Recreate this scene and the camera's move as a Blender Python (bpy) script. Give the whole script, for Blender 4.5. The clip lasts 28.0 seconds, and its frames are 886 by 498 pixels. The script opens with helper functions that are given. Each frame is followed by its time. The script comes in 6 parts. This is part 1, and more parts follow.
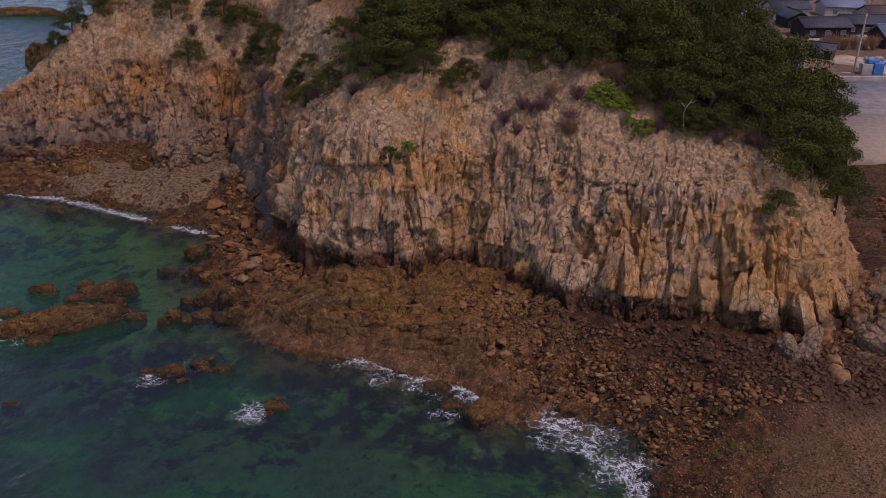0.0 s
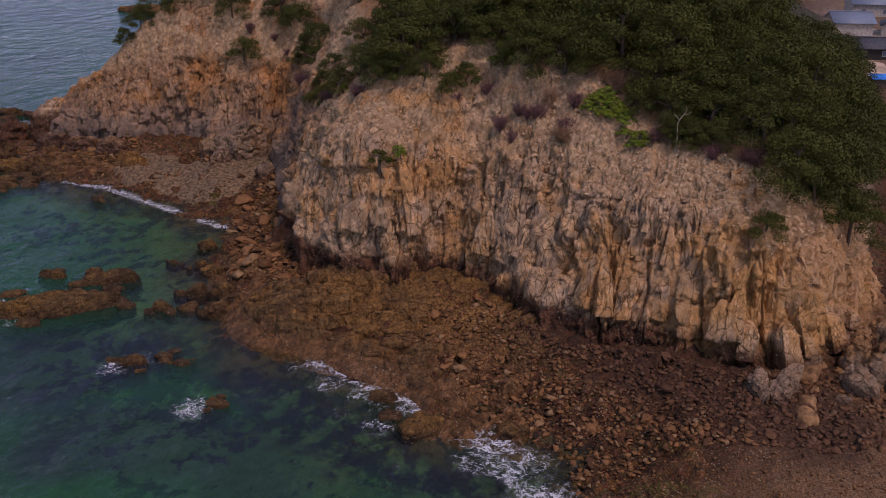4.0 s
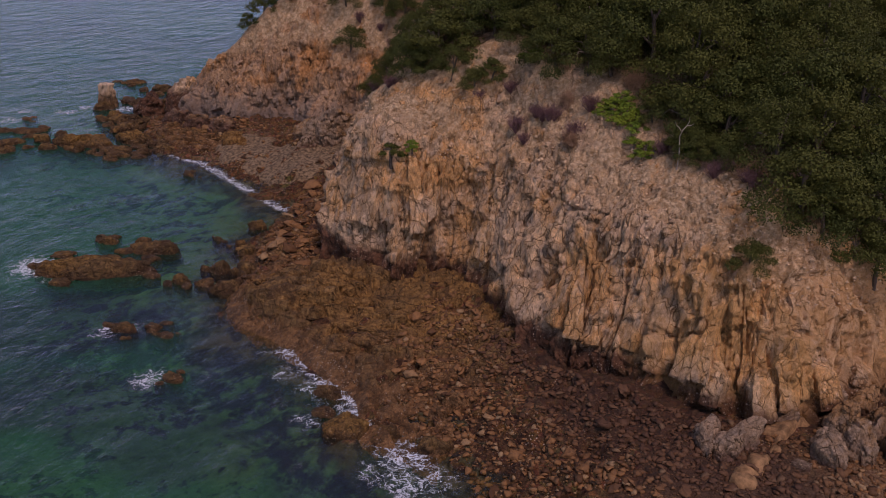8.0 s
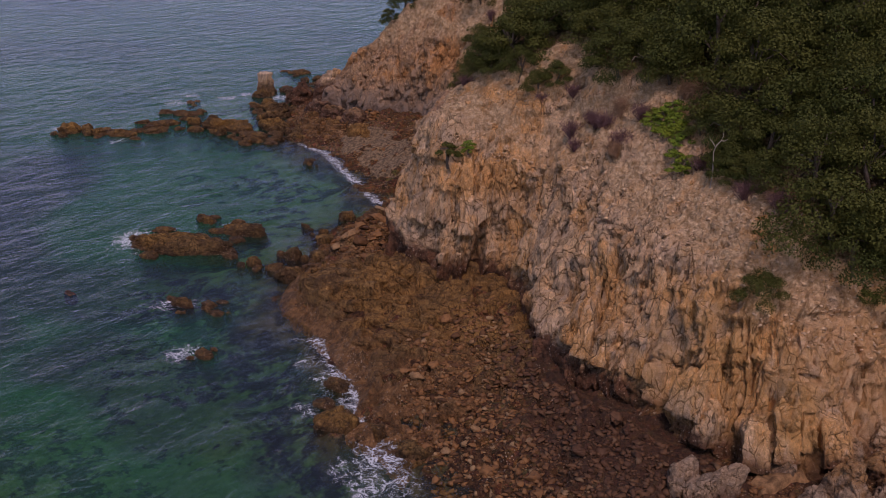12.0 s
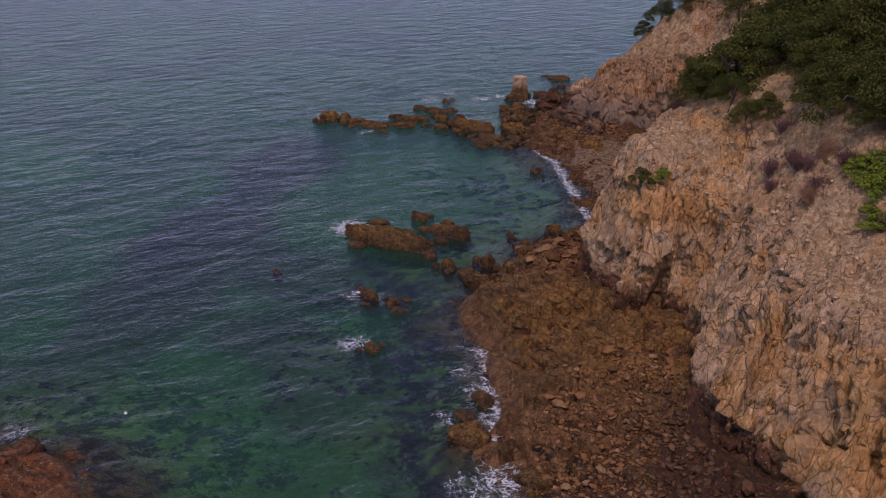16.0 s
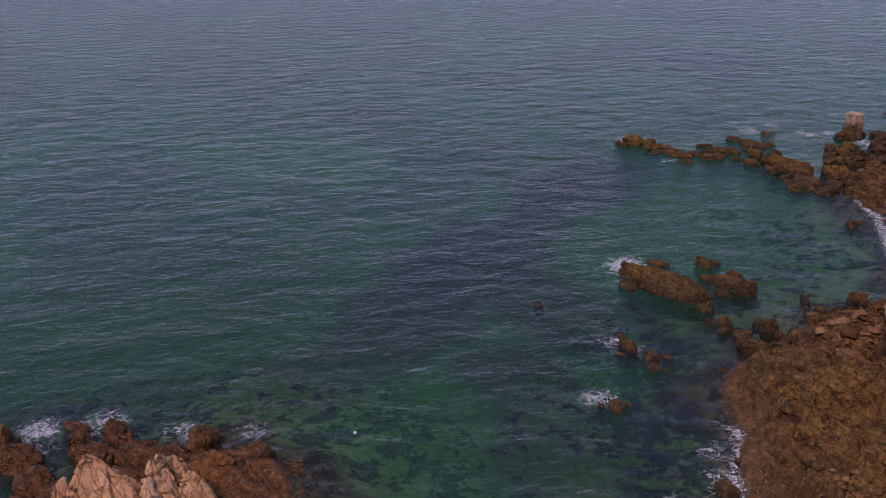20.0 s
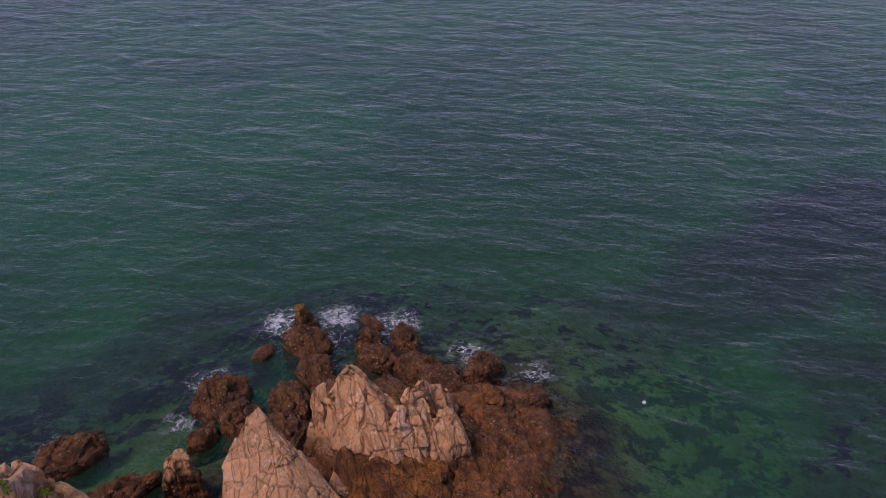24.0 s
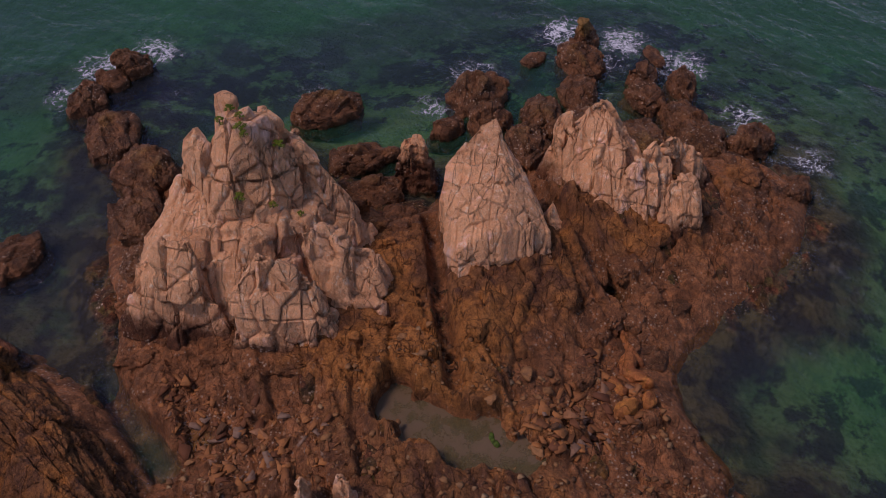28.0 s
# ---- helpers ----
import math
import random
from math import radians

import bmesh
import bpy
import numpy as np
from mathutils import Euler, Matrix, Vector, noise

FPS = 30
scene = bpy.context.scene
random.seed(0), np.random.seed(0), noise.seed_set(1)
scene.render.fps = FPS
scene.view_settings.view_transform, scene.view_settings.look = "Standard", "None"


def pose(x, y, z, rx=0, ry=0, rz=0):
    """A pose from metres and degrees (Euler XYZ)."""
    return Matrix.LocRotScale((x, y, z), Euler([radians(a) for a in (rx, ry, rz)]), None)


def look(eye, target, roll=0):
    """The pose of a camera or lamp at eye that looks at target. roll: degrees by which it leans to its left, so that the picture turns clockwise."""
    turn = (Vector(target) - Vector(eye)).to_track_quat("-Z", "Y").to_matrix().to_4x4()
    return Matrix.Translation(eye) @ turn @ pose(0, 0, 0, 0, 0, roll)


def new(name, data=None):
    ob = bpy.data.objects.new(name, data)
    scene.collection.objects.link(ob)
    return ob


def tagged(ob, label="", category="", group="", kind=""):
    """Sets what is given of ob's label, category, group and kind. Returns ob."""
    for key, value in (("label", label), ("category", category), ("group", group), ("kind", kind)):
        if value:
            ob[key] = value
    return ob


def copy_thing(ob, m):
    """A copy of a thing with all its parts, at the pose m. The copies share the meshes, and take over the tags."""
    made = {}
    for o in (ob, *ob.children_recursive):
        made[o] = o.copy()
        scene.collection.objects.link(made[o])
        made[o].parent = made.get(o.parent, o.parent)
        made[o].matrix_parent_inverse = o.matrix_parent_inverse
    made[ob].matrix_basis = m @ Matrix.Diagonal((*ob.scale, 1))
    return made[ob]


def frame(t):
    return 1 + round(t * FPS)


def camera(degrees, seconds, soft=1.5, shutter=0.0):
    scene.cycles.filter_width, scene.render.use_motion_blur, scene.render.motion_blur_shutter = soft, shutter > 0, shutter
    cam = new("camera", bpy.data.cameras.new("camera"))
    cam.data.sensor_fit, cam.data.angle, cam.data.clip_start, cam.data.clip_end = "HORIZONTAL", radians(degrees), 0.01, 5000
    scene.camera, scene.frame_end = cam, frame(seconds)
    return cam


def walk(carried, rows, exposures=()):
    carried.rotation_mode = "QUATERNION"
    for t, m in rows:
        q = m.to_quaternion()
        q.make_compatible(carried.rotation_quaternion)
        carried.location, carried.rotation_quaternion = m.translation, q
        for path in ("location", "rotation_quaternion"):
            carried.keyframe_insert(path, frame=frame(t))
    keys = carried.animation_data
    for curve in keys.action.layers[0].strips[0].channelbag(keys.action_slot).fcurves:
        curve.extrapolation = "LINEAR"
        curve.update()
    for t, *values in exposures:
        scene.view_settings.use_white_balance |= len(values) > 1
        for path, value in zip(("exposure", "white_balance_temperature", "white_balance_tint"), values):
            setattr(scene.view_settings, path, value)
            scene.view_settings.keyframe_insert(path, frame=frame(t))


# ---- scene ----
cam = camera(49.5, 28.0, 0.6)
PATH = [
    (0, (-1.331, -2.764, 32.239), (-1.402, -0.91, 31.49), 1.7),
    (0.5, (-0.095, -2.49, 32.256), (-0.206, -0.639, 31.507), 1.4),
    (1, (1.176, -2.211, 32.281), (1.029, -0.363, 31.531), 1.3),
    (1.5, (2.546, -1.913, 32.311), (2.362, -0.068, 31.561), 1.2),
    (2, (4.065, -1.561, 32.337), (3.848, 0.281, 31.586), 1.1),
    (2.5, (5.761, -1.144, 32.358), (5.507, 0.693, 31.607), 1.0),
    (3, (7.623, -0.638, 32.371), (7.322, 1.191, 31.62), 1.0),
    (3.5, (9.62, -0.03, 32.38), (9.267, 1.789, 31.627), 1.0),
    (4, (11.697, 0.719, 32.377), (11.297, 2.528, 31.623), 0.9),
    (4.5, (13.811, 1.611, 32.357), (13.367, 3.408, 31.601), 0.9),
    (6.5, (22.229, 5.78, 32.084), (21.556, 7.502, 31.321), 0.6),
    (7, (24.217, 6.908, 32.053), (23.469, 8.598, 31.288), 0.5),
    (7.5, (26.05, 8.099, 32.022), (25.231, 9.755, 31.254), 0.5),
    (8, (27.748, 9.324, 31.981), (26.876, 10.952, 31.214), 0.3),
    (8.5, (29.359, 10.557, 31.93), (28.444, 12.161, 31.162), 0.0),
    (9, (30.879, 11.784, 31.874), (29.921, 13.362, 31.104), -0.2),
    (9.5, (32.339, 12.977, 31.819), (31.334, 14.525, 31.048), -0.5),
    (10, (33.701, 14.1, 31.769), (32.646, 15.614, 30.999), -0.6),
    (10.5, (34.949, 15.149, 31.735), (33.843, 16.627, 30.964), -0.8),
    (11, (36.051, 16.128, 31.721), (34.894, 17.566, 30.951), -0.7),
    (11.5, (37.036, 17.026, 31.744), (35.83, 18.424, 30.975), -0.7),
    (13.5, (40.33, 20.328, 32.25), (38.922, 21.522, 31.48), -0.5),
    (14, (40.934, 21.189, 32.336), (39.48, 22.328, 31.568), -0.5),
    (14.5, (41.369, 22.088, 32.431), (39.873, 23.171, 31.664), -0.5),
    (15, (41.723, 22.992, 32.533), (40.185, 24.016, 31.767), -0.5),
    (15.5, (41.994, 23.87, 32.637), (40.413, 24.826, 31.871), -0.6),
    (16, (42.165, 24.711, 32.746), (40.542, 25.595, 31.981), -0.6),
    (16.5, (42.242, 25.519, 32.863), (40.578, 26.324, 32.1), -0.8),
    (17, (42.233, 26.277, 32.986), (40.531, 27.002, 32.225), -0.9),
    (17.5, (42.143, 26.976, 33.106), (40.409, 27.622, 32.348), -1.0),
    (18, (41.961, 27.645, 33.224), (40.199, 28.216, 32.469), -1.1),
    (18.5, (41.629, 28.312, 33.326), (39.842, 28.807, 32.577), -1.3),
    (19, (41.048, 28.989, 33.4), (39.241, 29.404, 32.651), -1.1),
    (19.5, (40.111, 29.68, 33.421), (38.285, 30.013, 32.677), -1.5),
    (20, (39.02, 30.318, 33.422), (37.183, 30.582, 32.677), -1.1),
    (20.5, (37.943, 30.85, 33.421), (36.096, 31.04, 32.678), -1.1),
    (21, (36.878, 31.322, 33.413), (35.023, 31.429, 32.673), -1.0),
    (21.5, (35.847, 31.787, 33.399), (33.989, 31.798, 32.659), -1.0),
    (23.5, (31.834, 33.95, 33.246), (30.092, 33.519, 32.364), -1.2),
    (24, (30.942, 34.387, 33.241), (29.262, 33.859, 32.294), -1.3),
    (24.5, (30.165, 34.722, 33.242), (28.551, 34.115, 32.228), -1.2),
    (25, (29.508, 34.962, 33.258), (27.964, 34.29, 32.178), -1.1),
    (25.5, (28.94, 35.131, 33.27), (27.469, 34.407, 32.125), -0.8),
    (26, (28.446, 35.255, 33.28), (27.049, 34.487, 32.073), -0.4),
    (26.5, (28.029, 35.366, 33.277), (26.712, 34.56, 32.005), -0.1),
    (27, (27.701, 35.475, 33.269), (26.469, 34.639, 31.934), 0.3),
    (27.5, (27.452, 35.598, 33.26), (26.307, 34.736, 31.865), 0.7),
    (28, (27.24, 35.728, 33.252), (26.183, 34.838, 31.807), 1.1),
]
walk(cam, [(t, look(e, g, r)) for t, e, g, r in PATH], [(0, -0.53, 7050, 38), (28, -0.5, 7050, 38)])

# ---- world, sun, exposure ----
world = bpy.data.worlds.new("world")
scene.world = world
world.use_nodes = True
sky = world.node_tree.nodes.new("ShaderNodeTexSky")
sky.sky_type = "NISHITA"
sky.sun_disc = False
SUN_AZ, SUN_EL = 128.0, 58.0      # compass degrees from +y over +x, degrees up
sky.sun_elevation, sky.sun_rotation = radians(SUN_EL), radians(SUN_AZ)
sky.dust_density, sky.air_density, sky.ozone_density = 0.6, 1.0, 3.0
back = world.node_tree.nodes["Background"]
back.inputs[1].default_value = 0.178
world.node_tree.links.new(sky.outputs[0], back.inputs[0])
lamp = bpy.data.lights.new("sun", "SUN")
lamp.energy, lamp.angle, lamp.color = 2.15, radians(12), (1.0, 0.9, 0.82)
sun = new("sun", lamp)
az, el = radians(SUN_AZ), radians(SUN_EL)
sun.matrix_world = look((80 * math.sin(az), 80 * math.cos(az), 90), (0, 0, 90 - 80 * math.tan(el)))


# ---- numeric helpers ----
def hash_u(i, j, k, s):
    """Random numbers 0..1 from whole numbers."""
    h = (i.astype(np.int64) * 73856093 ^ j.astype(np.int64) * 19349663 ^ k.astype(np.int64) * 83492791 ^ (s * 2654435761)) & 0xFFFFFFFF
    h = ((h ^ (h >> 15)) * 2246822519) & 0xFFFFFFFF
    h = ((h ^ (h >> 13)) * 3266489917) & 0xFFFFFFFF
    return ((h ^ (h >> 16)) & 0xFFFFFF) / float(0x1000000)


def soft_noise(p, size, s=0):
    """Smooth value noise, -1..1, at points p (n x 3)."""
    q = p / size
    b = np.floor(q)
    f = q - b
    f = f * f * (3 - 2 * f)
    b = b.astype(np.int64)
    out = 0
    for a in (0, 1):
        for c in (0, 1):
            for e in (0, 1):
                w = (f[:, 0] if a else 1 - f[:, 0]) * (f[:, 1] if c else 1 - f[:, 1]) * (f[:, 2] if e else 1 - f[:, 2])
                out = out + w * hash_u(b[:, 0] + a, b[:, 1] + c, b[:, 2] + e, s)
    return 2 * out - 1


def fbm(p, size, s=0, octaves=3):
    return sum(soft_noise(p, size / 2**o, s + o) / 2**o for o in range(octaves))


def blocks(p, size, s, lean=(0.0, 0.0), width=0.08):
    """Fractured rock: split space into cells of that size (x, y, z), leaning by lean metres a metre of height.
    Gives for each point the cell's own step (-1..1), a tilted facet (metres) and the nearness to a joint (0..1; for width 0, the distance from it)."""
    q = p.copy()
    q[:, 0] += lean[0] * p[:, 2]
    q[:, 1] += lean[1] * p[:, 2]
    q = q / np.array(size)
    b = np.floor(q).astype(np.int64)
    n = len(p)
    f1, f2 = np.full(n, 9.0), np.full(n, 9.0)
    best = np.zeros((n, 3), np.int64)
    off = np.zeros((n, 3))
    for a in (-1, 0, 1):
        for c in (-1, 0, 1):
            for e in (-1, 0, 1):
                i, j, k = b[:, 0] + a, b[:, 1] + c, b[:, 2] + e
                d = np.stack([i + 0.15 + 0.7 * hash_u(i, j, k, s), j + 0.15 + 0.7 * hash_u(i, j, k, s + 1), k + 0.15 + 0.7 * hash_u(i, j, k, s + 2)], 1) - q
                r = np.sqrt((d * d).sum(1))
                near = r < f1
                f2 = np.where(near, f1, np.minimum(f2, r))
                f1 = np.where(near, r, f1)
                best[near] = np.stack([i, j, k], 1)[near]
                off[near] = d[near]
    i, j, k = best.T
    step = 2 * hash_u(i, j, k, s + 3) - 1
    g = np.stack([hash_u(i, j, k, s + 4), hash_u(i, j, k, s + 5), hash_u(i, j, k, s + 6)], 1) * 2 - 1
    facet = (g * off * np.array(size)).sum(1)
    joint = np.clip(1 - (f2 - f1) / width, 0, 1) if width else f2 - f1
    return step, facet, joint


def joints(p, size, s, tilt=(0.25, 0.15, 0.3), sharp=0.1, crack=0.04):
    """Rock parted by three families of straight joints, size metres apart. Gives each point its block's step (-1..1),
    a tilted facet in metres and the nearness to an open crack (0..1)."""
    c = np.array(size, float)
    ways = np.array([[1.0, tilt[0], tilt[2]], [-tilt[0], 1.0, tilt[1]], [-tilt[2] * 0.6, -tilt[1], 1.0]])
    q = p @ ways.T / c
    q[:, 0] += 0.5 * (np.floor(q[:, 2]) % 2)
    b = np.floor(q)
    f = q - b
    near = np.abs(f - 0.5) * c
    g = np.clip((f - 0.5) / sharp + 0.5, 0, 1)
    b = b.astype(np.int64)
    step = 0
    for i in (0, 1):
        for j in (0, 1):
            for k in (0, 1):
                w = (g[:, 0] if i else 1 - g[:, 0]) * (g[:, 1] if j else 1 - g[:, 1]) * (g[:, 2] if k else 1 - g[:, 2])
                step = step + w * hash_u(b[:, 0] + i, b[:, 1] + j, b[:, 2] + k, s)
    r = np.floor(q + 0.5).astype(np.int64)
    off = (q - r) * c
    facet = sum((2 * hash_u(r[:, 0], r[:, 1], r[:, 2], s + 1 + k) - 1) * off[:, k] for k in range(3))
    split = 0
    for k in range(3):
        there = hash_u(b[:, k], b[:, (k + 1) % 3] // 2, 0 * b[:, 0] + k, s + 7) < 0.6
        split = np.maximum(split, there * np.clip(1 - near[:, k] / crack, 0, 1))
    return 2 * step - 1, facet, split


def mesh_data(name, v, f, material, smooth=False):
    """A mesh from vertices and faces (n x 3 or n x 4)."""
    me = bpy.data.meshes.new(name)
    v, f = np.asarray(v, np.float32), np.asarray(f, np.int32)
    w = f.shape[1]
    me.vertices.add(len(v))
    me.vertices.foreach_set("co", v.ravel())
    me.loops.add(f.size)
    me.loops.foreach_set("vertex_index", f.ravel())
    me.polygons.add(len(f))
    me.polygons.foreach_set("loop_start", np.arange(0, f.size, w, dtype=np.int32))
    if smooth:
        me.polygons.foreach_set("use_smooth", np.ones(len(f), bool))
    me.update(calc_edges=True)
    me.validate()
    if material:
        me.materials.append(material)
    return me


def grid_faces(nu, nv):
    i = np.arange(nu * nv).reshape(nu, nv)
    return np.stack([i[:-1, :-1], i[1:, :-1], i[1:, 1:], i[:-1, 1:]], -1).reshape(-1, 4)


def part(name, data, parent, label="", m=None):
    """A mesh as one part of a thing (or of a part)."""
    ob = new(name, data)
    ob.parent = parent
    if m is not None:
        ob.matrix_local = m
    if label:
        ob["label"] = label
    return ob


def thing(name, label, category, group="", m=None):
    """An empty that carries the parts of one thing."""
    ob = new(name)
    if m is not None:
        ob.matrix_world = m
    return tagged(ob, label, category, group)


def normals(v, f):
    n = np.zeros_like(v)
    a, b, c = v[f[:, 0]], v[f[:, 1]], v[f[:, 2]]
    fn = np.cross(b - a, c - a)
    for k in range(f.shape[1]):
        np.add.at(n, f[:, k], fn)
    return n / np.maximum(np.linalg.norm(n, axis=1, keepdims=True), 1e-9)


def hull(points):
    bm = bmesh.new()
    for p in points:
        bm.verts.new(p)
    bmesh.ops.convex_hull(bm, input=bm.verts, use_existing_faces=False)
    bmesh.ops.delete(bm, geom=[v for v in bm.verts if not v.link_faces], context="VERTS")
    bmesh.ops.triangulate(bm, faces=bm.faces)
    bm.verts.index_update()
    v = np.array([w.co[:] for w in bm.verts])
    f = np.array([[w.index for w in t.verts] for t in bm.faces])
    bm.free()
    return v, f


def finer(v, f, edge):
    """Splits every triangle in four until edges are about that long."""
    for _ in range(7):
        e = np.linalg.norm(v[f[:, 0]] - v[f[:, 1]], axis=1)
        if np.median(e) < edge or len(f) > 60000:
            break
        pairs = np.sort(np.concatenate([f[:, [0, 1]], f[:, [1, 2]], f[:, [2, 0]]]), 1)
        u, inv = np.unique(pairs, axis=0, return_inverse=True)
        inv = inv.ravel()
        mid = len(v) + inv.reshape(3, -1)
        v = np.concatenate([v, (v[u[:, 0]] + v[u[:, 1]]) / 2])
        a, b, c = f.T
        ab, bc, ca = mid
        f = np.concatenate([np.stack(t, 1) for t in ((a, ab, ca), (ab, b, bc), (ca, bc, c), (ab, bc, ca))])
    return v, f


def rugged(v, f, s, cell, amount, lean=(0.15, 0.1)):
    """Breaks a smooth rock into facets, joints and grain. cell: metres of the main blocks."""
    n = normals(v, f)
    c = np.array(cell, float)
    w = v + 0.03 * c.mean() * np.stack([fbm(v, c.mean() * 1.5, s + k, 2) for k in (61, 62, 63)], 1)
    tilt = (0.3 + lean[1], 0.2, lean[0])
    st, fa, jo = joints(w, c, s, tilt, 0.08, 0.05)
    d = amount * (0.6 * st + 0.6 * fa / c.mean() - 0.5 * jo)
    st, fa, gap = blocks(w, c * 0.7, s + 20, lean, 0)
    d += amount * (0.3 * st + 0.5 * fa / c.mean() / 0.7 - 0.45 * np.exp(-gap / 0.06))
    st, fa, gap = blocks(w, c * 0.3, s + 30, lean, 0)
    d += amount * 0.14 * (0.4 * st + 0.7 * fa / c.mean() / 0.3 - 0.7 * np.exp(-gap / 0.08))
    d += amount * 0.05 * fbm(v, c.mean() * 0.2, s + 40, 2)
    return v + n * d[:, None]


def rock_data(name, points, s, material, edge=0.22, cell=(0.9, 0.9, 1.5), amount=0.28, lean=(0.15, 0.1)):
    v, f = finer(*hull(points), edge)
    amount = min(amount, 0.11 * float(np.ptp(v, axis=0).min()))
    # round the hull's corners a little
    for _ in range(1):
        acc, cnt = np.zeros_like(v), np.zeros(len(v))
        for a, b in ((0, 1), (1, 2), (2, 0)):
            np.add.at(acc, f[:, a], v[f[:, b]])
            np.add.at(cnt, f[:, a], 1)
        v = v * 0.85 + 0.15 * acc / cnt[:, None]
    return mesh_data(name, rugged(v, f, s, cell, amount, lean), f, material)


# ---- materials ----
class Nodes:
    """Short hand for node trees."""

    def __init__(self, name):
        self.material = bpy.data.materials.new(name)
        self.material.use_nodes = True
        self.tree = self.material.node_tree
        self.shader = self.tree.nodes["Principled BSDF"]
        self.output = self.tree.nodes["Material Output"]

    def node(self, kind, operation="", feature="", attribute_name=""):
        n = self.tree.nodes.new(kind)
        if operation:
            n.operation = operation
        if feature:
            n.feature = feature
        if attribute_name:
            n.attribute_name = attribute_name
        return n

    def put(self, value, socket):
        if isinstance(value, bpy.types.NodeSocket):
            self.tree.links.new(value, socket)
        else:
            socket.default_value = value

    def place(self):
        return self.node("ShaderNodeNewGeometry").outputs["Position"]

    def noise(self, scale, detail=4.0, rough=0.6, vector=None, distort=0.0):
        n = self.node("ShaderNodeTexNoise")
        self.put(vector if vector is not None else self.place(), n.inputs["Vector"])
        n.inputs["Scale"].default_value, n.inputs["Detail"].default_value, n.inputs["Roughness"].default_value = scale, detail, rough
        n.inputs["Distortion"].default_value = distort
        return n.outputs["Fac"]

    def cells(self, scale, feature="F1", out="Distance", vector=None):
        n = self.node("ShaderNodeTexVoronoi", feature=feature)
        self.put(vector if vector is not None else self.place(), n.inputs["Vector"])
        n.inputs["Scale"].default_value = scale
        return n.outputs[out]

    def math(self, op, a, b=0.0, c=0.0):
        n = self.node("ShaderNodeMath", operation=op)
        for v, s in zip((a, b, c), n.inputs):
            self.put(v, s)
        return n.outputs[0]

    def ramp(self, value, low, high):
        """0 below low, 1 above high."""
        n = self.node("ShaderNodeMapRange")
        n.interpolation_type = "SMOOTHSTEP"
        self.put(value, n.inputs["Value"])
        n.inputs["From Min"].default_value, n.inputs["From Max"].default_value = low, high
        return n.outputs["Result"]

    def mix(self, fac, a, b, blend="MIX"):
        n = self.node("ShaderNodeMix")
        n.data_type, n.blend_type = "RGBA", blend
        self.put(fac, n.inputs[0])
        for v, s in ((a, n.inputs[6]), (b, n.inputs[7])):
            self.put((*v, 1) if isinstance(v, tuple) and len(v) == 3 else v, s)
        return n.outputs[2]

    def stretch(self, x, y, z, rx=0, ry=0, rz=0):
        n = self.node("ShaderNodeMapping")
        self.put(self.place(), n.inputs["Vector"])
        n.inputs["Scale"].default_value = (x, y, z)
        n.inputs["Rotation"].default_value = (radians(rx), radians(ry), radians(rz))
        return n.outputs[0]

    def height(self):
        n = self.node("ShaderNodeSeparateXYZ")
        self.put(self.place(), n.inputs[0])
        return n.outputs[2]

    def bump(self, value, strength, distance, after=None):
        n = self.node("ShaderNodeBump")
        self.put(value, n.inputs["Height"])
        n.inputs["Strength"].default_value, n.inputs["Distance"].default_value = strength, distance
        if after is not None:
            self.put(after, n.inputs["Normal"])
        return n.outputs[0]

    def near(self, ax, ay, bx, by, r, soft=1.6):
        """1 within r metres of the line from a to b on the ground, with a ragged edge."""
        split = self.node("ShaderNodeSeparateXYZ")
        self.put(self.place(), split.inputs[0])
        dx, dy = bx - ax, by - ay
        px, py = self.math("SUBTRACT", split.outputs[0], ax), self.math("SUBTRACT", split.outputs[1], ay)
        t = self.math("DIVIDE", self.math("ADD", self.math("MULTIPLY", px, dx), self.math("MULTIPLY", py, dy)), dx * dx + dy * dy)
        t = self.math("MINIMUM", self.math("MAXIMUM", t, 0.0), 1.0)
        qx, qy = self.math("SUBTRACT", px, self.math("MULTIPLY", t, dx)), self.math("SUBTRACT", py, self.math("MULTIPLY", t, dy))
        d = self.math("SQRT", self.math("ADD", self.math("MULTIPLY", qx, qx), self.math("MULTIPLY", qy, qy)))
        d = self.math("ADD", d, self.math("MULTIPLY", self.math("SUBTRACT", self.noise(0.45, 5, 0.65), 0.5), 6.0))
        return self.ramp(d, r + soft, r - soft)

    def attribute(self, name, out="Fac"):
        return self.node("ShaderNodeAttribute", attribute_name=name).outputs[out]

    def finish(self, colour, rough, normal=None):
        self.put((*colour, 1) if isinstance(colour, tuple) else colour, self.shader.inputs["Base Color"])
        self.put(rough, self.shader.inputs["Roughness"])
        self.shader.inputs["Specular IOR Level"].default_value = 0.22
        if normal is not None:
            self.put(normal, self.shader.inputs["Normal"])
        return self.material


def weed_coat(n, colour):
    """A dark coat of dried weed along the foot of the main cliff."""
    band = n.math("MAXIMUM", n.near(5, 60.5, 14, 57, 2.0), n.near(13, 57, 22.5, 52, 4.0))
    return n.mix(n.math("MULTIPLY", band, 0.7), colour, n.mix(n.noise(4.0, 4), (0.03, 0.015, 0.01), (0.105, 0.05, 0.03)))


def barnacles(n):
    """Pale dots in swarms."""
    dot = n.math("MULTIPLY", n.ramp(n.cells(4.6), 0.3, 0.18), n.ramp(n.noise(0.45, 5, 0.7), 0.45, 0.58))
    return n.math("MULTIPLY", dot, 0.8)


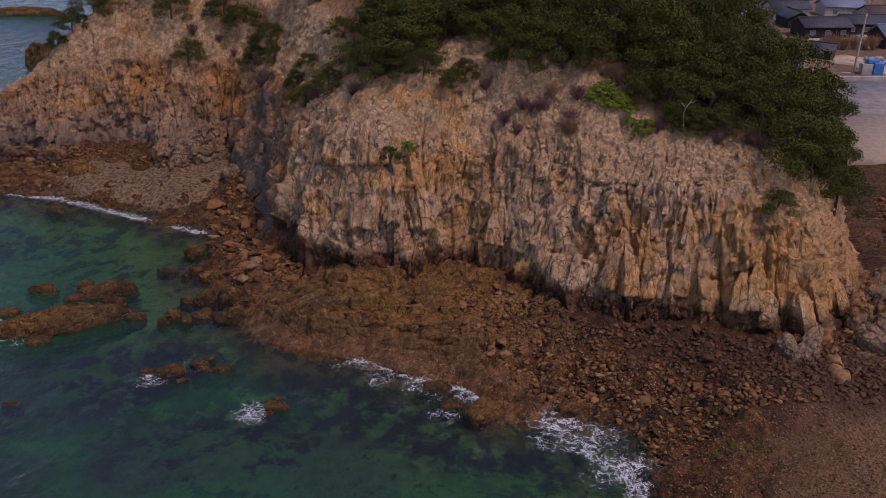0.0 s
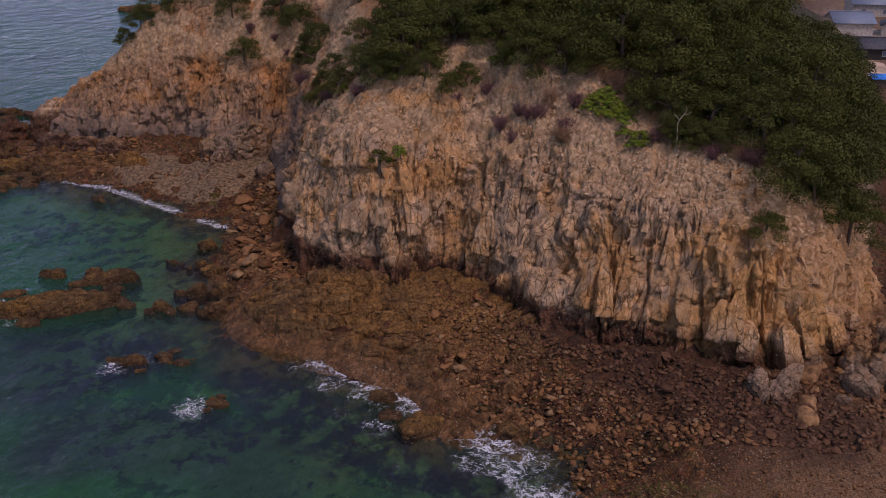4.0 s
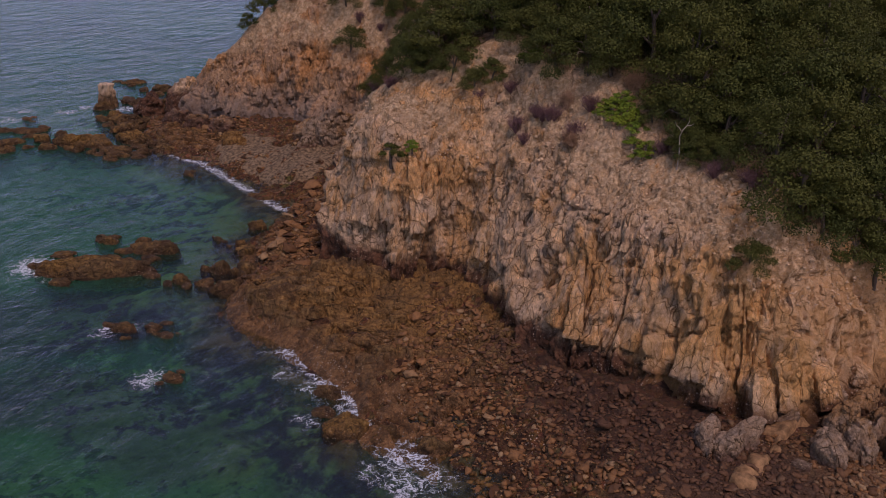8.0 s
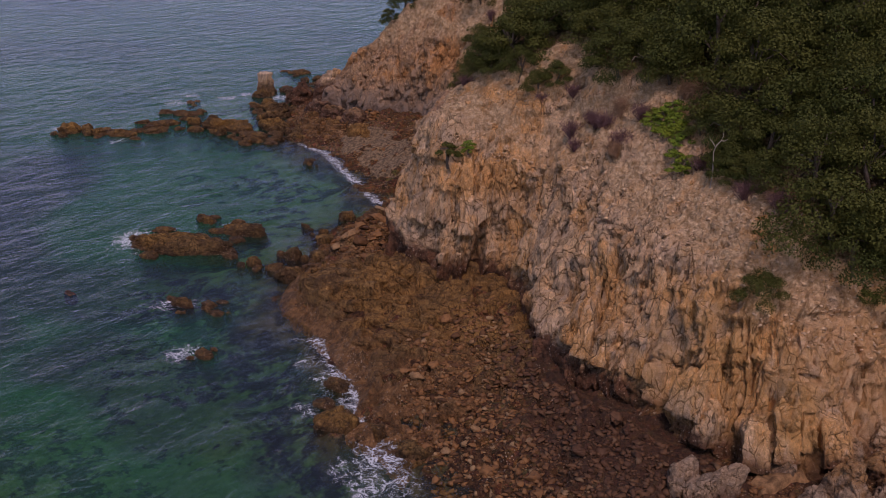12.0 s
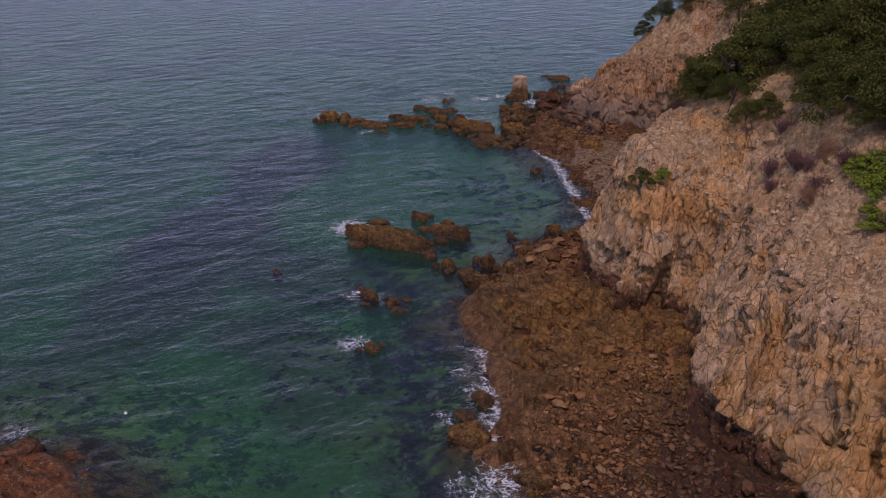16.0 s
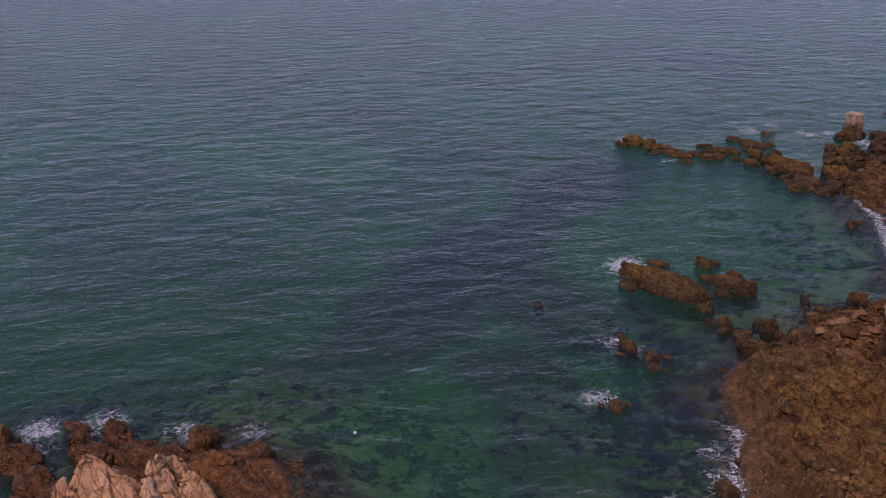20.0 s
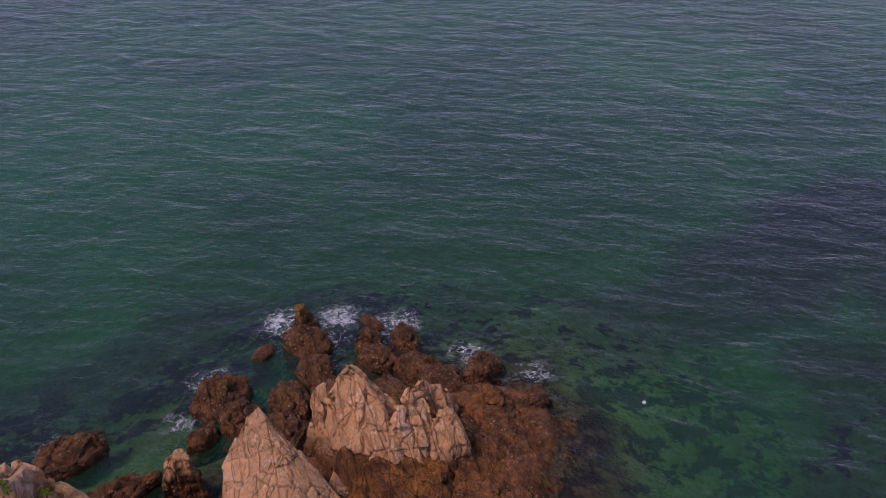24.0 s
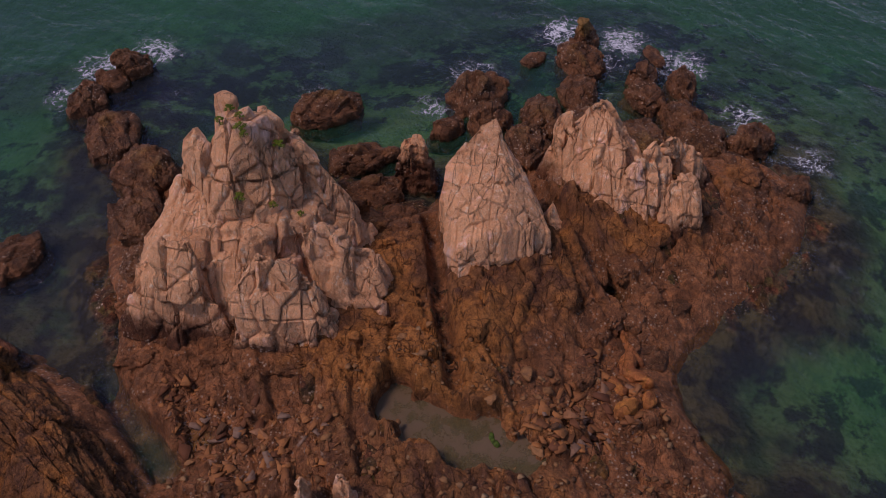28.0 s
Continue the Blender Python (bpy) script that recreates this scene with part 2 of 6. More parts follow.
def rock_material(name, tan, grey, rust, tide=2.3, wet=(0.095, 0.036, 0.016), cracks=0.8, rusty=0.7, mottle=0.6, stains=0.75, fissures=0.0, chip=0.0, chip_size=2.2):
    """Jointed coastal rock, with a brown tidal coat below the height tide."""
    n = Nodes(name)
    big, mid, fine = n.noise(0.16, 3), n.noise(0.9, 5), n.noise(6.0, 5, 0.7)
    streak = n.noise(1.0, 4, 0.65, n.stretch(1.5, 1.5, 0.22, 8, 5, 0))
    colour = n.mix(n.ramp(mid, 0.38, 0.62), tan, grey)
    colour = n.mix(n.ramp(n.math("ADD", big, n.math("MULTIPLY", streak, 0.5)), rusty, rusty + 0.16), colour, rust)
    colour = n.mix(n.ramp(streak, 0.58, 0.75), colour, tuple(c * 1.35 for c in tan))
    colour = n.mix(n.math("MULTIPLY", n.ramp(fine, 0.45, 0.8), 0.3), colour, tuple(c * 0.5 for c in grey))
    seam = 1.0
    for along, every, fine_line, hole in (((0.85, 0.3, 0.42), 0.75, 0.022, 0.46), ((-0.3, 0.9, 0.25), 0.9, 0.028, 0.44), ((0.35, -0.2, 0.9), 0.6, 0.018, 0.5), ((0.7, -0.65, 0.3), 1.9, 0.035, 0.54)):
        dot = n.node("ShaderNodeVectorMath", operation="DOT_PRODUCT")
        n.put(n.place(), dot.inputs[0])
        dot.inputs[1].default_value = tuple(c * every for c in along)
        q = n.math("ADD", dot.outputs["Value"], n.math("MULTIPLY", n.noise(0.4, 3, 0.55), 0.8))
        q = n.math("ABSOLUTE", n.math("SUBTRACT", n.math("FRACT", q), 0.5))
        line = n.math("MAXIMUM", n.ramp(q, 0.0, fine_line), n.ramp(n.noise(0.8, 2), hole + 0.06, hole))
        seam = n.math("MINIMUM", line, seam)
    colour = n.mix(n.math("MULTIPLY", n.math("SUBTRACT", 1.0, seam), cracks), colour, tuple(c * 0.2 for c in rust))
    grain = n.noise(14.0, 4, 0.75)
    stain = n.noise(2.4, 6, 0.7, n.stretch(1.2, 1.2, 0.6, 10, -6, 0))
    if fissures:
        # fine upright fissures
        hair = n.math("ABSOLUTE", n.math("SUBTRACT", n.noise(1.0, 5, 0.6, n.stretch(2.6, 2.6, 0.5, 6, -7, 0), 0.6), 0.5))
        colour = n.mix(n.math("MULTIPLY", n.ramp(hair, 0.014, 0.002), fissures), colour, tuple(c * 0.16 for c in rust))
    flake = 0.0
    if chip:
        # angular flakes, each with a tone of its own and a crisp edge
        for size, part_of, line in ((chip_size, 1.0, 1.0), (chip_size * 3.0, 0.7, 0.3)):
            bent = n.node("ShaderNodeVectorMath", operation="ADD")
            n.put(n.stretch(1.0, 1.0, 0.3, 14, -9, 0), bent.inputs[0])
            wave = n.node("ShaderNodeTexNoise")
            n.put(n.place(), wave.inputs["Vector"])
            wave.inputs["Scale"].default_value = 1.7 * size / 2.2
            push = n.node("ShaderNodeVectorMath", operation="SCALE")
            n.put(wave.outputs["Color"], push.inputs[0])
            push.inputs["Scale"].default_value = 0.5 / size
            n.put(push.outputs[0], bent.inputs[1])
            own = n.node("ShaderNodeSeparateColor")
            n.put(n.cells(size, "F1", "Color", bent.outputs[0]), own.inputs[0])
            shade = n.math("ADD", 1.0 - 0.45 * chip * part_of, n.math("MULTIPLY", own.outputs[0], 0.9 * chip * part_of))
            colour = n.mix(1.0, colour, shade, "MULTIPLY")
            rim = n.ramp(n.cells(size, "DISTANCE_TO_EDGE", "Distance", bent.outputs[0]), 0.0, 0.045)
            rim = n.math("MAXIMUM", rim, n.ramp(n.noise(0.9 * size, 2), 0.5, 0.44))
            colour = n.mix(n.math("MULTIPLY", n.math("SUBTRACT", 1.0, rim), min(0.75, 1.6 * chip) * line), colour, tuple(c * 0.22 for c in rust))
            flake = n.math("ADD", flake, n.math("MULTIPLY", n.math("ADD", n.math("MULTIPLY", own.outputs[1], 0.7), n.math("MULTIPLY", rim, 0.5 * line)), part_of))
    colour = n.mix(n.math("MULTIPLY", n.ramp(stain, 0.5, 0.36), stains), colour, tuple(c * 0.36 for c in grey))
    colour = n.mix(n.math("MULTIPLY", n.ramp(stain, 0.55, 0.68), 0.6), colour, tuple(min(0.85, c * 1.3) for c in tan))
    colour = n.mix(n.math("MULTIPLY", n.ramp(grain, 0.52, 0.72), 0.5), colour, tuple(min(0.85, c * 1.35) for c in tan))
    colour = n.mix(n.math("MULTIPLY", n.ramp(grain, 0.48, 0.3), 0.75 * stains), colour, tuple(c * 0.42 for c in grey))
    z = n.math("ADD", n.height(), n.math("MULTIPLY", n.math("SUBTRACT", n.noise(0.7, 4), 0.5), 2.2))
    low = n.math("SUBTRACT", 1.0, n.ramp(z, tide - 0.7, tide + 0.5))
    brown = n.mix(n.ramp(n.noise(1.3, 5), 0.4, 0.62), wet, tuple(c * 2.1 for c in wet))
    brown = n.mix(n.math("MULTIPLY", n.ramp(grain, 0.5, 0.3), 0.7), brown, tuple(c * 0.35 for c in wet))
    brown = n.mix(n.math("MULTIPLY", n.ramp(grain, 0.56, 0.68), n.ramp(n.noise(0.5, 2), 0.38, 0.58)), brown, (0.30, 0.19, 0.09))
    brown = n.mix(barnacles(n), brown, (0.42, 0.31, 0.22))
    colour = n.mix(low, colour, brown)
    debris = n.mix(n.ramp(n.noise(3.0, 5, 0.7), 0.4, 0.62), (0.44, 0.275, 0.14), (0.66, 0.46, 0.27))
    colour = n.mix(n.math("MULTIPLY", n.attribute("debris"), n.ramp(n.noise(0.35, 4, 0.6), 0.36, 0.52)), colour, debris)
    tone = n.math("ADD", n.math("MULTIPLY", n.ramp(n.noise(3.6, 6, 0.78), 0.36, 0.64), mottle), 1.0 - 0.55 * mottle)
    colour = n.mix(1.0, colour, tone, "MULTIPLY")
    if name == "cliff_rock":
        # orange earth that has slid down at the end of the cliff
        earth = n.mix(n.ramp(n.noise(1.2, 5, 0.7), 0.35, 0.65), (0.52, 0.27, 0.1), (0.68, 0.4, 0.2))
        colour = n.mix(n.math("MULTIPLY", n.near(23.5, 63, 28.5, 70, 1.6), 0.85), colour, earth)
        colour = n.mix(n.math("MULTIPLY", n.near(15, 60.5, 22.5, 60, 1.2), 0.4), colour, (0.7, 0.37, 0.12))
    if name == "cove_rock":
        # grey weathered foot and a dark stained cleft, and one rust-red rib
        colour = n.mix(n.math("MULTIPLY", n.ramp(z, 6.5, 4.0), 0.6), colour, n.mix(n.noise(1.8, 5, 0.7), (0.21, 0.16, 0.125), (0.38, 0.285, 0.21)))
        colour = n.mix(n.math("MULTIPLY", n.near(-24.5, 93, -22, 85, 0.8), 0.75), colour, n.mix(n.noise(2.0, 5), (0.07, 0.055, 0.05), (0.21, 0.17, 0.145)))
        colour = n.mix(n.math("MULTIPLY", n.near(-17.5, 89, -15.5, 87, -0.6), 0.8), colour, (0.62, 0.27, 0.07))
    colour = n.mix(n.attribute("soil"), colour, n.mix(n.ramp(n.noise(1.6, 5, 0.7), 0.4, 0.65), (0.13, 0.085, 0.05), (0.34, 0.22, 0.13)))
    rough = n.math("SUBTRACT", 0.9, n.math("MULTIPLY", low, 0.3))
    b = n.bump(n.math("ADD", n.math("ADD", fine, n.math("MULTIPLY", seam, 0.6)), flake), 0.9, 0.22)
    b = n.bump(n.noise(20.0, 3, 0.7), 0.7, 0.07, b)
    return n.finish(colour, rough, b)


def plain(name, colour, rough=0.8, vary=0.3, scale=3.0, bump=0.2, metal=0.0):
    n = Nodes(name)
    f = n.noise(scale, 5, 0.65)
    c = n.mix(n.ramp(f, 0.3, 0.7), tuple(x * (1 - vary) for x in colour), tuple(min(1, x * (1 + vary)) for x in colour))
    n.shader.inputs["Metallic"].default_value = metal
    return n.finish(c, rough, n.bump(n.noise(scale * 6, 3), bump, 0.05))


CLIFF_ROCK = rock_material("cliff_rock", (0.655, 0.415, 0.225), (0.53, 0.36, 0.228), (0.6, 0.305, 0.11), 3.7, (0.085, 0.037, 0.019), mottle=0.4, stains=0.15, fissures=0.4, chip=0.5, chip_size=1.25)
STACK_ROCK = rock_material("stack_rock", (0.90, 0.55, 0.39), (0.84, 0.57, 0.45), (0.84, 0.42, 0.2), 1.8, cracks=0.4, rusty=0.5, mottle=0.15, stains=0.06, chip=0.24, chip_size=0.85)
REEF_ROCK = rock_material("reef_rock", (0.22, 0.125, 0.045), (0.085, 0.047, 0.022), (0.27, 0.14, 0.036), 0.45, (0.06, 0.03, 0.013), mottle=0.8, stains=0.5, chip=0.45, chip_size=1.8)
BEACH_ROCK = rock_material("beach_rock", (0.27, 0.15, 0.055), (0.11, 0.06, 0.028), (0.28, 0.14, 0.042), 1.3, (0.135, 0.066, 0.026), 0.8, mottle=0.7, stains=0.4, chip=0.4, chip_size=1.5)
SHELF_ROCK = rock_material("shelf_rock", (0.29, 0.12, 0.042), (0.12, 0.05, 0.027), (0.42, 0.16, 0.04), 1.5, (0.175, 0.068, 0.026), 0.8, mottle=0.6, stains=0.45, chip=0.35, chip_size=1.4)
# cliff rock toned darker and redder: the cove face's weaker light, put into its colour
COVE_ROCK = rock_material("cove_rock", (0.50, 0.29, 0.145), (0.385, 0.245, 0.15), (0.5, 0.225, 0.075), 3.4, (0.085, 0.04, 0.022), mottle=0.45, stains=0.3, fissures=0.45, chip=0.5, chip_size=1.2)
FALLEN_ROCK = rock_material("fallen_rock", (0.46, 0.3, 0.18), (0.33, 0.23, 0.155), (0.42, 0.22, 0.085), 2.9, (0.1, 0.05, 0.03), mottle=0.45, stains=0.3, fissures=0.3, chip=0.35)
SKIRT_ROCK = rock_material("skirt_rock", (0.25, 0.125, 0.042), (0.08, 0.04, 0.02), (0.34, 0.175, 0.048), 1.5, (0.115, 0.048, 0.02), 0.8, mottle=0.5, stains=0.4, chip=0.4, chip_size=1.8)
ORANGE_ROCK = rock_material("orange_rock", (0.5, 0.17, 0.05), (0.3, 0.1, 0.04), (0.6, 0.24, 0.05), 0.2, (0.2, 0.07, 0.03), 0.6, mottle=0.5, stains=0.3)


def ground_material():
    n = Nodes("ground_gravel")
    z = n.height()
    fine, mid, big = n.noise(7.0, 5, 0.75), n.noise(1.1, 4), n.noise(0.2, 3)
    stone = n.cells(3.2, "F1", "Color")
    beach = n.mix(n.ramp(mid, 0.35, 0.65), (0.195, 0.09, 0.03), (0.085, 0.038, 0.015))
    beach = n.mix(n.ramp(big, 0.5, 0.7), beach, (0.21, 0.11, 0.05))
    beach = n.mix(0.35, beach, n.mix(1.0, beach, stone, "MULTIPLY"))
    beach = n.mix(n.math("MULTIPLY", n.ramp(n.noise(0.11, 4, 0.6), 0.5, 0.62), 0.65), beach, (0.07, 0.028, 0.014))
    dry = n.mix(n.ramp(mid, 0.4, 0.6), (0.36, 0.25, 0.16), (0.27, 0.18, 0.115))
    high = n.ramp(n.math("ADD", z, n.math("MULTIPLY", fine, 0.8)), 3.1, 3.8)
    colour = n.mix(high, beach, dry)
    litter = n.mix(n.ramp(mid, 0.4, 0.6), (0.035, 0.028, 0.014), (0.055, 0.05, 0.02))
    colour = n.mix(n.ramp(z, 9.5, 13.0), colour, litter)
    # sea floor: green sand with dark weed beds
    weed = n.ramp(n.math("ADD", n.noise(0.55, 8, 0.68), n.math("MULTIPLY", n.noise(0.07, 2), 0.6)), 0.78, 0.87)
    weed = n.math("MULTIPLY", n.math("MULTIPLY", weed, 0.85), n.ramp(z, -2.9, -2.0))
    floor = n.mix(weed, n.mix(n.ramp(n.noise(1.3, 5), 0.4, 0.6), (0.15, 0.25, 0.10), (0.23, 0.32, 0.14)), (0.032, 0.025, 0.042))
    beds = n.math("MAXIMUM", n.near(17, 3, 4, -5, 4.5), n.math("MAXIMUM", n.near(-15, 8, -17, 22, 4.0), n.math("MAXIMUM", n.near(-22, 57, 3, 46, 3.2), n.near(-8, 28.5, 2, 28.5, 1.8))))
    floor = n.mix(n.math("MULTIPLY", n.math("MULTIPLY", beds, n.ramp(n.noise(0.7, 6, 0.65), 0.4, 0.56)), 0.9), floor, (0.038, 0.028, 0.048))
    sunk = n.mix(n.ramp(n.noise(0.8, 4), 0.45, 0.6), (0.045, 0.036, 0.032), (0.13, 0.10, 0.055))
    colour = n.mix(n.ramp(z, 0.12, -0.06), colour, sunk)
    colour = n.mix(n.ramp(n.math("ADD", z, n.math("MULTIPLY", n.noise(0.25, 3), 1.5)), 0.4, -0.5), colour, floor)
    grain = n.noise(11.0, 4, 0.75)
    above = n.ramp(z, -0.2, 0.1)
    colour = n.mix(n.math("MULTIPLY", n.math("MULTIPLY", barnacles(n), above), n.ramp(z, 3.0, 2.2)), colour, (0.42, 0.31, 0.22))
    moss = n.math("MULTIPLY", n.ramp(n.noise(0.35, 5, 0.6), 0.62, 0.68), n.math("MULTIPLY", n.ramp(z, 0.2, 0.6), n.ramp(z, 2.4, 1.8)))
    colour = n.mix(n.math("MULTIPLY", moss, 0.7), colour, (0.11, 0.10, 0.018))
    colour = n.mix(n.math("MULTIPLY", n.math("MULTIPLY", n.ramp(grain, 0.5, 0.32), 0.7), above), colour, (0.025, 0.013, 0.008))
    colour = n.mix(n.math("MULTIPLY", n.math("MULTIPLY", n.ramp(grain, 0.56, 0.7), 0.45), above), colour, (0.33, 0.19, 0.09))
    tone = n.math("ADD", n.math("MULTIPLY", n.ramp(n.noise(3.2, 6, 0.78), 0.36, 0.64), 1.1), 0.4)
    colour = n.mix(above, colour, n.mix(1.0, colour, tone, "MULTIPLY"))
    bank = n.math("MULTIPLY", n.near(21, 36, 30, 50, 7.5, 4.5), above)
    chips = n.mix(n.ramp(n.noise(9.0, 4, 0.8), 0.38, 0.62), (0.13, 0.066, 0.03), (0.35, 0.205, 0.105))
    colour = n.mix(n.math("MULTIPLY", bank, n.ramp(z, 3.6, 3.0)), colour, chips)
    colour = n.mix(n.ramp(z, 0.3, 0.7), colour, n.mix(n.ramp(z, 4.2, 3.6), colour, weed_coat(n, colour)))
    b = n.bump(n.math("ADD", fine, n.cells(3.2)), 1.0, 0.2)
    return n.finish(colour, 0.85, b)


def water_material():
    n = Nodes("sea_water")
    n.tree.nodes.remove(n.shader)
    depth, foam = n.attribute("depth"), n.attribute("foam")
    swell = n.noise(0.28, 4, 0.55, n.stretch(1.15, 0.65, 1.0, 0, 0, -12), 0.3)
    chop = n.noise(1.5, 5, 0.6, n.stretch(1.2, 0.65, 1.0, 0, 0, -8), 0.4)
    normal = n.bump(swell, 1.0, 0.6)
    normal = n.bump(chop, 0.8, 0.15, normal)
    normal = n.bump(n.noise(4.2, 3, 0.6, n.stretch(1.2, 0.7, 1.0, 0, 0, -8), 0.5), 0.5, 0.04, normal)
    clear = n.node("ShaderNodeBsdfTransparent")
    n.put(n.mix(n.ramp(depth, 0.0, 2.5), (0.9, 0.96, 0.9), (0.38, 0.82, 0.6)), clear.inputs[0])
    body = n.node("ShaderNodeBsdfDiffuse")
    patch = n.ramp(n.noise(0.035, 3, 0.6, distort=0.4), 0.42, 0.62)
    n.put(n.mix(n.math("MAXIMUM", n.math("MULTIPLY", patch, 0.4), n.attribute("weed")), (0.026, 0.114, 0.064), (0.036, 0.032, 0.060)), body.inputs[0])
    through_mix = n.node("ShaderNodeMixShader")
    n.put(n.math("SUBTRACT", 1.0, n.math("POWER", 2.718, n.math("MULTIPLY", depth, -0.27))), through_mix.inputs[0])
    n.put(clear.outputs[0], through_mix.inputs[1])
    n.put(body.outputs[0], through_mix.inputs[2])
    gloss = n.node("ShaderNodeBsdfGlossy")
    gloss.inputs["Color"].default_value = (0.64, 0.66, 0.84, 1)
    gloss.inputs["Roughness"].default_value = 0.17
    n.put(normal, gloss.inputs["Normal"])
    edge = n.node("ShaderNodeFresnel")
    edge.inputs[0].default_value = 1.23
    n.put(normal, edge.inputs["Normal"])
    surface = n.node("ShaderNodeMixShader")
    n.put(edge.outputs[0], surface.inputs[0])
    n.put(through_mix.outputs[0], surface.inputs[1])
    n.put(gloss.outputs[0], surface.inputs[2])
    white = n.node("ShaderNodeBsdfDiffuse")
    white.inputs[0].default_value = (0.75, 0.78, 0.8, 1)
    lace = n.math("SUBTRACT", 1.0, n.math("MULTIPLY", n.math("ABSOLUTE", n.math("SUBTRACT", n.noise(1.3, 5, 0.65, distort=0.5), 0.5)), 11.0))
    net = n.math("SUBTRACT", 1.0, n.math("MULTIPLY", n.math("ABSOLUTE", n.math("SUBTRACT", n.noise(3.4, 4, 0.62, distort=1.0), 0.5)), 8.0))
    lace = n.math("MAXIMUM", n.math("MAXIMUM", lace, n.math("MULTIPLY", net, 0.85)), 0.0)
    mass = n.math("MULTIPLY", foam, n.math("ADD", n.math("MULTIPLY", n.noise(1.2, 6, 0.7, distort=1.0), 1.7), 0.08))
    cover = n.ramp(n.math("ADD", n.math("MULTIPLY", mass, 0.55), n.math("MULTIPLY", lace, n.math("MULTIPLY", n.math("SQRT", foam), 0.82))), 0.86, 1.14)
    total = n.node("ShaderNodeMixShader")
    n.put(n.math("MULTIPLY", cover, 0.78), total.inputs[0])
    n.put(surface.outputs[0], total.inputs[1])
    n.put(white.outputs[0], total.inputs[2])
    n.put(total.outputs[0], n.output.inputs["Surface"])
    return n.material


def leaf_material(name, dark, light):
    n = Nodes(name)
    tone = n.node("ShaderNodeObjectInfo").outputs["Random"]
    isle = n.node("ShaderNodeNewGeometry").outputs["Random Per Island"]
    c = n.mix(isle, dark, light)
    c = n.mix(n.math("MULTIPLY", tone, 0.5), c, (light[0] * 1.3, light[1] * 1.0, light[2] * 0.8))
    return n.finish(c, 0.75)


GROUND = ground_material()
WATER = water_material()
LEAF = leaf_material("leaf", (0.020, 0.029, 0.0025), (0.068, 0.082, 0.014))
LEAF_FRESH = leaf_material("leaf_fresh", (0.05, 0.095, 0.01), (0.17, 0.24, 0.02))
BARK = plain("bark", (0.10, 0.075, 0.055), 0.9)
TWIG = plain("dry_twig", (0.17, 0.09, 0.085), 0.9)
SNAG = plain("bleached_wood", (0.34, 0.28, 0.22), 0.85)


def stone_material():
    n = Nodes("beach_stone")
    r = n.node("ShaderNodeNewGeometry").outputs["Random Per Island"]
    o = n.node("ShaderNodeObjectInfo").outputs["Random"]
    k = n.math("FRACT", n.math("ADD", r, o))
    c = n.mix(n.ramp(k, 0.0, 0.6), (0.095, 0.042, 0.016), (0.27, 0.125, 0.045))
    c = n.mix(n.ramp(k, 0.8, 1.0), c, (0.34, 0.21, 0.10))
    c = n.mix(n.math("MULTIPLY", n.ramp(n.noise(5.0, 5, 0.7), 0.4, 0.7), 0.5), c, (0.06, 0.035, 0.025))
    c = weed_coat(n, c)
    return n.finish(c, 0.75, n.bump(n.noise(14.0, 4), 0.5, 0.05))


STONE = stone_material()

# ---- plan: shore line, foot of the hill, cliff lines ----
SHORE = [(-62, 97), (-55, 91), (-50, 88), (-46, 87), (-41, 86), (-35, 83), (-30, 80.5), (-26, 78), (-24, 72), (-20.5, 65), (-17.5, 60), (-14, 57.5), (-9, 56.5),
         (-5, 54.8), (-1, 53), (1.5, 49.5), (5, 50), (8, 47.5), (9, 43), (7.5, 37), (5.5, 32), (4, 28.5), (2, 26.5), (-3, 26.5), (-8, 27.2), (-11.5, 26), (-12.5, 22),
         (-11, 18), (-8, 14.5), (-4.5, 13.5), (-1.5, 13), (1.5, 14)]
SHORE += [(4.5, 13), (4, 8), (6, 3), (9.5, 0), (12.5, 3), (15, 8), (18, 11), (19, 14.5), (20.2, 12), (20, 6), (24, -4), (45, -14), (400, -60), (400, 400), (-20, 400), (-10, 190),
          (-28, 135), (-48, 113), (-62, 102)]
HILL = [(-58, 99), (-52, 97.5), (-46, 98), (-40, 99.5), (-35, 97), (-31, 99), (-28, 100), (-24.5, 91.5), (-21, 83.5), (-18, 77), (-14.5, 72), (-10.5, 68.5), (-6, 67.5), (-3, 69), (1, 68),
        (5, 65.5), (8.5, 62.5), (13, 61.7), (17.5, 60.5), (21, 60), (24, 61.5), (27, 65), (30, 70), (33.5, 85), (37, 105), (41, 125), (44, 150), (30, 190), (0, 195), (-15, 165),
        (-30, 130), (-46, 110)]

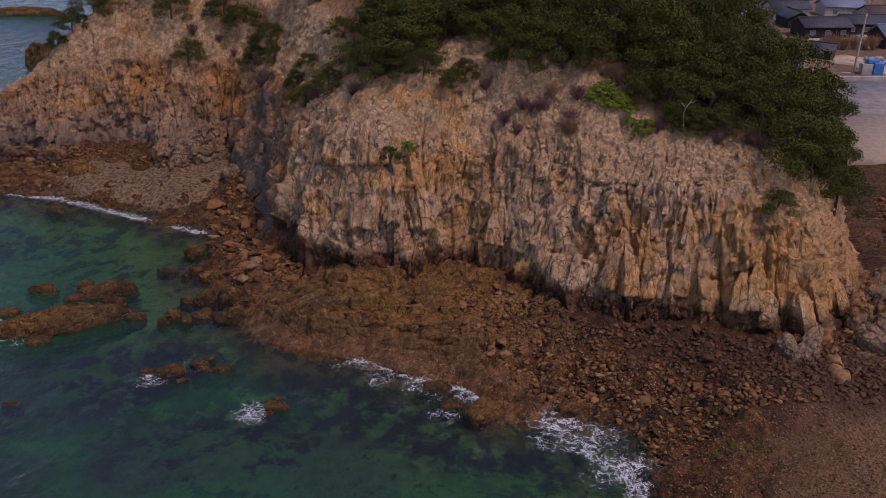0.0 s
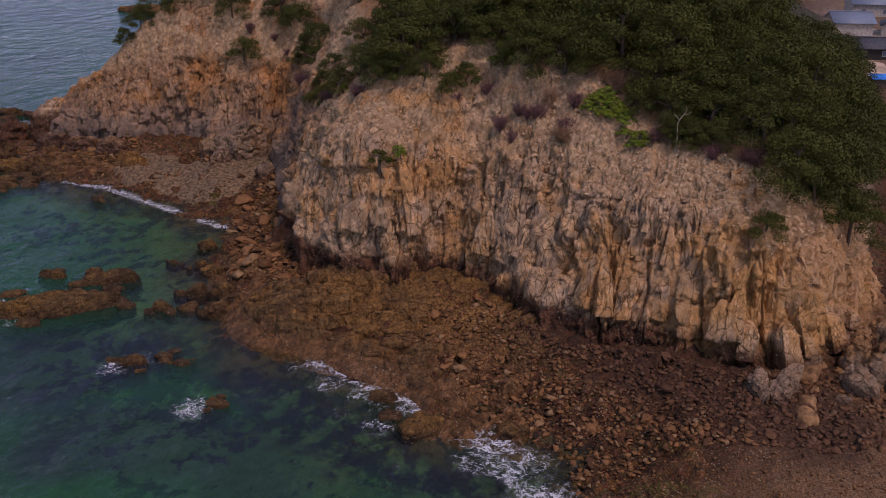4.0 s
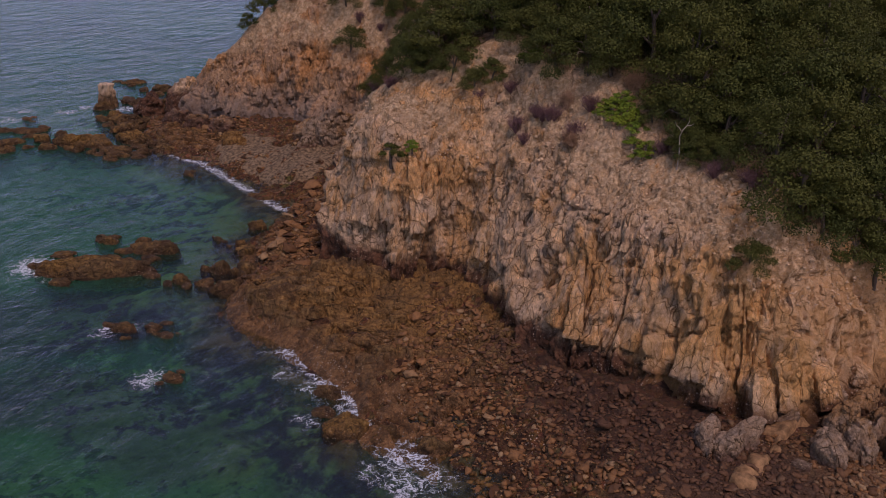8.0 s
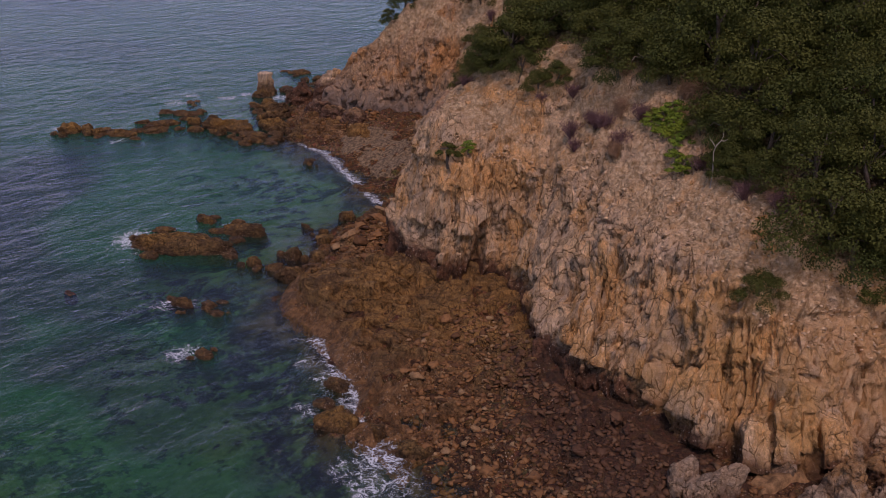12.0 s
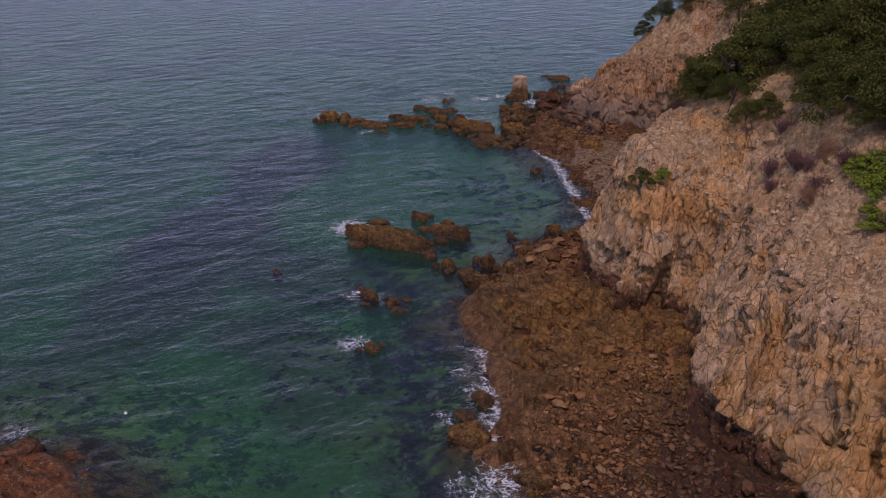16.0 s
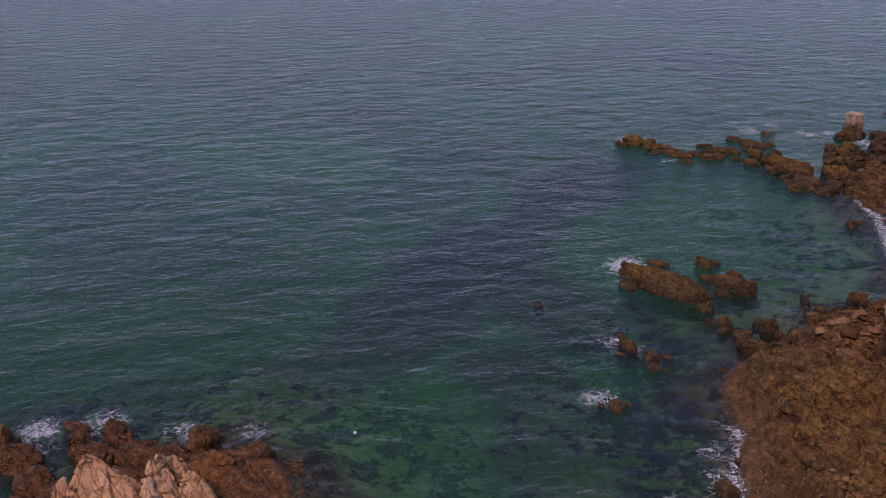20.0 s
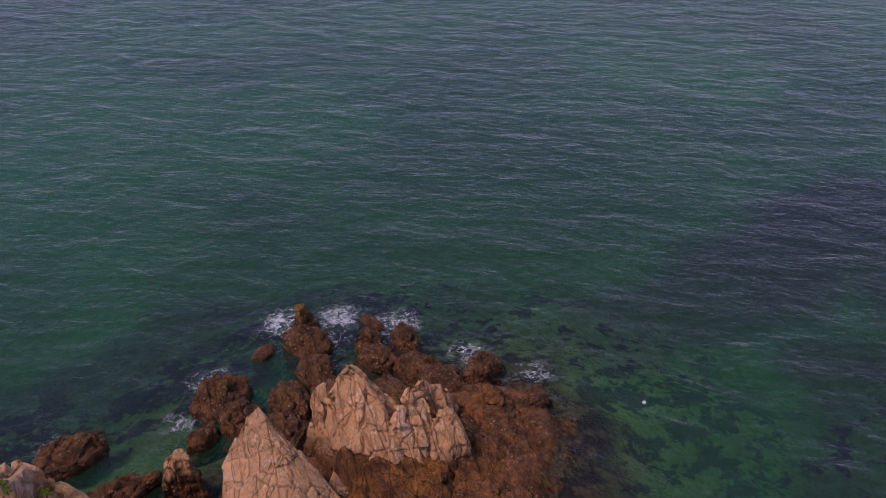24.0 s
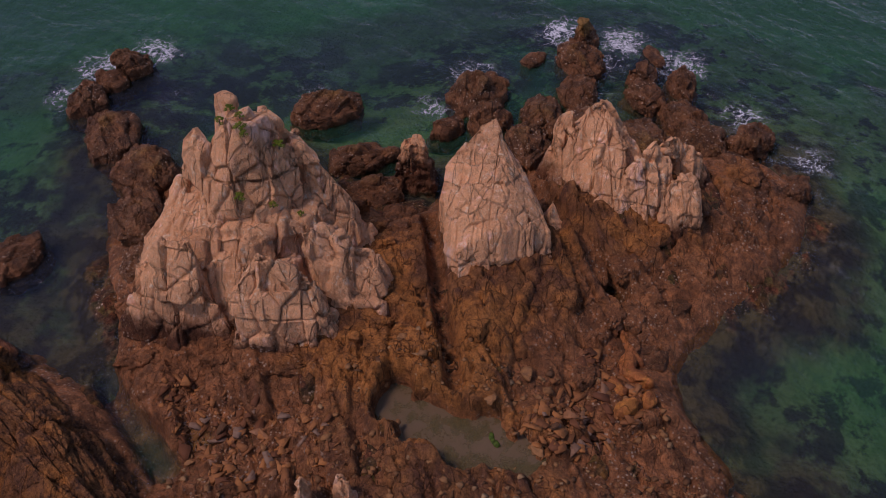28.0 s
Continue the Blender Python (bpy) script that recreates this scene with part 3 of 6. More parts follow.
FOOT = [(-60, 101, .5), (-57, 97.5, 1.5), (-52, 96, 2), (-46, 96.5, 2), (-40, 98, 2), (-35, 95.5, 2.2), (-31.5, 97.5, 2.5), (-28.5, 98.5, 3), (-25.5, 91, 3), (-22, 83, 3), (-19.5, 76, 2.5),
        (-16, 70.5, 2.2), (-11.5, 66.5, 2), (-6.7, 65.0, 2), (-3.5, 67.5, 2), (.5, 66, 2), (4, 63.5, 2), (8.7, 59.2, 2), (12.5, 59.8, 2), (17.5, 58, 2), (21, 57.5, 2), (24, 59.5, 2.2),
        (27.5, 63.5, 2.2), (30.5, 69, 2.2)]
EDGE = [(-56, 103, 6), (-54, 100, 7), (-50, 99.5, 9), (-44.5, 100.5, 10), (-39, 102, 10.5), (-35, 100, 9), (-31, 101.5, 10), (-27, 101, 11), (-22.5, 93, 12), (-18.5, 84, 12), (-16, 77, 11.5),
        (-14.3, 73, 12), (-11, 70.5, 12.2), (-6, 70, 12), (-2.5, 70, 11), (2, 69, 11.5), (5.5, 67.5, 11.5), (9.5, 64.5, 11), (13.5, 63.5, 10.8), (18, 61.5, 10.5), (20.8, 61.5, 9.5),
        (23, 63, 8.5), (25.5, 66, 7.5), (28, 70.5, 6)]
BROW = [(-52, 105, 9), (-50, 103, 11), (-46, 104, 15), (-42, 106, 18), (-37, 108, 19), (-33, 107.5, 18), (-29, 107, 18), (-24, 105, 18), (-19, 95, 18), (-15, 85, 17.5), (-12.5, 79, 16),
        (-11, 77, 16), (-8.5, 74.5, 16), (-4.5, 76, 18), (-1, 76.5, 19), (2.5, 74.5, 17.5), (7, 72.5, 16.8), (11.5, 69.5, 14.5), (15, 67.5, 14), (18.8, 65, 13.6), (21.5, 65, 12),
        (23.5, 66, 11.5), (25.5, 68.5, 10), (27.5, 72.5, 8.5)]
CREST = [(-46, 110, 12), (-42, 110, 15), (-38, 112, 19), (-34, 116, 22), (-30, 118, 23), (-27, 118, 24), (-22, 116, 25), (-18, 112, 25), (-12, 100, 25), (-8, 90, 25), (-5, 86, 24), (-3, 86, 24),
         (-1, 86, 24), (2, 88, 24.5), (5, 88, 25), (8, 88, 25), (11, 86, 24.5), (15, 82, 22.5), (19, 80, 21), (22.5, 76.5, 17.4), (25, 75, 14.8), (27, 74.8, 12.4), (28.5, 75.5, 10), (29.5, 77, 8)]


def signed(x, y, polygon):
    """Distance to a polygon's outline, positive inside."""
    px, py = x.ravel(), y.ravel()
    best, inside = np.full(px.shape, 1e9), np.zeros(px.shape, bool)
    for (ax, ay), (bx, by) in zip(polygon, polygon[1:] + polygon[:1]):
        dx, dy = bx - ax, by - ay
        t = np.clip(((px - ax) * dx + (py - ay) * dy) / (dx * dx + dy * dy), 0, 1)
        best = np.minimum(best, np.hypot(px - ax - t * dx, py - ay - t * dy))
        if ay != by:
            inside ^= ((ay > py) != (by > py)) & (px < dx * (py - ay) / dy + ax)
    return np.where(inside, best, -best).reshape(x.shape)


def smooth01(t):
    t = np.clip(t, 0, 1)
    return t * t * (3 - 2 * t)


# low rises of the rocky shelf: x, y, radius, metres
SHELF = [(-13, 62, 5, 0.9), (-8, 60, 5, 0.8), (2, 20, 5, 0.5), (-5, 21, 5, 0.4), (9, 11, 6, 0.6), (-9, 24, 4, 0.3), (26, 9, 7, 0.6), (-33, 90, 5, 0.9), (-42, 91, 4, 0.7), (14, 33, 8, 0.4), (10, 11, 7, 0.9), (2.5, 17.5, 4, 0.9), (-5, 20, 4.5, 0.8), (-24, 70, 3, 0.6)]


# straight clefts in the shelf: ends, half width, depth
GULLY = [(2.5, 14, 9.6, 21.6, 0.42, 0.8), (8.6, 15.4, 8.4, 19.6, 0.3, 0.45), (-2.6, 16, 0.4, 23.6, 0.55, 0.9), (-1.2, 17.6, 1.6, 22.6, 0.3, 0.4), (18.1, 9.5, 19.2, 15, 0.55, 1.0), (10.5, 17, 14, 20.5, 0.3, 0.35)]


def pond(x, y):
    """1 in the tide pool and its drain, 0 outside."""
    p = np.stack([x.ravel(), y.ravel(), 0 * x.ravel()], 1)
    wob = fbm(p, 2.4, 55, 4).reshape(x.shape)
    u, w = (x - 10.7) * -0.35 + (y - 22.7) * 0.94, (x - 10.7) * 0.94 + (y - 22.7) * 0.35
    r = (u / 3.4) ** 2 + (w / 1.9) ** 2
    r = np.minimum(r, ((x - 9.5) * 0.67 + (y - 21.3) * 0.74) ** 2 / 4.0 + ((x - 9.5) * -0.74 + (y - 21.3) * 0.67) ** 2 / 0.3)
    r = np.minimum(r, ((x - 11.6) / 1.5) ** 2 + ((y - 19.9) / 1.4) ** 2)
    return 1 - smooth01((r + 0.75 * wob - 0.3) / 0.4)


def heights(x, y):
    d = signed(x, y, SHORE)
    p = np.stack([x.ravel(), y.ravel(), 0 * x.ravel()], 1)
    rough = fbm(p, 5.0, 3, 4).reshape(x.shape)
    land = 2.3 * smooth01(d / 13) + 0.12 * np.clip(d, 0, 1)
    sea = -0.34 * np.clip(-d, 0, 60) ** 0.72
    near = np.exp(-(d / 14) ** 2)
    h = np.where(d > 0, land, np.maximum(sea, -6)) + rough * (0.12 + 0.38 * near)
    for cx, cy, r, up in SHELF:
        h = h + up * np.exp(-((x - cx) ** 2 + (y - cy) ** 2) / r**2)
    h = h + 0.75 * smooth01(d / 1.3) * (1 - smooth01((d - 2) / 6)) * smooth01((3 - x) / 5) * smooth01((x + 24) / 5) * smooth01((y - 47) / 5) * smooth01((74 - y) / 8)
    h = h + 0.7 * smooth01((x - 34) / 14) * smooth01((y - 95) / 30)
    e = signed(x, y, HILL) - 1.0
    h = h + np.where(e > 0, 9.0 * smooth01(e / 8) + 13.5 * smooth01((e - 5) / 26), 0)
    for ax, ay, bx, by, wide, deep in GULLY:
        dx, dy = bx - ax, by - ay
        t = np.clip(((x - ax) * dx + (y - ay) * dy) / (dx * dx + dy * dy), 0, 1)
        h = h - deep * np.exp(-(((x - ax - t * dx) ** 2 + (y - ay - t * dy) ** 2) / wide**2) ** 2)
    # a tide pool in the shelf, with a drain
    pool = pond(x, y)
    h = h * (1 - pool) + pool * 0.9
    return h, d


def spaced(lo, hi, step, far, grow=1.25):
    a, out, s = hi, [], step
    while a < far:
        s *= grow
        a += s
        out.append(a)
    low, b, s = [], lo, step
    while b > -far:
        s *= grow
        b -= s
        low.append(b)
    return np.array(low[::-1] + list(np.arange(lo, hi + 1e-6, step)) + out)


gx, gy = spaced(-66, 36, 0.27, 2600, 1.12), spaced(-12, 104, 0.27, 2600, 1.12)
X, Y = np.meshgrid(gx, gy, indexing="ij")
Z, SD = heights(X, Y)
flat = np.stack([X.ravel(), Y.ravel(), Z.ravel()], 1)
st, fa, jo = blocks(flat, (1.7, 1.5, 3.0), 71, (0.3, 0.1))
rocky = (smooth01((SD + 3) / 3) * (1 - smooth01((Z - 2.6) / 0.8)) * np.where((X > 16) & (Y > 30), 0.35, 1.0)).ravel()
inner = ((X > -80) & (X < 48) & (Y > -14) & (Y < 116)).ravel()
st2, fa2, jo2 = blocks(flat, (0.75, 0.65, 2.0), 91, (0.3, 0.1))
# upturned beds of the spit, striking across it
turned = np.stack([flat[:, 0] * -0.73 + flat[:, 1] * 0.69, flat[:, 0] * 0.69 + flat[:, 1] * 0.73, flat[:, 2]], 1)
st3, fa3, jo3 = joints(turned, (0.75, 3.2, 3.0), 111, (0.12, 0.1, 0.3), 0.2, 0.15)
spit = smooth01((34 - flat[:, 1]) / 6)
bed = spit * rocky * (0.15 * st3 + 0.2 * fa3 - 0.15 * jo3)
Z = Z + np.where(inner, bed, 0).reshape(Z.shape)
Z = Z + (np.where(inner, rocky * (1 - 0.6 * spit) * (0.22 * st + 0.22 * fa - 0.25 * jo + 0.08 * st2 + 0.2 * fa2 - 0.1 * jo2), 0)).reshape(Z.shape)
# bed rock in finer relief over two stretches of the shore: bounds, step, strike (degrees), seed
PATCH = [(-17.0, 23.0, 1.0, 33.0, 0.105, 70.0, 131), (-25.0, 7.0, 47.0, 70.0, 0.14, 62.0, 151)]


def window(x, y, x0, x1, y0, y1):
    return smooth01((x - x0) / 2) * smooth01((x1 - x) / 2) * smooth01((y - y0) / 2) * smooth01((y1 - y) / 2)


FINE = []
for x0, x1, y0, y1, step, strike, seed in PATCH:
    fx, fy = np.arange(x0, x1, step), np.arange(y0, y1, step)
    FX, FY = np.meshgrid(fx, fy, indexing="ij")
    FH, FD = heights(FX, FY)
    shown = window(FX, FY, x0, x1, y0, y1) * smooth01((FD + 1.6) / 1.4)
    c, s = math.cos(radians(strike)), math.sin(radians(strike))
    q = np.stack([-FX.ravel() * s + FY.ravel() * c, FX.ravel() * c + FY.ravel() * s, 1.5 * FH.ravel()], 1)
    q = q + 0.15 * np.stack([fbm(q, 1.6, seed + 70 + k, 2) for k in range(3)], 1)
    relief = 0
    for size, up, groove, tilt, n in (((1.5, 4.2, 3.0), 0.16, 0.22, 0.14, 0), ((0.6, 1.7, 2.0), 0.06, 0.1, 0.13, 20), ((0.26, 0.6, 1.0), 0.02, 0.03, 0.12, 40)):
        st, fa, jo = joints(q, size, seed + n, (0.25, 0.15, 0.5), 0.16, 0.07 + 0.05 * size[0])
        relief = relief + up * st + tilt * fa - groove * jo
    relief = relief.reshape(FX.shape) * (1.0 if seed < 150 else 1.7) * smooth01((FD + 1.0) / 2)
    FZ = FH + relief * (1 - 0.75 * pond(FX, FY)) - 0.5 * (1 - shown)
    FINE.append((fx, fy, FZ))
    bed_rock = new("rock_shelf", mesh_data("rock_shelf", np.stack([FX.ravel(), FY.ravel(), FZ.ravel()], 1), grid_faces(*FX.shape), SHELF_ROCK if seed < 150 else BEACH_ROCK))
    tagged(bed_rock, "orange-brown jointed bed rock with barnacles", "rock shelf", kind="structure")
    Z = Z - 0.5 * window(X, Y, x0, x1, y0, y1) * smooth01((SD + 1.6) / 1.4)
ground = new("ground", mesh_data("ground", np.stack([X.ravel(), Y.ravel(), Z.ravel()], 1), grid_faces(*X.shape), GROUND, False))
tagged(ground, "reddish-brown rocky shore, sea floor and wooded hillside", "ground", kind="structure")


def at(x, y):
    """Height of the ground at a place."""
    return max([lookup(gx, gy, Z, x, y)] + [lookup(fx, fy, FZ, x, y) for fx, fy, FZ in FINE if fx[0] < x < fx[-1] and fy[0] < y < fy[-1]])


def lookup(gx, gy, Z, x, y):
    i = min(max(int(np.searchsorted(gx, x)) - 1, 0), len(gx) - 2)
    j = min(max(int(np.searchsorted(gy, y)) - 1, 0), len(gy) - 2)
    u, v = (x - gx[i]) / (gx[i + 1] - gx[i]), (y - gy[j]) / (gy[j + 1] - gy[j])
    return float((Z[i, j] * (1 - u) + Z[i + 1, j] * u) * (1 - v) + (Z[i, j + 1] * (1 - u) + Z[i + 1, j + 1] * u) * v)


# breaking water: x, y, radius, strength
FOAM = [(3, 49.5, 3.3, 0.8), (6.5, 47.5, 3.2, 0.84), (9, 45, 2.5, 0.8), (0.5, 52, 2.97, 0.74), (-4, 55, 2.7, 0.66), (-12, 50.5, 3.24, 0.66), (-9, 53, 2.7, 0.57), (-21, 53.5, 2.97, 0.74), (-36, 57, 3.24, 0.9), (-34, 62, 2.025, 0.41),
        (-44, 86.5, 4.05, 0.66), (-38, 84.5, 3.375, 0.66), (-30, 80.5, 3.24, 0.74), (-14.5, 12, 3.51, 0.82), (-11.5, 14.5, 2.7, 0.74), (-16, 19, 3.24, 0.66), (-15, 24, 2.7, 0.57), (-9, 28.5, 2.7, 0.57), (-6, 8, 3.24, 0.66), (-72, 97, 4.05, 0.66), (-76, 89, 5.4, 0.66),
        (-1, 6, 2.7, 0.57), (4, -4, 3.375, 0.66), (7, -8, 2.97, 0.66), (-73, 72, 4.05, 0.57), (-63, 101, 5.4, 0.66)]
FOAM += [(-9, 55.4, 1.7, 0.85), (-6.6, 54.8, 1.7, 0.9), (-5, 52.6, 1.7, 0.9), (-3, 49.2, 1.8, 0.85), (-1.5, 52, 1.8, 0.95), (1.1, 50.3, 1.8, 0.95), (4.6, 49.2, 1.8, 1.0), (5.4, 46.6, 1.7, 0.95), (8, 44.5, 1.6, 1.0), (7.6, 41, 1.5, 0.85), (-1, 45, 1.6, 0.7), (6.5, 34, 1.4, 0.6)]
FOAM += [(8, -8, 2.6, 0.85), (5, -9, 2.6, 0.9), (2, -8, 2.4, 0.9), (-1.2, 2.4, 2.2, 0.85), (-5, 7.8, 2, 0.85), (-8.8, 7.6, 2.4, 0.9), (-15.8, 8.8, 2.4, 1.0), (-17.4, 12, 2.4, 0.95), (-17.8, 16, 2.3, 0.95), (-15.8, 21, 2.1, 0.9), (-14.8, 25.6, 2.1, 0.85)]
FOAM += [(-7.5, 53.4, 2.2, 0.8), (-3.2, 51.6, 2.2, 0.78), (-5.5, 50.2, 2.0, 0.7), (3.4, 46.8, 2.2, 0.85), (6.2, 43.4, 2.0, 0.85), (7.2, 38, 1.8, 0.75), (-10.5, 55, 1.8, 0.75), (-33.5, 56.4, 2.2, 0.8), (-38, 59, 2.2, 0.75)]
FOAM += [(-66, 106, 3.2, 1.0), (-74, 94.5, 2.4, 0.95), (-68.5, 99.5, 2.4, 1.0), (-79, 92, 2.2, 0.9), (-76, 73, 2.0, 0.9), (-66, 73, 2.0, 0.85)]
FOAM += [(-36.6, 57.6, 2.5, 1.1), (-22.4, 51.8, 1.9, 0.9), (-14.8, 48.4, 2, 0.95), (-20.4, 60, 1.8, 0.7), (-76.4, 70.8, 2.4, 0.9), (-73.5, 97.6, 2.4, 0.9), (-77, 88, 2.8, 0.9), (-71, 107.5, 2.6, 0.8), (-53, 81.6, 1.8, 0.7)]
wx, wy = spaced(-85, 30, 0.4, 3000), spaced(-20, 115, 0.4, 3000)
WEED = [(-64, 63, -22, 30, 6), (-42, 44, -24, 52, 5), (-20, 62, -26, 68, 3), (-14, 4, -20, 20, 4), (0, -2, -8, 4, 5), (-20, 44, -6, 44, 4), (4, 38, 2, 34, 2.5), (19, 9, 14, -2, 3.0), (-3, 6, -9, 8, 2.5), (2, -6, 9, -10, 3), (-15, 18, -18, 26, 3), (-13, 53, 4, 43.5, 2.6), (17, 3, 6, -5, 4.5), (-2, -1, -10, 4, 4), (-18, 9, -20, 18, 3), (-8, 29.5, 1.5, 29, 3.2)]
WX, WY = np.meshgrid(wx, wy, indexing="ij")
WH, WD = heights(WX, WY)
shoreness = np.exp(-np.clip(-WD, 0, 50) / 2.0) * 0.55
foam = shoreness.copy()
for cx, cy, r, up in FOAM:
    foam = np.maximum(foam, 0.9 * up * np.exp(-((WX - cx) ** 2 + (WY - cy) ** 2) / (1.3 * r) ** 2))
# surf along the beach and the cove: line, half width, strength
SURF = [([(-9.5, 55.6), (-6.6, 55.0), (-4.5, 53.4), (-1.5, 52.2), (1.1, 50.3), (3.2, 49.2), (5.1, 47), (6.6, 45), (8.3, 42.9), (7.6, 39)], 1.5, 0.85), ([(-48, 86.6), (-42.9, 85.7), (-36.6, 82.7), (-30.8, 80.2), (-26.6, 78.3)], 1.2, 0.92)]
for track, wide, up in SURF:
    for (ax, ay), (bx, by) in zip(track, track[1:]):
        dx, dy = bx - ax, by - ay
        t = np.clip(((WX - ax) * dx + (WY - ay) * dy) / (dx * dx + dy * dy), 0, 1)
        foam = np.maximum(foam, up * np.exp(-((WX - ax - t * dx) ** 2 + (WY - ay - t * dy) ** 2) / wide**2))
wp = np.stack([WX.ravel(), WY.ravel(), 0 * WX.ravel()], 1)
wave = 0.07 * fbm(wp * np.array([0.6, 1.3, 1]), 6.0, 9).reshape(WX.shape)
sea = new("sea", mesh_data("sea", np.stack([WX.ravel(), WY.ravel(), wave.ravel()], 1), grid_faces(*WX.shape), WATER, True))
# a band of weed beds in deeper water: ends and half width
weed = np.zeros_like(WX)
for ax, ay, bx, by, r in WEED:
    dx, dy = bx - ax, by - ay
    t = np.clip(((WX - ax) * dx + (WY - ay) * dy) / (dx * dx + dy * dy), 0, 1)
    q = np.hypot(WX - ax - t * dx, WY - ay - t * dy) / r + 0.35 * fbm(wp, r, 15, 3).reshape(WX.shape)
    weed = np.maximum(weed, 0.86 * (1 - smooth01((q - 0.5) / 0.9)))
for key, values in (("depth", np.clip(-WH, 0, 20)), ("foam", foam), ("weed", weed)):
    sea.data.attributes.new(key, "FLOAT", "POINT").data.foreach_set("value", values.ravel().astype(np.float32))
tagged(sea, "green and slate-blue sea with foam along the rocks", "sea", kind="structure")


# ---- cliffs ----
def curve(line, n):
    """A smooth line through the knots, n points."""
    k = np.array(line, float)
    t = np.linspace(0, len(k) - 1, n)
    i = np.clip(t.astype(int), 0, len(k) - 2)
    f = (t - i)[:, None]
    p0, p1, p2, p3 = k[np.maximum(i - 1, 0)], k[i], k[i + 1], k[np.minimum(i + 2, len(k) - 1)]
    return 0.5 * (2 * p1 + (p2 - p0) * f + (2 * p0 - 5 * p1 + 4 * p2 - p3) * f**2 + (3 * p1 - p0 - 3 * p2 + p3) * f**3)


CAVES = [(-4.5, 66.5, 3.8, 0.32, 2.2, 1.5), (18.3, 61.2, 9.9, 0.6, 0.55, 1.1)]


def cliff(name, label, k0, k1, nu, seed):
    """A broken rock face between the knots k0 and k1 of the cliff lines."""
    lines = [curve(line[k0 : k1 + 1], nu) for line in (FOOT, EDGE, BROW, CREST)]
    out = lines[0] - lines[2]
    out[:, 2] = 0
    out /= np.linalg.norm(out, axis=1, keepdims=True)
    skirt = lines[0] + out * 0.8 - np.array([0, 0, 2.2])
    tail = lines[3] - np.array([0, 0, 1.5])
    rows, share = [], []
    for a, b, n, s0, s1 in ((skirt, lines[0], 8, 0, 0.05), (lines[0], lines[1], 78, 0.05, 0.6), (lines[1], lines[2], 46, 0.6, 0.9), (lines[2], tail, 24, 0.9, 1.0)):
        for k in range(n):
            rows.append(a + (b - a) * k / n)
            share.append(s0 + (s1 - s0) * k / n)
    rows.append(tail)
    share.append(1.0)
    v = np.stack(rows, 1)
    h = np.broadcast_to(np.array(share), v.shape[:2]).ravel()
    p = v.reshape(-1, 3)
    f = grid_faces(*v.shape[:2])
    n = -normals(p, f)
    if (n * np.repeat(out, v.shape[1], 0)).sum() < 0:
        n = -n
    # buttresses and gullies, then columns, slabs and chips, laid out along the face
    flat = p * np.array([1, 1, 0.14])
    d = 0.8 * fbm(flat, 4.4, seed, 2)
    run = np.concatenate([[0], np.cumsum(np.linalg.norm(np.diff(lines[1], axis=0), axis=1))])
    face = np.stack([np.repeat(run, v.shape[1]), 0 * p[:, 0], p[:, 2]], 1)
    face[:, 0] += 0.45 * fbm(p, 3.0, seed + 3, 2)
    face[:, 2] += 1.0 * fbm(p, 5.0, seed + 6, 2)
    vary = 0.3 + 0.9 * smooth01(0.5 + 0.7 * fbm(p, 6.0, seed + 8, 2))
    d *= np.interp(h, [0, 0.1, 0.5, 0.75, 1], [0.6, 1, 0.9, 0.4, 0.15])
    steep = np.interp(h, [0, 0.55, 0.75, 1], [1, 1, 0.35, 0.05])
    # sharp upright spurs, tall slabs between straight joints, flakes
    tall = p * np.array([1, 1, 0.13]) + 0.12 * np.stack([fbm(p, 1.6, seed + 80 + k, 2) for k in range(3)], 1)
    d += steep * (0.95 * (0.5 - np.abs(soft_noise(tall, 2.3, seed + 90)) * 1.7) + 0.3 * (0.5 - np.abs(soft_noise(tall * np.array([1, 1, 1.5]), 0.95, seed + 91)) * 1.6) + 0.1 * (0.5 - np.abs(soft_noise(tall * np.array([1, 1, 2.2]), 0.45, seed + 92)) * 1.6))
    st, fa, gap = joints(face, (1.9, 9.0, 6.0), seed + 11, (0.0, 0.0, 0.14), 0.07, 0.14)
    d += steep * (0.22 * st + 0.12 * fa - 0.3 * gap)
    st, fa, gap = joints(face, (0.8, 9.0, 2.6), seed + 21, (0.0, 0.0, 0.22), 0.1, 0.07)
    d += steep * vary * (0.2 * st + 0.28 * fa - 0.22 * gap)
    st, fa, gap = joints(face, (0.5, 9.0, 0.9), seed + 31, (0.0, 0.0, -0.4), 0.14, 0.06)
    d += np.interp(h, [0, 0.6, 1], [1, 0.9, 0.3]) * (1.3 - vary) * (0.07 * st + 0.2 * fa - 0.06 * gap)
    st, fa, jo = blocks(p, (0.42, 0.42, 0.4), seed + 51, (-0.3, 0.2))
    d += np.interp(h, [0, 0.5, 0.7, 1], [0.2, 0.3, 0.8, 0.4]) * (0.08 * st + 0.36 * fa)
    st, fa, jo = blocks(p, (0.95, 0.95, 0.8), seed + 71, (-0.3, 0.2))
    d += np.interp(h, [0, 0.5, 0.65, 0.9, 1], [0.05, 0.15, 0.8, 0.9, 0.3]) * (0.12 * st + 0.3 * fa)
    st, fa, jo = blocks(p, (0.7, 0.7, 2.6), seed + 76, (-0.12, 0.1))
    d += np.interp(h, [0, 0.55, 0.75, 1], [1, 1, 0.3, 0.1]) * (0.16 * st + 0.2 * fa - 0.1 * jo)
    d += 0.03 * fbm(p, 0.5, seed + 61, 2)
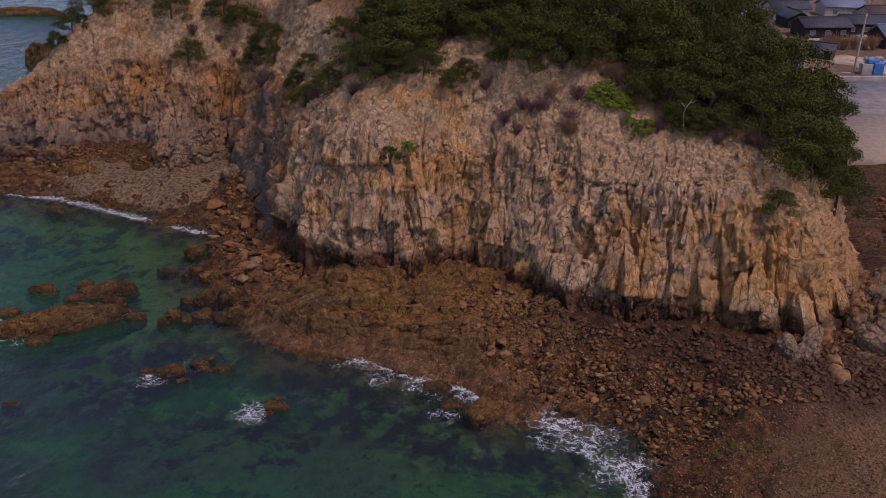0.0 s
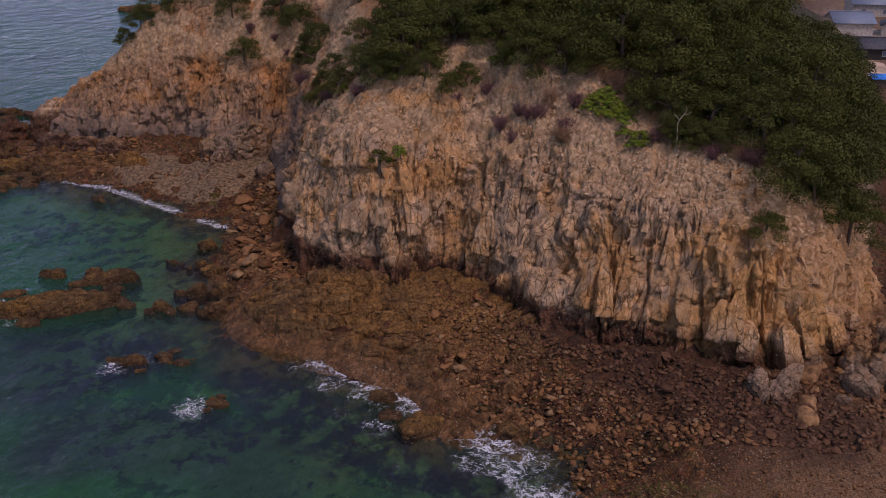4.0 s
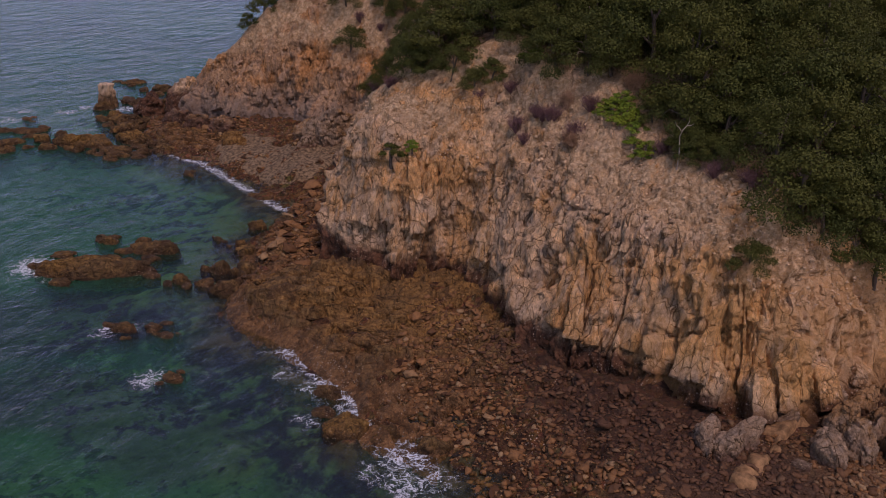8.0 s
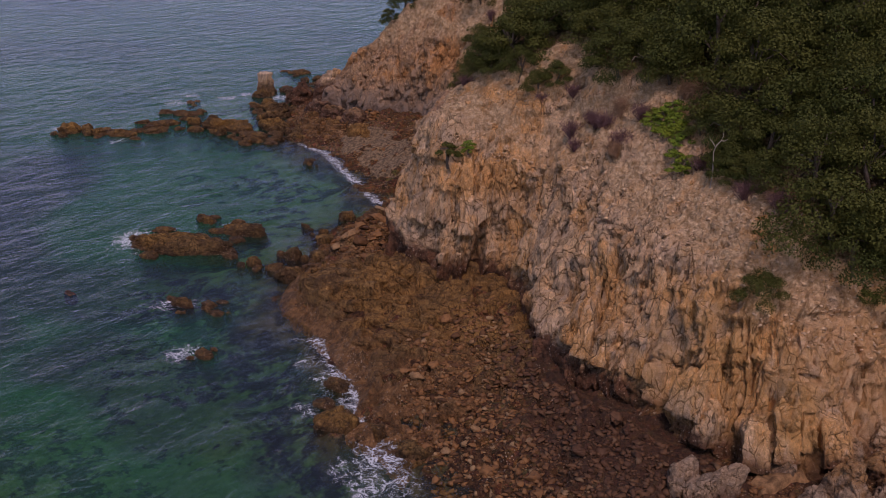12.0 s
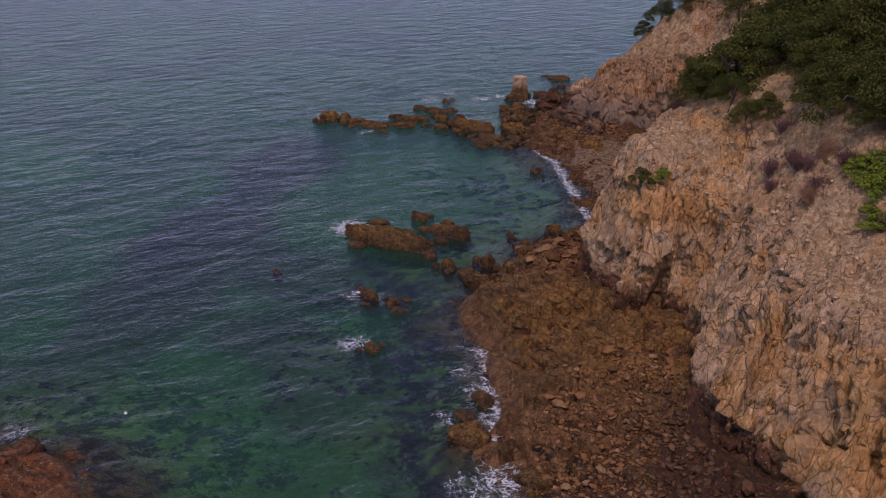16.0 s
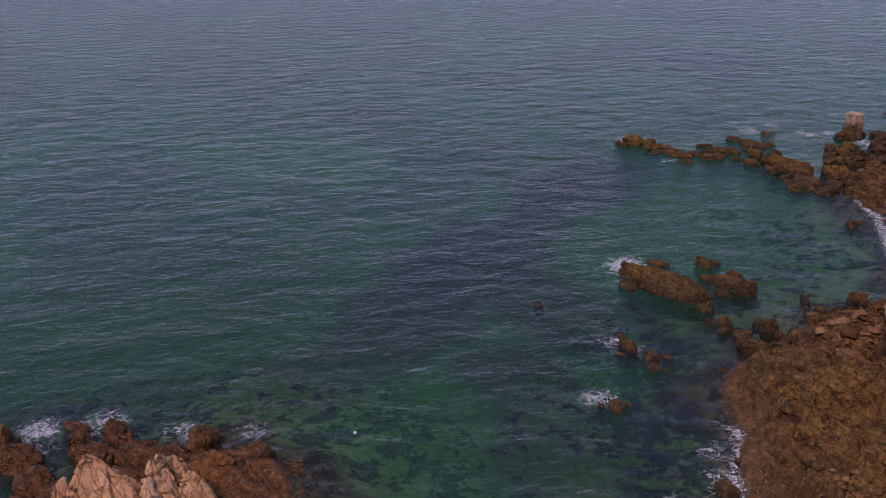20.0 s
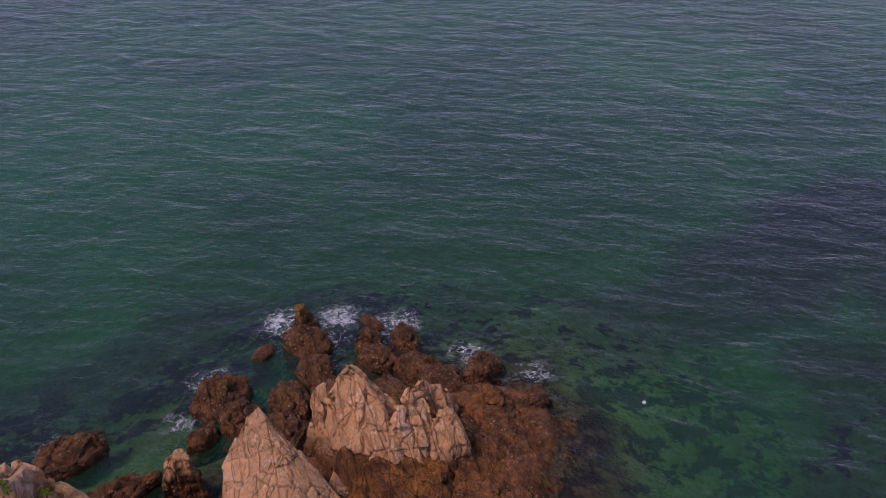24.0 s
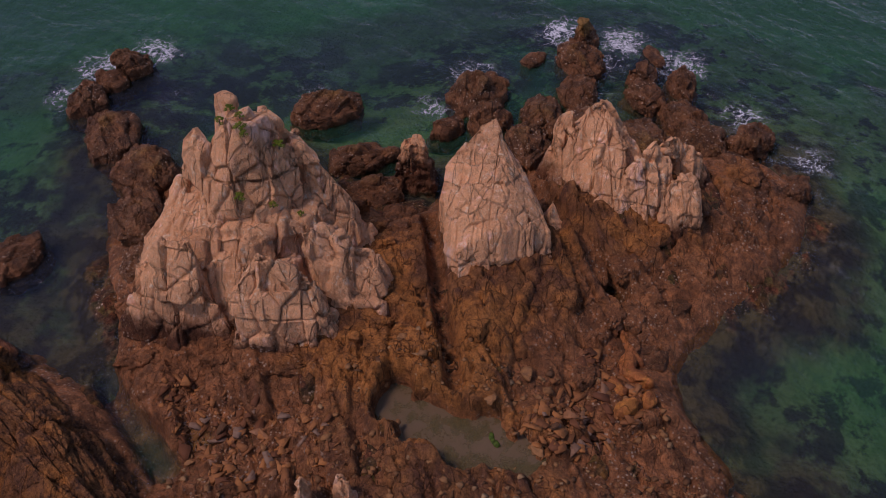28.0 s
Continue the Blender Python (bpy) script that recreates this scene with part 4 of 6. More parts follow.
    # narrow upright slots
    slot = np.clip(1 - np.abs(soft_noise(tall, 2.7, seed + 95)) / 0.1, 0, 1) * smooth01(0.3 + 1.5 * soft_noise(p, 3.5, seed + 96))
    d -= steep * 0.55 * slot
    # a narrow cave at the foot and a hollow high on the face
    for cx, cy, cz, wide, tall, deep in CAVES:
        d -= deep * np.exp(-(((p[:, 0] - cx) / wide) ** 2 + ((p[:, 2] - cz) / tall) ** 2) ** 2) * (np.abs(p[:, 1] - cy) < 5)
    d -= 0.25 * np.exp(-(((h - 0.06) / 0.03) ** 2))
    p = p + n * d[:, None]
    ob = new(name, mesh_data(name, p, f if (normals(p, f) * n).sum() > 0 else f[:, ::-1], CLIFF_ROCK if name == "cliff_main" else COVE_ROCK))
    ob.data.attributes.new("soil", "FLOAT", "POINT").data.foreach_set("value", np.clip((h - (0.9 if name == "cliff_main" else 0.975)) / 0.02, 0, 1).astype(np.float32))
    ob.data.attributes.new("debris", "FLOAT", "POINT").data.foreach_set("value", (smooth01((h - 0.58) / 0.1) * (1 - smooth01((h - 0.9) / 0.02))).astype(np.float32))
    tagged(ob, label, "cliff", kind="structure")
    return ob, p, h, v.shape[:2], n


main_cliff, MAIN_P, MAIN_H, MAIN_N, MAIN_O = cliff("cliff_main", "tan and orange jointed rock cliff with a dark tide line", 10, 23, 860, 3)
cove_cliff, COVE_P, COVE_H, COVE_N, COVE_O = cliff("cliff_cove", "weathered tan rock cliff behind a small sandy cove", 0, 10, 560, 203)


# ---- rocks in the sea and along the shore ----
def scatter(polygon, n, gap, r):
    """n places in a polygon, no two nearer than gap."""
    xs, ys = [p[0] for p in polygon], [p[1] for p in polygon]
    got = []
    for _ in range(60):
        x, y = r.uniform(min(xs), max(xs), n), r.uniform(min(ys), max(ys), n)
        ok = signed(x, y, polygon) > 0.2
        for a, b in zip(x[ok], y[ok]):
            if len(got) < n and (gap <= 0 or all((a - c) ** 2 + (b - d) ** 2 > gap * gap for c, d in got[-400:])):
                got.append((a, b))
        if len(got) >= n:
            break
    return got


rng = np.random.default_rng(7)


def lump(rx, ry, h, seed, flat=0.0):
    """Points of a rough block, rx by ry wide and h high, its foot 0.8 m under the ground."""
    r = np.random.default_rng(seed)
    out = []
    for k in range(9):
        a = 2 * math.pi * (k + r.uniform(-0.3, 0.3)) / 9
        s = r.uniform(0.85, 1.12)
        out.append((rx * s * math.cos(a), ry * s * math.sin(a), -0.8))
        t = r.uniform(0.75, 1.0)
        out.append((rx * s * t * math.cos(a), ry * s * t * math.sin(a), h * r.uniform(0.25, 0.55)))
    for k in range(6):
        a = 2 * math.pi * r.uniform()
        s = r.uniform(0.1, 0.55 + 0.3 * flat)
        out.append((rx * s * math.cos(a) + 0.35 * h * flat, ry * s * math.sin(a) - 0.2 * h * flat, h * r.uniform(0.7, 1.0)))
    return out


def sea_rock(x, y, rx, ry, h, turn, seed, label, group, material=None, name="rock", z=0.0, edge=0.2, square=False):
    points = lump(rx, ry, h, seed, 0.7)
    if square:
        points = [(i * rx * k, j * ry * k, q) for k, q in ((1.15, -0.8), (1.0, 0.4 * h), (0.9, h)) for i in (-1, 1) for j in (-1, 0.9)]
    data = rock_data(name, points, seed, material or REEF_ROCK, edge, (1.7, 0.75, 1.0), 0.26 if h > 0.9 else 0.16, (0.3, 0.25))
    ob = new(name, data)
    ob.matrix_world = pose(x, y, z, 0, 0, turn)
    return tagged(ob, label, "rock", group)


# x, y, half length, half width, height, turn
REEF = [(-74.4, 71.3, 2.2, 1.6, 2.2, 20), (-71, 73, 1.5, 1, 1, 0), (-68.1, 74.6, 2.6, 1.6, 1.3, 30), (-68.3, 80.7, 3, 1.6, 1.2, 60), (-70.2, 85.4, 2.8, 1.5, 1.2, 40), (-66, 78, 2.2, 1.2, 1, 50),
        (-62, 84.5, 3.2, 2, 2.1, 30), (-59.3, 85.5, 3, 2.2, 1.8, 10), (-55, 84.5, 2.6, 1.8, 1.4, 30), (-53.6, 83.6, 2.2, 1, 0.9, 15), (-50.5, 87.5, 2.4, 1.3, 1.3, 20)]
REEF2 = [(-57, 89, 3.2, 2.2, 1.8, 0), (-53, 92, 3, 2, 1.6, 40), (-48, 91, 2.2, 1.4, 1.1, 0), (-60.5, 92.5, 3.2, 2, 1.8, 70), (-64, 95, 2.6, 1.8, 1.6, 20), (-70.8, 102.4, 1.6, 1.2, 1, 0), (-78.7, 110.9, 2.4, 1, 0.8, 20),
         (-71.7, 109.9, 2.6, 1.6, 1.6, 0), (-66, 103.5, 2.6, 2, 1.6, 0), (-75.2, 89.3, 1.2, 0.7, 0.6, 0)]
for k, (x, y, a, b, h, turn) in enumerate(REEF + REEF2):
    sea_rock(x, y, a * 0.8, b * 0.75, h * 0.62, turn, 300 + k, "brown weed-covered reef rock washed by small waves", "reef rocks", edge=0.19)
ISLET = [(-31.2, 59.3, 4.8, 2.3, 1.25, 28), (-30.2, 64.9, 2.5, 1.1, 0.9, 25), (-35.2, 64.2, 1.3, 0.7, 0.7, 10), (-34.5, 57.8, 1.6, 1.2, 0.8, 0)]
for k, (x, y, a, b, h, turn) in enumerate(ISLET):
    sea_rock(x, y, a, b, h, turn, 340 + k, "low golden-brown rock islet ringed by foam", "islet", edge=0.2)
SKERRY = [(-23.7, 61.2, 1.0, 0.8, 0.8, 0), (-22.2, 64, 1.1, 0.9, 1.5, 0), (-19.6, 61.5, 1.8, 1.2, 1.2, 30), (-20.6, 65.6, 1.3, 1, 1, 0), (-24.6, 69.4, 0.8, 0.7, 0.8, 0), (-21.4, 52.7, 1.3, 0.8, 1, 10),
          (-19.8, 53.9, 1, 0.7, 0.7, 0), (-18.3, 53.4, 0.9, 0.7, 0.5, 0), (-13.6, 49.2, 1.2, 0.7, 0.6, 0), (-0.3, 49.6, 2.0, 1.4, 1.2, 40), (-27.1, 69.6, 0.6, 0.5, 0.5, 0), (-41.7, 82.1, 1.2, 0.7, 0.7, -20)]
SKERRY2 = [(5.2, 50.6, 1.7, 1.2, 1.1, 20), (-3.5, 52.4, 1.3, 0.8, 0.8, 0), (-30, 48, 0.9, 0.5, 0.12, 0), (-26, 73.5, 1.2, 1, 1.0, 0), (-24.2, 75.5, 1.3, 1.1, 1.2, 30), (-22.8, 68.2, 1.4, 1.1, 1.2, 0)]
for k, (x, y, a, b, h, turn) in enumerate(SKERRY + SKERRY2):
    sea_rock(x, y, a * 0.82, b * 0.82, h * 0.75, turn, 360 + k, "small barnacled brown rock standing out of the shallows", "skerries", edge=0.16)
SQUARE_ROCK = rock_material("square_rock", (0.66, 0.45, 0.27), (0.55, 0.38, 0.25), (0.56, 0.3, 0.12), 1.9, (0.13, 0.068, 0.028), stains=0.3)
awash = np.random.default_rng(17)
for k, (x, y, a, b, h, turn) in enumerate(REEF + REEF2 + ISLET + SKERRY):
    for _ in range(2 if a < 1.5 else 4):
        q, s = awash.uniform(0, 6.28), awash.uniform(0.28, 0.6) * min(a, 2.2)
        sea_rock(x + (a + 0.5 * s) * math.cos(q), y + (b + 0.6 * s) * math.sin(q), s, 0.7 * s, awash.uniform(0.3, 0.75) * h * 0.7, turn + awash.uniform(-40, 40), 2000 + 7 * k + _, "small dark brown rock awash beside the reef", "rocks awash", edge=0.2)
sea_rock(-71.2, 98.4, 1.5, 1.1, 1.1, 40, 389, "low brown rock at the foot of the square stack", "reef rocks")
sea_rock(-71.4, 99.3, 0.92, 0.75, 3.1, 12, 390, "square-topped tan sea stack with a brown foot", "sea stacks", SQUARE_ROCK, "rock_pillar", square=True)
sea_rock(-59, 100.8, 3.2, 2.4, 5.2, 20, 391, "tall blocky tan rock at the headland's tip", "sea stacks", CLIFF_ROCK, "rock_pillar")
sea_rock(-64, 99.5, 2.2, 1.6, 3.0, 20, 392, "tan split rock beside the headland's tip", "sea stacks", CLIFF_ROCK, "rock_pillar")
sea_rock(-98, 198, 9, 3, 1.6, 8, 393, "long low dark reef far out", "reef rocks", edge=0.7)
sea_rock(-72.6, 148.5, 3, 2, 4.0, 0, 394, "dark rock far behind the headland", "sea stacks", edge=0.4)
sea_rock(-62.8, 121.2, 2.2, 1.6, 5.0, 0, 395, "narrow rock pinnacle behind the headland", "sea stacks", CLIFF_ROCK, "rock_pillar", edge=0.3)

# brown rocks round the pale stacks: x, y, half length, half width, height, turn
SKIRT = [(7.4, -6.6, 1.7, 1.3, 1.6, 20), (3.8, -7.4, 1.3, 1, 1.9, 0), (5.6, -7.2, 1.2, 1, 1.1, 0), (8.3, -3.3, 2.3, 1.7, 1.6, 50), (8.9, 0.6, 2.4, 2, 2.0, 60), (11.3, 3.1, 2.6, 1.8, 2.0, 60), (13, 5.8, 2.2, 1.6, 1.5, 60), (-0.6, 3.8, 2.2, 1.5, 1.9, -20),
         (1.0, 7.8, 2.0, 1.3, 1.5, -30), (2.4, 10.2, 1.8, 1.4, 1.5, -30), (3.4, 12.8, 1.7, 1.4, 1.4, 0), (-4.1, 9.6, 1.3, 1, 1.3, 0)]
SKIRT2 = [(-7.2, 9.0, 2.1, 1.7, 2.2, 0), (-5.9, 10.9, 1.8, 1.4, 1.6, 10), (-15.7, 10.5, 1.0, 0.8, 2.8, 0), (-14.0, 11.4, 2.2, 1.6, 1.9, 40), (-12.2, 9.2, 1, 0.7, 0.7, 0), (-11.2, 13, 2.0, 1.5, 1.6, 30), (-17.3, 14.3, 1.2, 0.6, 0.4, 60),
          (-15, 15, 1.2, 1, 1.5, 0), (-16, 17, 1.6, 1.2, 1.5, 40), (-13.5, 16.2, 1.7, 1.3, 1.4, 60), (-13.0, 18.8, 2, 1.4, 1.5, 60), (-13.8, 22.6, 1.6, 1.3, 1.6, 0)]
SKIRT3 = [(-11.8, 20.8, 2.2, 1.6, 1.8, 50), (-12, 26, 1.4, 1.1, 1.4, 0), (-11, 23.3, 2.1, 1.6, 1.8, 60), (-10.2, 25.2, 1.6, 1.4, 1.5, 0), (-8, 25.7, 1.8, 1.2, 1.4, 20), (16.9, 0.8, 1.9, 1.4, 1.3, 0), (-5.6, 13.6, 2, 1.5, 1.8, 40), (-8, 12.8, 2, 1.5, 1.6, 40),
          (-8.8, 15.6, 2.2, 1.7, 1.9, 50), (-9.6, 18.4, 2.3, 1.8, 2.0, 50), (-2.8, 14.6, 1.8, 1.2, 1.5, 0), (-9, 21.4, 1.8, 1.5, 1.9, 30)]
SKIRT4 = [(-3, 25.4, 1.6, 1.0, 1.1, 130), (-5.6, 26.2, 1.5, 1.1, 1.2, 100), (-0.8, 24.9, 1.5, 0.9, 1.1, 130), (0.8, 24.2, 1.3, 0.9, 1.0, 120), (2.2, 25.6, 1.4, 1, 1.0, 120), (3.6, 26.8, 1.3, 0.9, 0.9, 110), (4.6, 28.6, 1.3, 0.9, 0.9, 90), (-7.2, 24.6, 1.5, 1.1, 1.4, 120), (5.6, 30.4, 1.3, 0.9, 0.9, 80), (7.0, 32.6, 1.3, 1, 0.9, 60), (-1.5, 23.4, 1.3, 0.8, 1.2, 130)]
SKIRT4 = [(x, y, a * 1.4, b * 1.3, h * 0.6, turn) for x, y, a, b, h, turn in SKIRT4]
for k, (x, y, a, b, h, turn) in enumerate(SKIRT + SKIRT2 + SKIRT3 + SKIRT4):
    sea_rock(x, y, a * 1.0, b * 0.92, h * 0.68, turn, 400 + k, "rust-brown barnacled rock at the foot of the pale stacks", "brown shore rocks", SKIRT_ROCK, edge=0.13)


def chiselled(name, seed, material, edge=0.2, grain=0.03):
    """A unit block (2 x 2 x 2) with uneven sides, broken corners and a rough skin."""
    r = np.random.default_rng(seed)
    pts = []
    slant = r.uniform(0.15, 0.75) * r.choice((-1, 1))
    for k in (-1, 1):
        for i in (-1, 1):
            for j in (-1, 1):
                z = k * r.uniform(0.9, 1.0) - (slant * (i + 1) * 0.5 if k * slant > 0 else 0) - (0.3 * (j + 1) if k > 0 else 0)
                pts.append((i * r.uniform(0.75, 1.0), j * r.uniform(0.75, 1.0) * (1 if k < 0 else 0.7), z))
    pts.append((r.uniform(-0.4, 0.4), 1.0, r.uniform(-0.6, 0.2)))
    v, f = finer(*hull(pts), edge)
    n = normals(v, f)
    st, fa, jo = joints(v, (0.9, 0.9, 0.5), seed, (0.2, 0.1, 0.3), 0.1, 0.05)
    v = v + n * (0.05 * st + 0.09 * fa - 0.05 * jo + grain * fbm(v, 0.5, seed, 2))[:, None]
    return mesh_data(name, v, f, material)


CLIFF_CHIPS, COVE_CHIPS = [[chiselled("rock_slab", 1020 + k, stone) for k in range(12)] for stone in (CLIFF_ROCK, COVE_ROCK)]


def clad(parent, p, o, keep, count, wide, tall, deep, up, chips, r, gap=0.8, origin=(0, 0, 0), sink=0.35):
    """Sets joint blocks into a rock surface p with outward normals o. up: the way the beds stand."""
    index = np.flatnonzero(keep)
    used = []
    up = Vector(up).normalized()
    for i in r.permutation(index):
        if len(used) >= count:
            break
        if any(((p[i] - q) ** 2).sum() < gap * gap for q in used):
            continue
        used.append(p[i])
        out = Vector(o[i])
        out = (out - out.dot(up) * up * 0.75).normalized()
        side = up.cross(out).normalized()
        top = out.cross(side) * -1 if out.cross(side).dot(up) < 0 else out.cross(side)
        w, h, d = r.uniform(*wide) / 2, r.uniform(*tall) / 2, r.uniform(*deep) / 2
        turn = Matrix((side, out, top)).transposed().to_4x4() @ Matrix.Rotation(r.uniform(-0.3, 0.3), 4, "Y") @ Matrix.Rotation(r.uniform(-0.22, 0.22), 4, "Z")
        spot = Vector(p[i]) - Vector(origin) - out * (sink * 2 * d)
        part(chips[0].name.split(".")[0], chips[int(r.integers(len(chips)))], parent, m=Matrix.Translation(spot) @ turn @ Matrix.Diagonal((w, d, h, 1)))


def stack(label, pieces, seed, material=None, lean=(0.25, 0.2), cell=(1.3, 1.3, 2.2), amount=0.36, edge=0.1, centre=(0, 0)):
    """A rock stack of several blocks; each block a hull of a few corner points in metres."""
    top = thing("rock_crag", label, "rock", "pale rock stacks", pose(centre[0], centre[1], 0))
    for k, points in enumerate(pieces):
        pts = [(x - centre[0], y - centre[1], z) for x, y, z in points]
        part("rock_block", rock_data("rock_block", pts, seed + 7 * k, material or STACK_ROCK, edge, cell, amount, lean), top)
    return top


stack("tall craggy pink-tan rock stack with a thin pinnacle", [
    [(16, 8.5, 0), (14.5, 12.4, 0), (12.5, 14.6, 0), (8, 15.5, 0), (5.2, 14, 0), (4.6, 10, 0), (6.5, 5.5, 0), (11, 4.5, 0), (15, 6, 0), (13.0, 9.6, 4.4), (11.2, 11.8, 4.8), (8.2, 12.8, 4.6), (6.6, 11, 4.6), (7.4, 7.6, 5.0), (11, 7.0, 5.0)],
    [(12.4, 9.4, 3.6), (10.8, 11.8, 3.6), (8.2, 12.4, 3.6), (6.7, 10.6, 3.6), (7.4, 7.6, 3.6), (10.8, 7, 3.6), (10.9, 10.2, 6.4), (9.6, 11.1, 6.8), (7.9, 10.6, 7.2), (9.4, 10.2, 8.9), (8.6, 9.6, 9.0), (9.8, 9.3, 8.7), (8.8, 8.8, 8.5)],
    [(8.2, 8.6, 4), (6.4, 7.8, 3), (5.4, 9.6, 2.4), (7.6, 10.4, 4), (8.4, 9.6, 7.9), (7.4, 8.8, 7.8), (7.3, 9.7, 7.5), (6.7, 9.2, 6.6), (6.2, 9.8, 5.0)],
    [(8.4, 7.9, 7), (9.4, 8.0, 7), (9.35, 8.9, 7), (8.4, 8.8, 7), (8.5, 7.9, 8.8), (9.1, 8.0, 9.0), (9.05, 8.65, 8.8), (8.45, 8.6, 8.8)],
    [(10.2, 8.1, 6), (11.4, 8.0, 6), (11.5, 9.4, 6), (10.2, 9.3, 6), (10.3, 8.2, 8.2), (11.2, 8.2, 8.0), (11.1, 9.2, 7.7), (10.4, 9.2, 7.9), (10.7, 8.4, 8.5)],
    [(14.2, 13.2, 0.5), (12.9, 15.3, 0.5), (10.5, 17.1, 0.5), (9.6, 15.6, 1), (12.4, 12.4, 1), (13.1, 13, 4.4), (11.9, 13.2, 5.2), (10.6, 14.6, 4.0), (11.2, 15.8, 2.8), (12.6, 14.8, 3)],
    [(10.2, 15.6, 0.8), (8.6, 17.1, 0.8), (6.9, 16.0, 0.8), (7.8, 13.4, 1), (9.8, 13.2, 5.0), (8.7, 13.5, 4.8), (7.4, 15, 3.2), (8.4, 16.2, 2.6)],
    [(16.4, 8.2, 0.5), (15.4, 11.2, 0.5), (13.6, 12.8, 0.5), (13, 9, 1), (14, 9.3, 5.0), (13.3, 10.6, 5.4), (14.8, 9.8, 3.6)],
    [(5.2, 14, 0.5), (7.6, 14.8, 0.5), (7.8, 10, 2), (5.2, 8.5, 1), (7.2, 10.8, 6.6), (6.6, 9.4, 6.0), (6.4, 12.4, 4.6)],
    [(4.0, 7.6, 0), (5.4, 6.4, 0), (6.2, 8.2, 0), (4.6, 9, 0), (4.6, 7.4, 4.3), (5.2, 7.6, 4.4), (4.9, 8.1, 4.0)],
], 500, centre=(10, 10.5), cell=(2.1, 1.7, 2.6), lean=(0.5, 0.35), amount=0.33)
stack("slender leaning pale rock fin split by thin cracks", [
    [(5.9, 18.2, 0.4), (4.4, 20.1, 0.4), (1.9, 21.0, 0.4), (-0.2, 18.4, 0.6), (-1.0, 16, 0.8), (2.0, 14.4, 0.8), (3.6, 15.6, 4.5), (2.6, 15.0, 4.9), (-0.2, 15.6, 6.3), (0.5, 15.3, 6.2), (-0.5, 17.2, 3.8), (1.2, 20, 3.0), (3.4, 18.8, 4.2), (4.8, 17.8, 3.2), (1.4, 17.6, 5.2)],
    [(0.9, 20.2, 0.6), (-0.3, 20.8, 0.6), (-1.0, 18.7, 0.8), (-0.2, 18.2, 0.8), (-0.5, 18.9, 3.1), (0.1, 19.2, 2.9)],
    [(6.0, 18.6, 0.4), (5.2, 19.6, 0.4), (4.6, 18.8, 0.4), (5.3, 18.8, 2.2)],
], 560, lean=(0.5, 0.25), cell=(1.3, 1.7, 3.4), amount=0.17, centre=(2, 17.5))
stack("broad pale rock stack of rounded jointed blocks", [
    [(-3.8, 15.8, 0.5), (-2.0, 18.6, 0.5), (-2.0, 21.5, 0.5), (-4.4, 22.4, 0.5), (-7.0, 21.6, 0.5), (-8.0, 19.4, 0.5), (-7.0, 16.8, 0.5), (-5.9, 17.6, 5.3), (-5.3, 17.4, 5.1), (-4.5, 19.8, 4.5), (-3.2, 19.4, 3.4), (-3.2, 21, 2.8), (-4.0, 17.2, 3.8)],
    [(-3.6, 15.9, 0.8), (-4.9, 15.6, 0.8), (-5.2, 17.4, 0.8), (-3.4, 17.4, 0.8), (-4.3, 16.4, 4.6), (-4.7, 16.9, 4.8)],
    [(-3.4, 23, 0.5), (-4.8, 24.8, 0.5), (-7.0, 23.8, 0.5), (-6.2, 21.6, 0.8), (-4.2, 21.8, 1), (-4.8, 22.4, 3.6), (-6, 22.8, 3.4), (-5, 23.8, 2.8)],
    [(-2.8, 20.2, 0.8), (-3.2, 23, 0.8), (-6.5, 23, 0.8), (-6.5, 20, 0.8), (-3.8, 20.8, 3.9), (-5.4, 21.0, 4.6), (-4.2, 22.2, 3.4)],
    [(-5.8, 20.6, 0.8), (-7.6, 20.4, 0.8), (-9.2, 22.2, 0.8), (-8.2, 23.4, 0.8), (-6.2, 21, 4.2), (-7.4, 21.2, 3.8), (-8.4, 22.2, 2.8)],
], 590, lean=(0.95, 0.5), cell=(1.3, 1.0, 2.6), amount=0.26, centre=(-5, 20))
stack("brown boulder with a pale dry top", [[(1.6, 10.4, -0.5), (0.3, 12.5, -0.5), (-1.2, 11.6, -0.5), (-0.4, 9.6, -0.5), (0.6, 10.6, 2.8), (-0.3, 11, 2.9), (0.2, 11.6, 2.6)]], 610, centre=(0.2, 11), cell=(0.7, 0.7, 1), amount=0.25)
stack("twin-pointed pink rock on the shelf", [[(x + 0.6, y - 0.9, z) for x, y, z in block] for block in ([(15.8, 21.0, 0.5), (17.6, 21.4, 0.5), (17.0, 22.6, 0.5), (15.7, 22.3, 0.5), (16.4, 21.6, 3.2), (16.7, 21.9, 3.1)], [(14.7, 22.0, 0.5), (16.0, 22.2, 0.5), (15.8, 23.4, 0.5), (14.7, 23.2, 0.5), (15.4, 22.5, 3.0), (15.3, 22.9, 2.9)])], 620, centre=(16.6, 21.1), cell=(0.6, 0.6, 1), amount=0.16)
px, py = np.meshgrid(np.arange(6.5, 14.6, 0.2), np.arange(17.5, 27.1, 0.2), indexing="ij")
wet = pond(px, py).ravel() > 0.02
pool_f = grid_faces(*px.shape)
pool_f = pool_f[wet[pool_f].any(1)]
pool_ob = new("tide_pool", mesh_data("tide_pool", np.stack([px.ravel(), py.ravel(), 0 * px.ravel() + 1.06], 1), pool_f, None))
tagged(pool_ob, "shallow murky tide pool on the rock shelf", "pool", kind="structure")


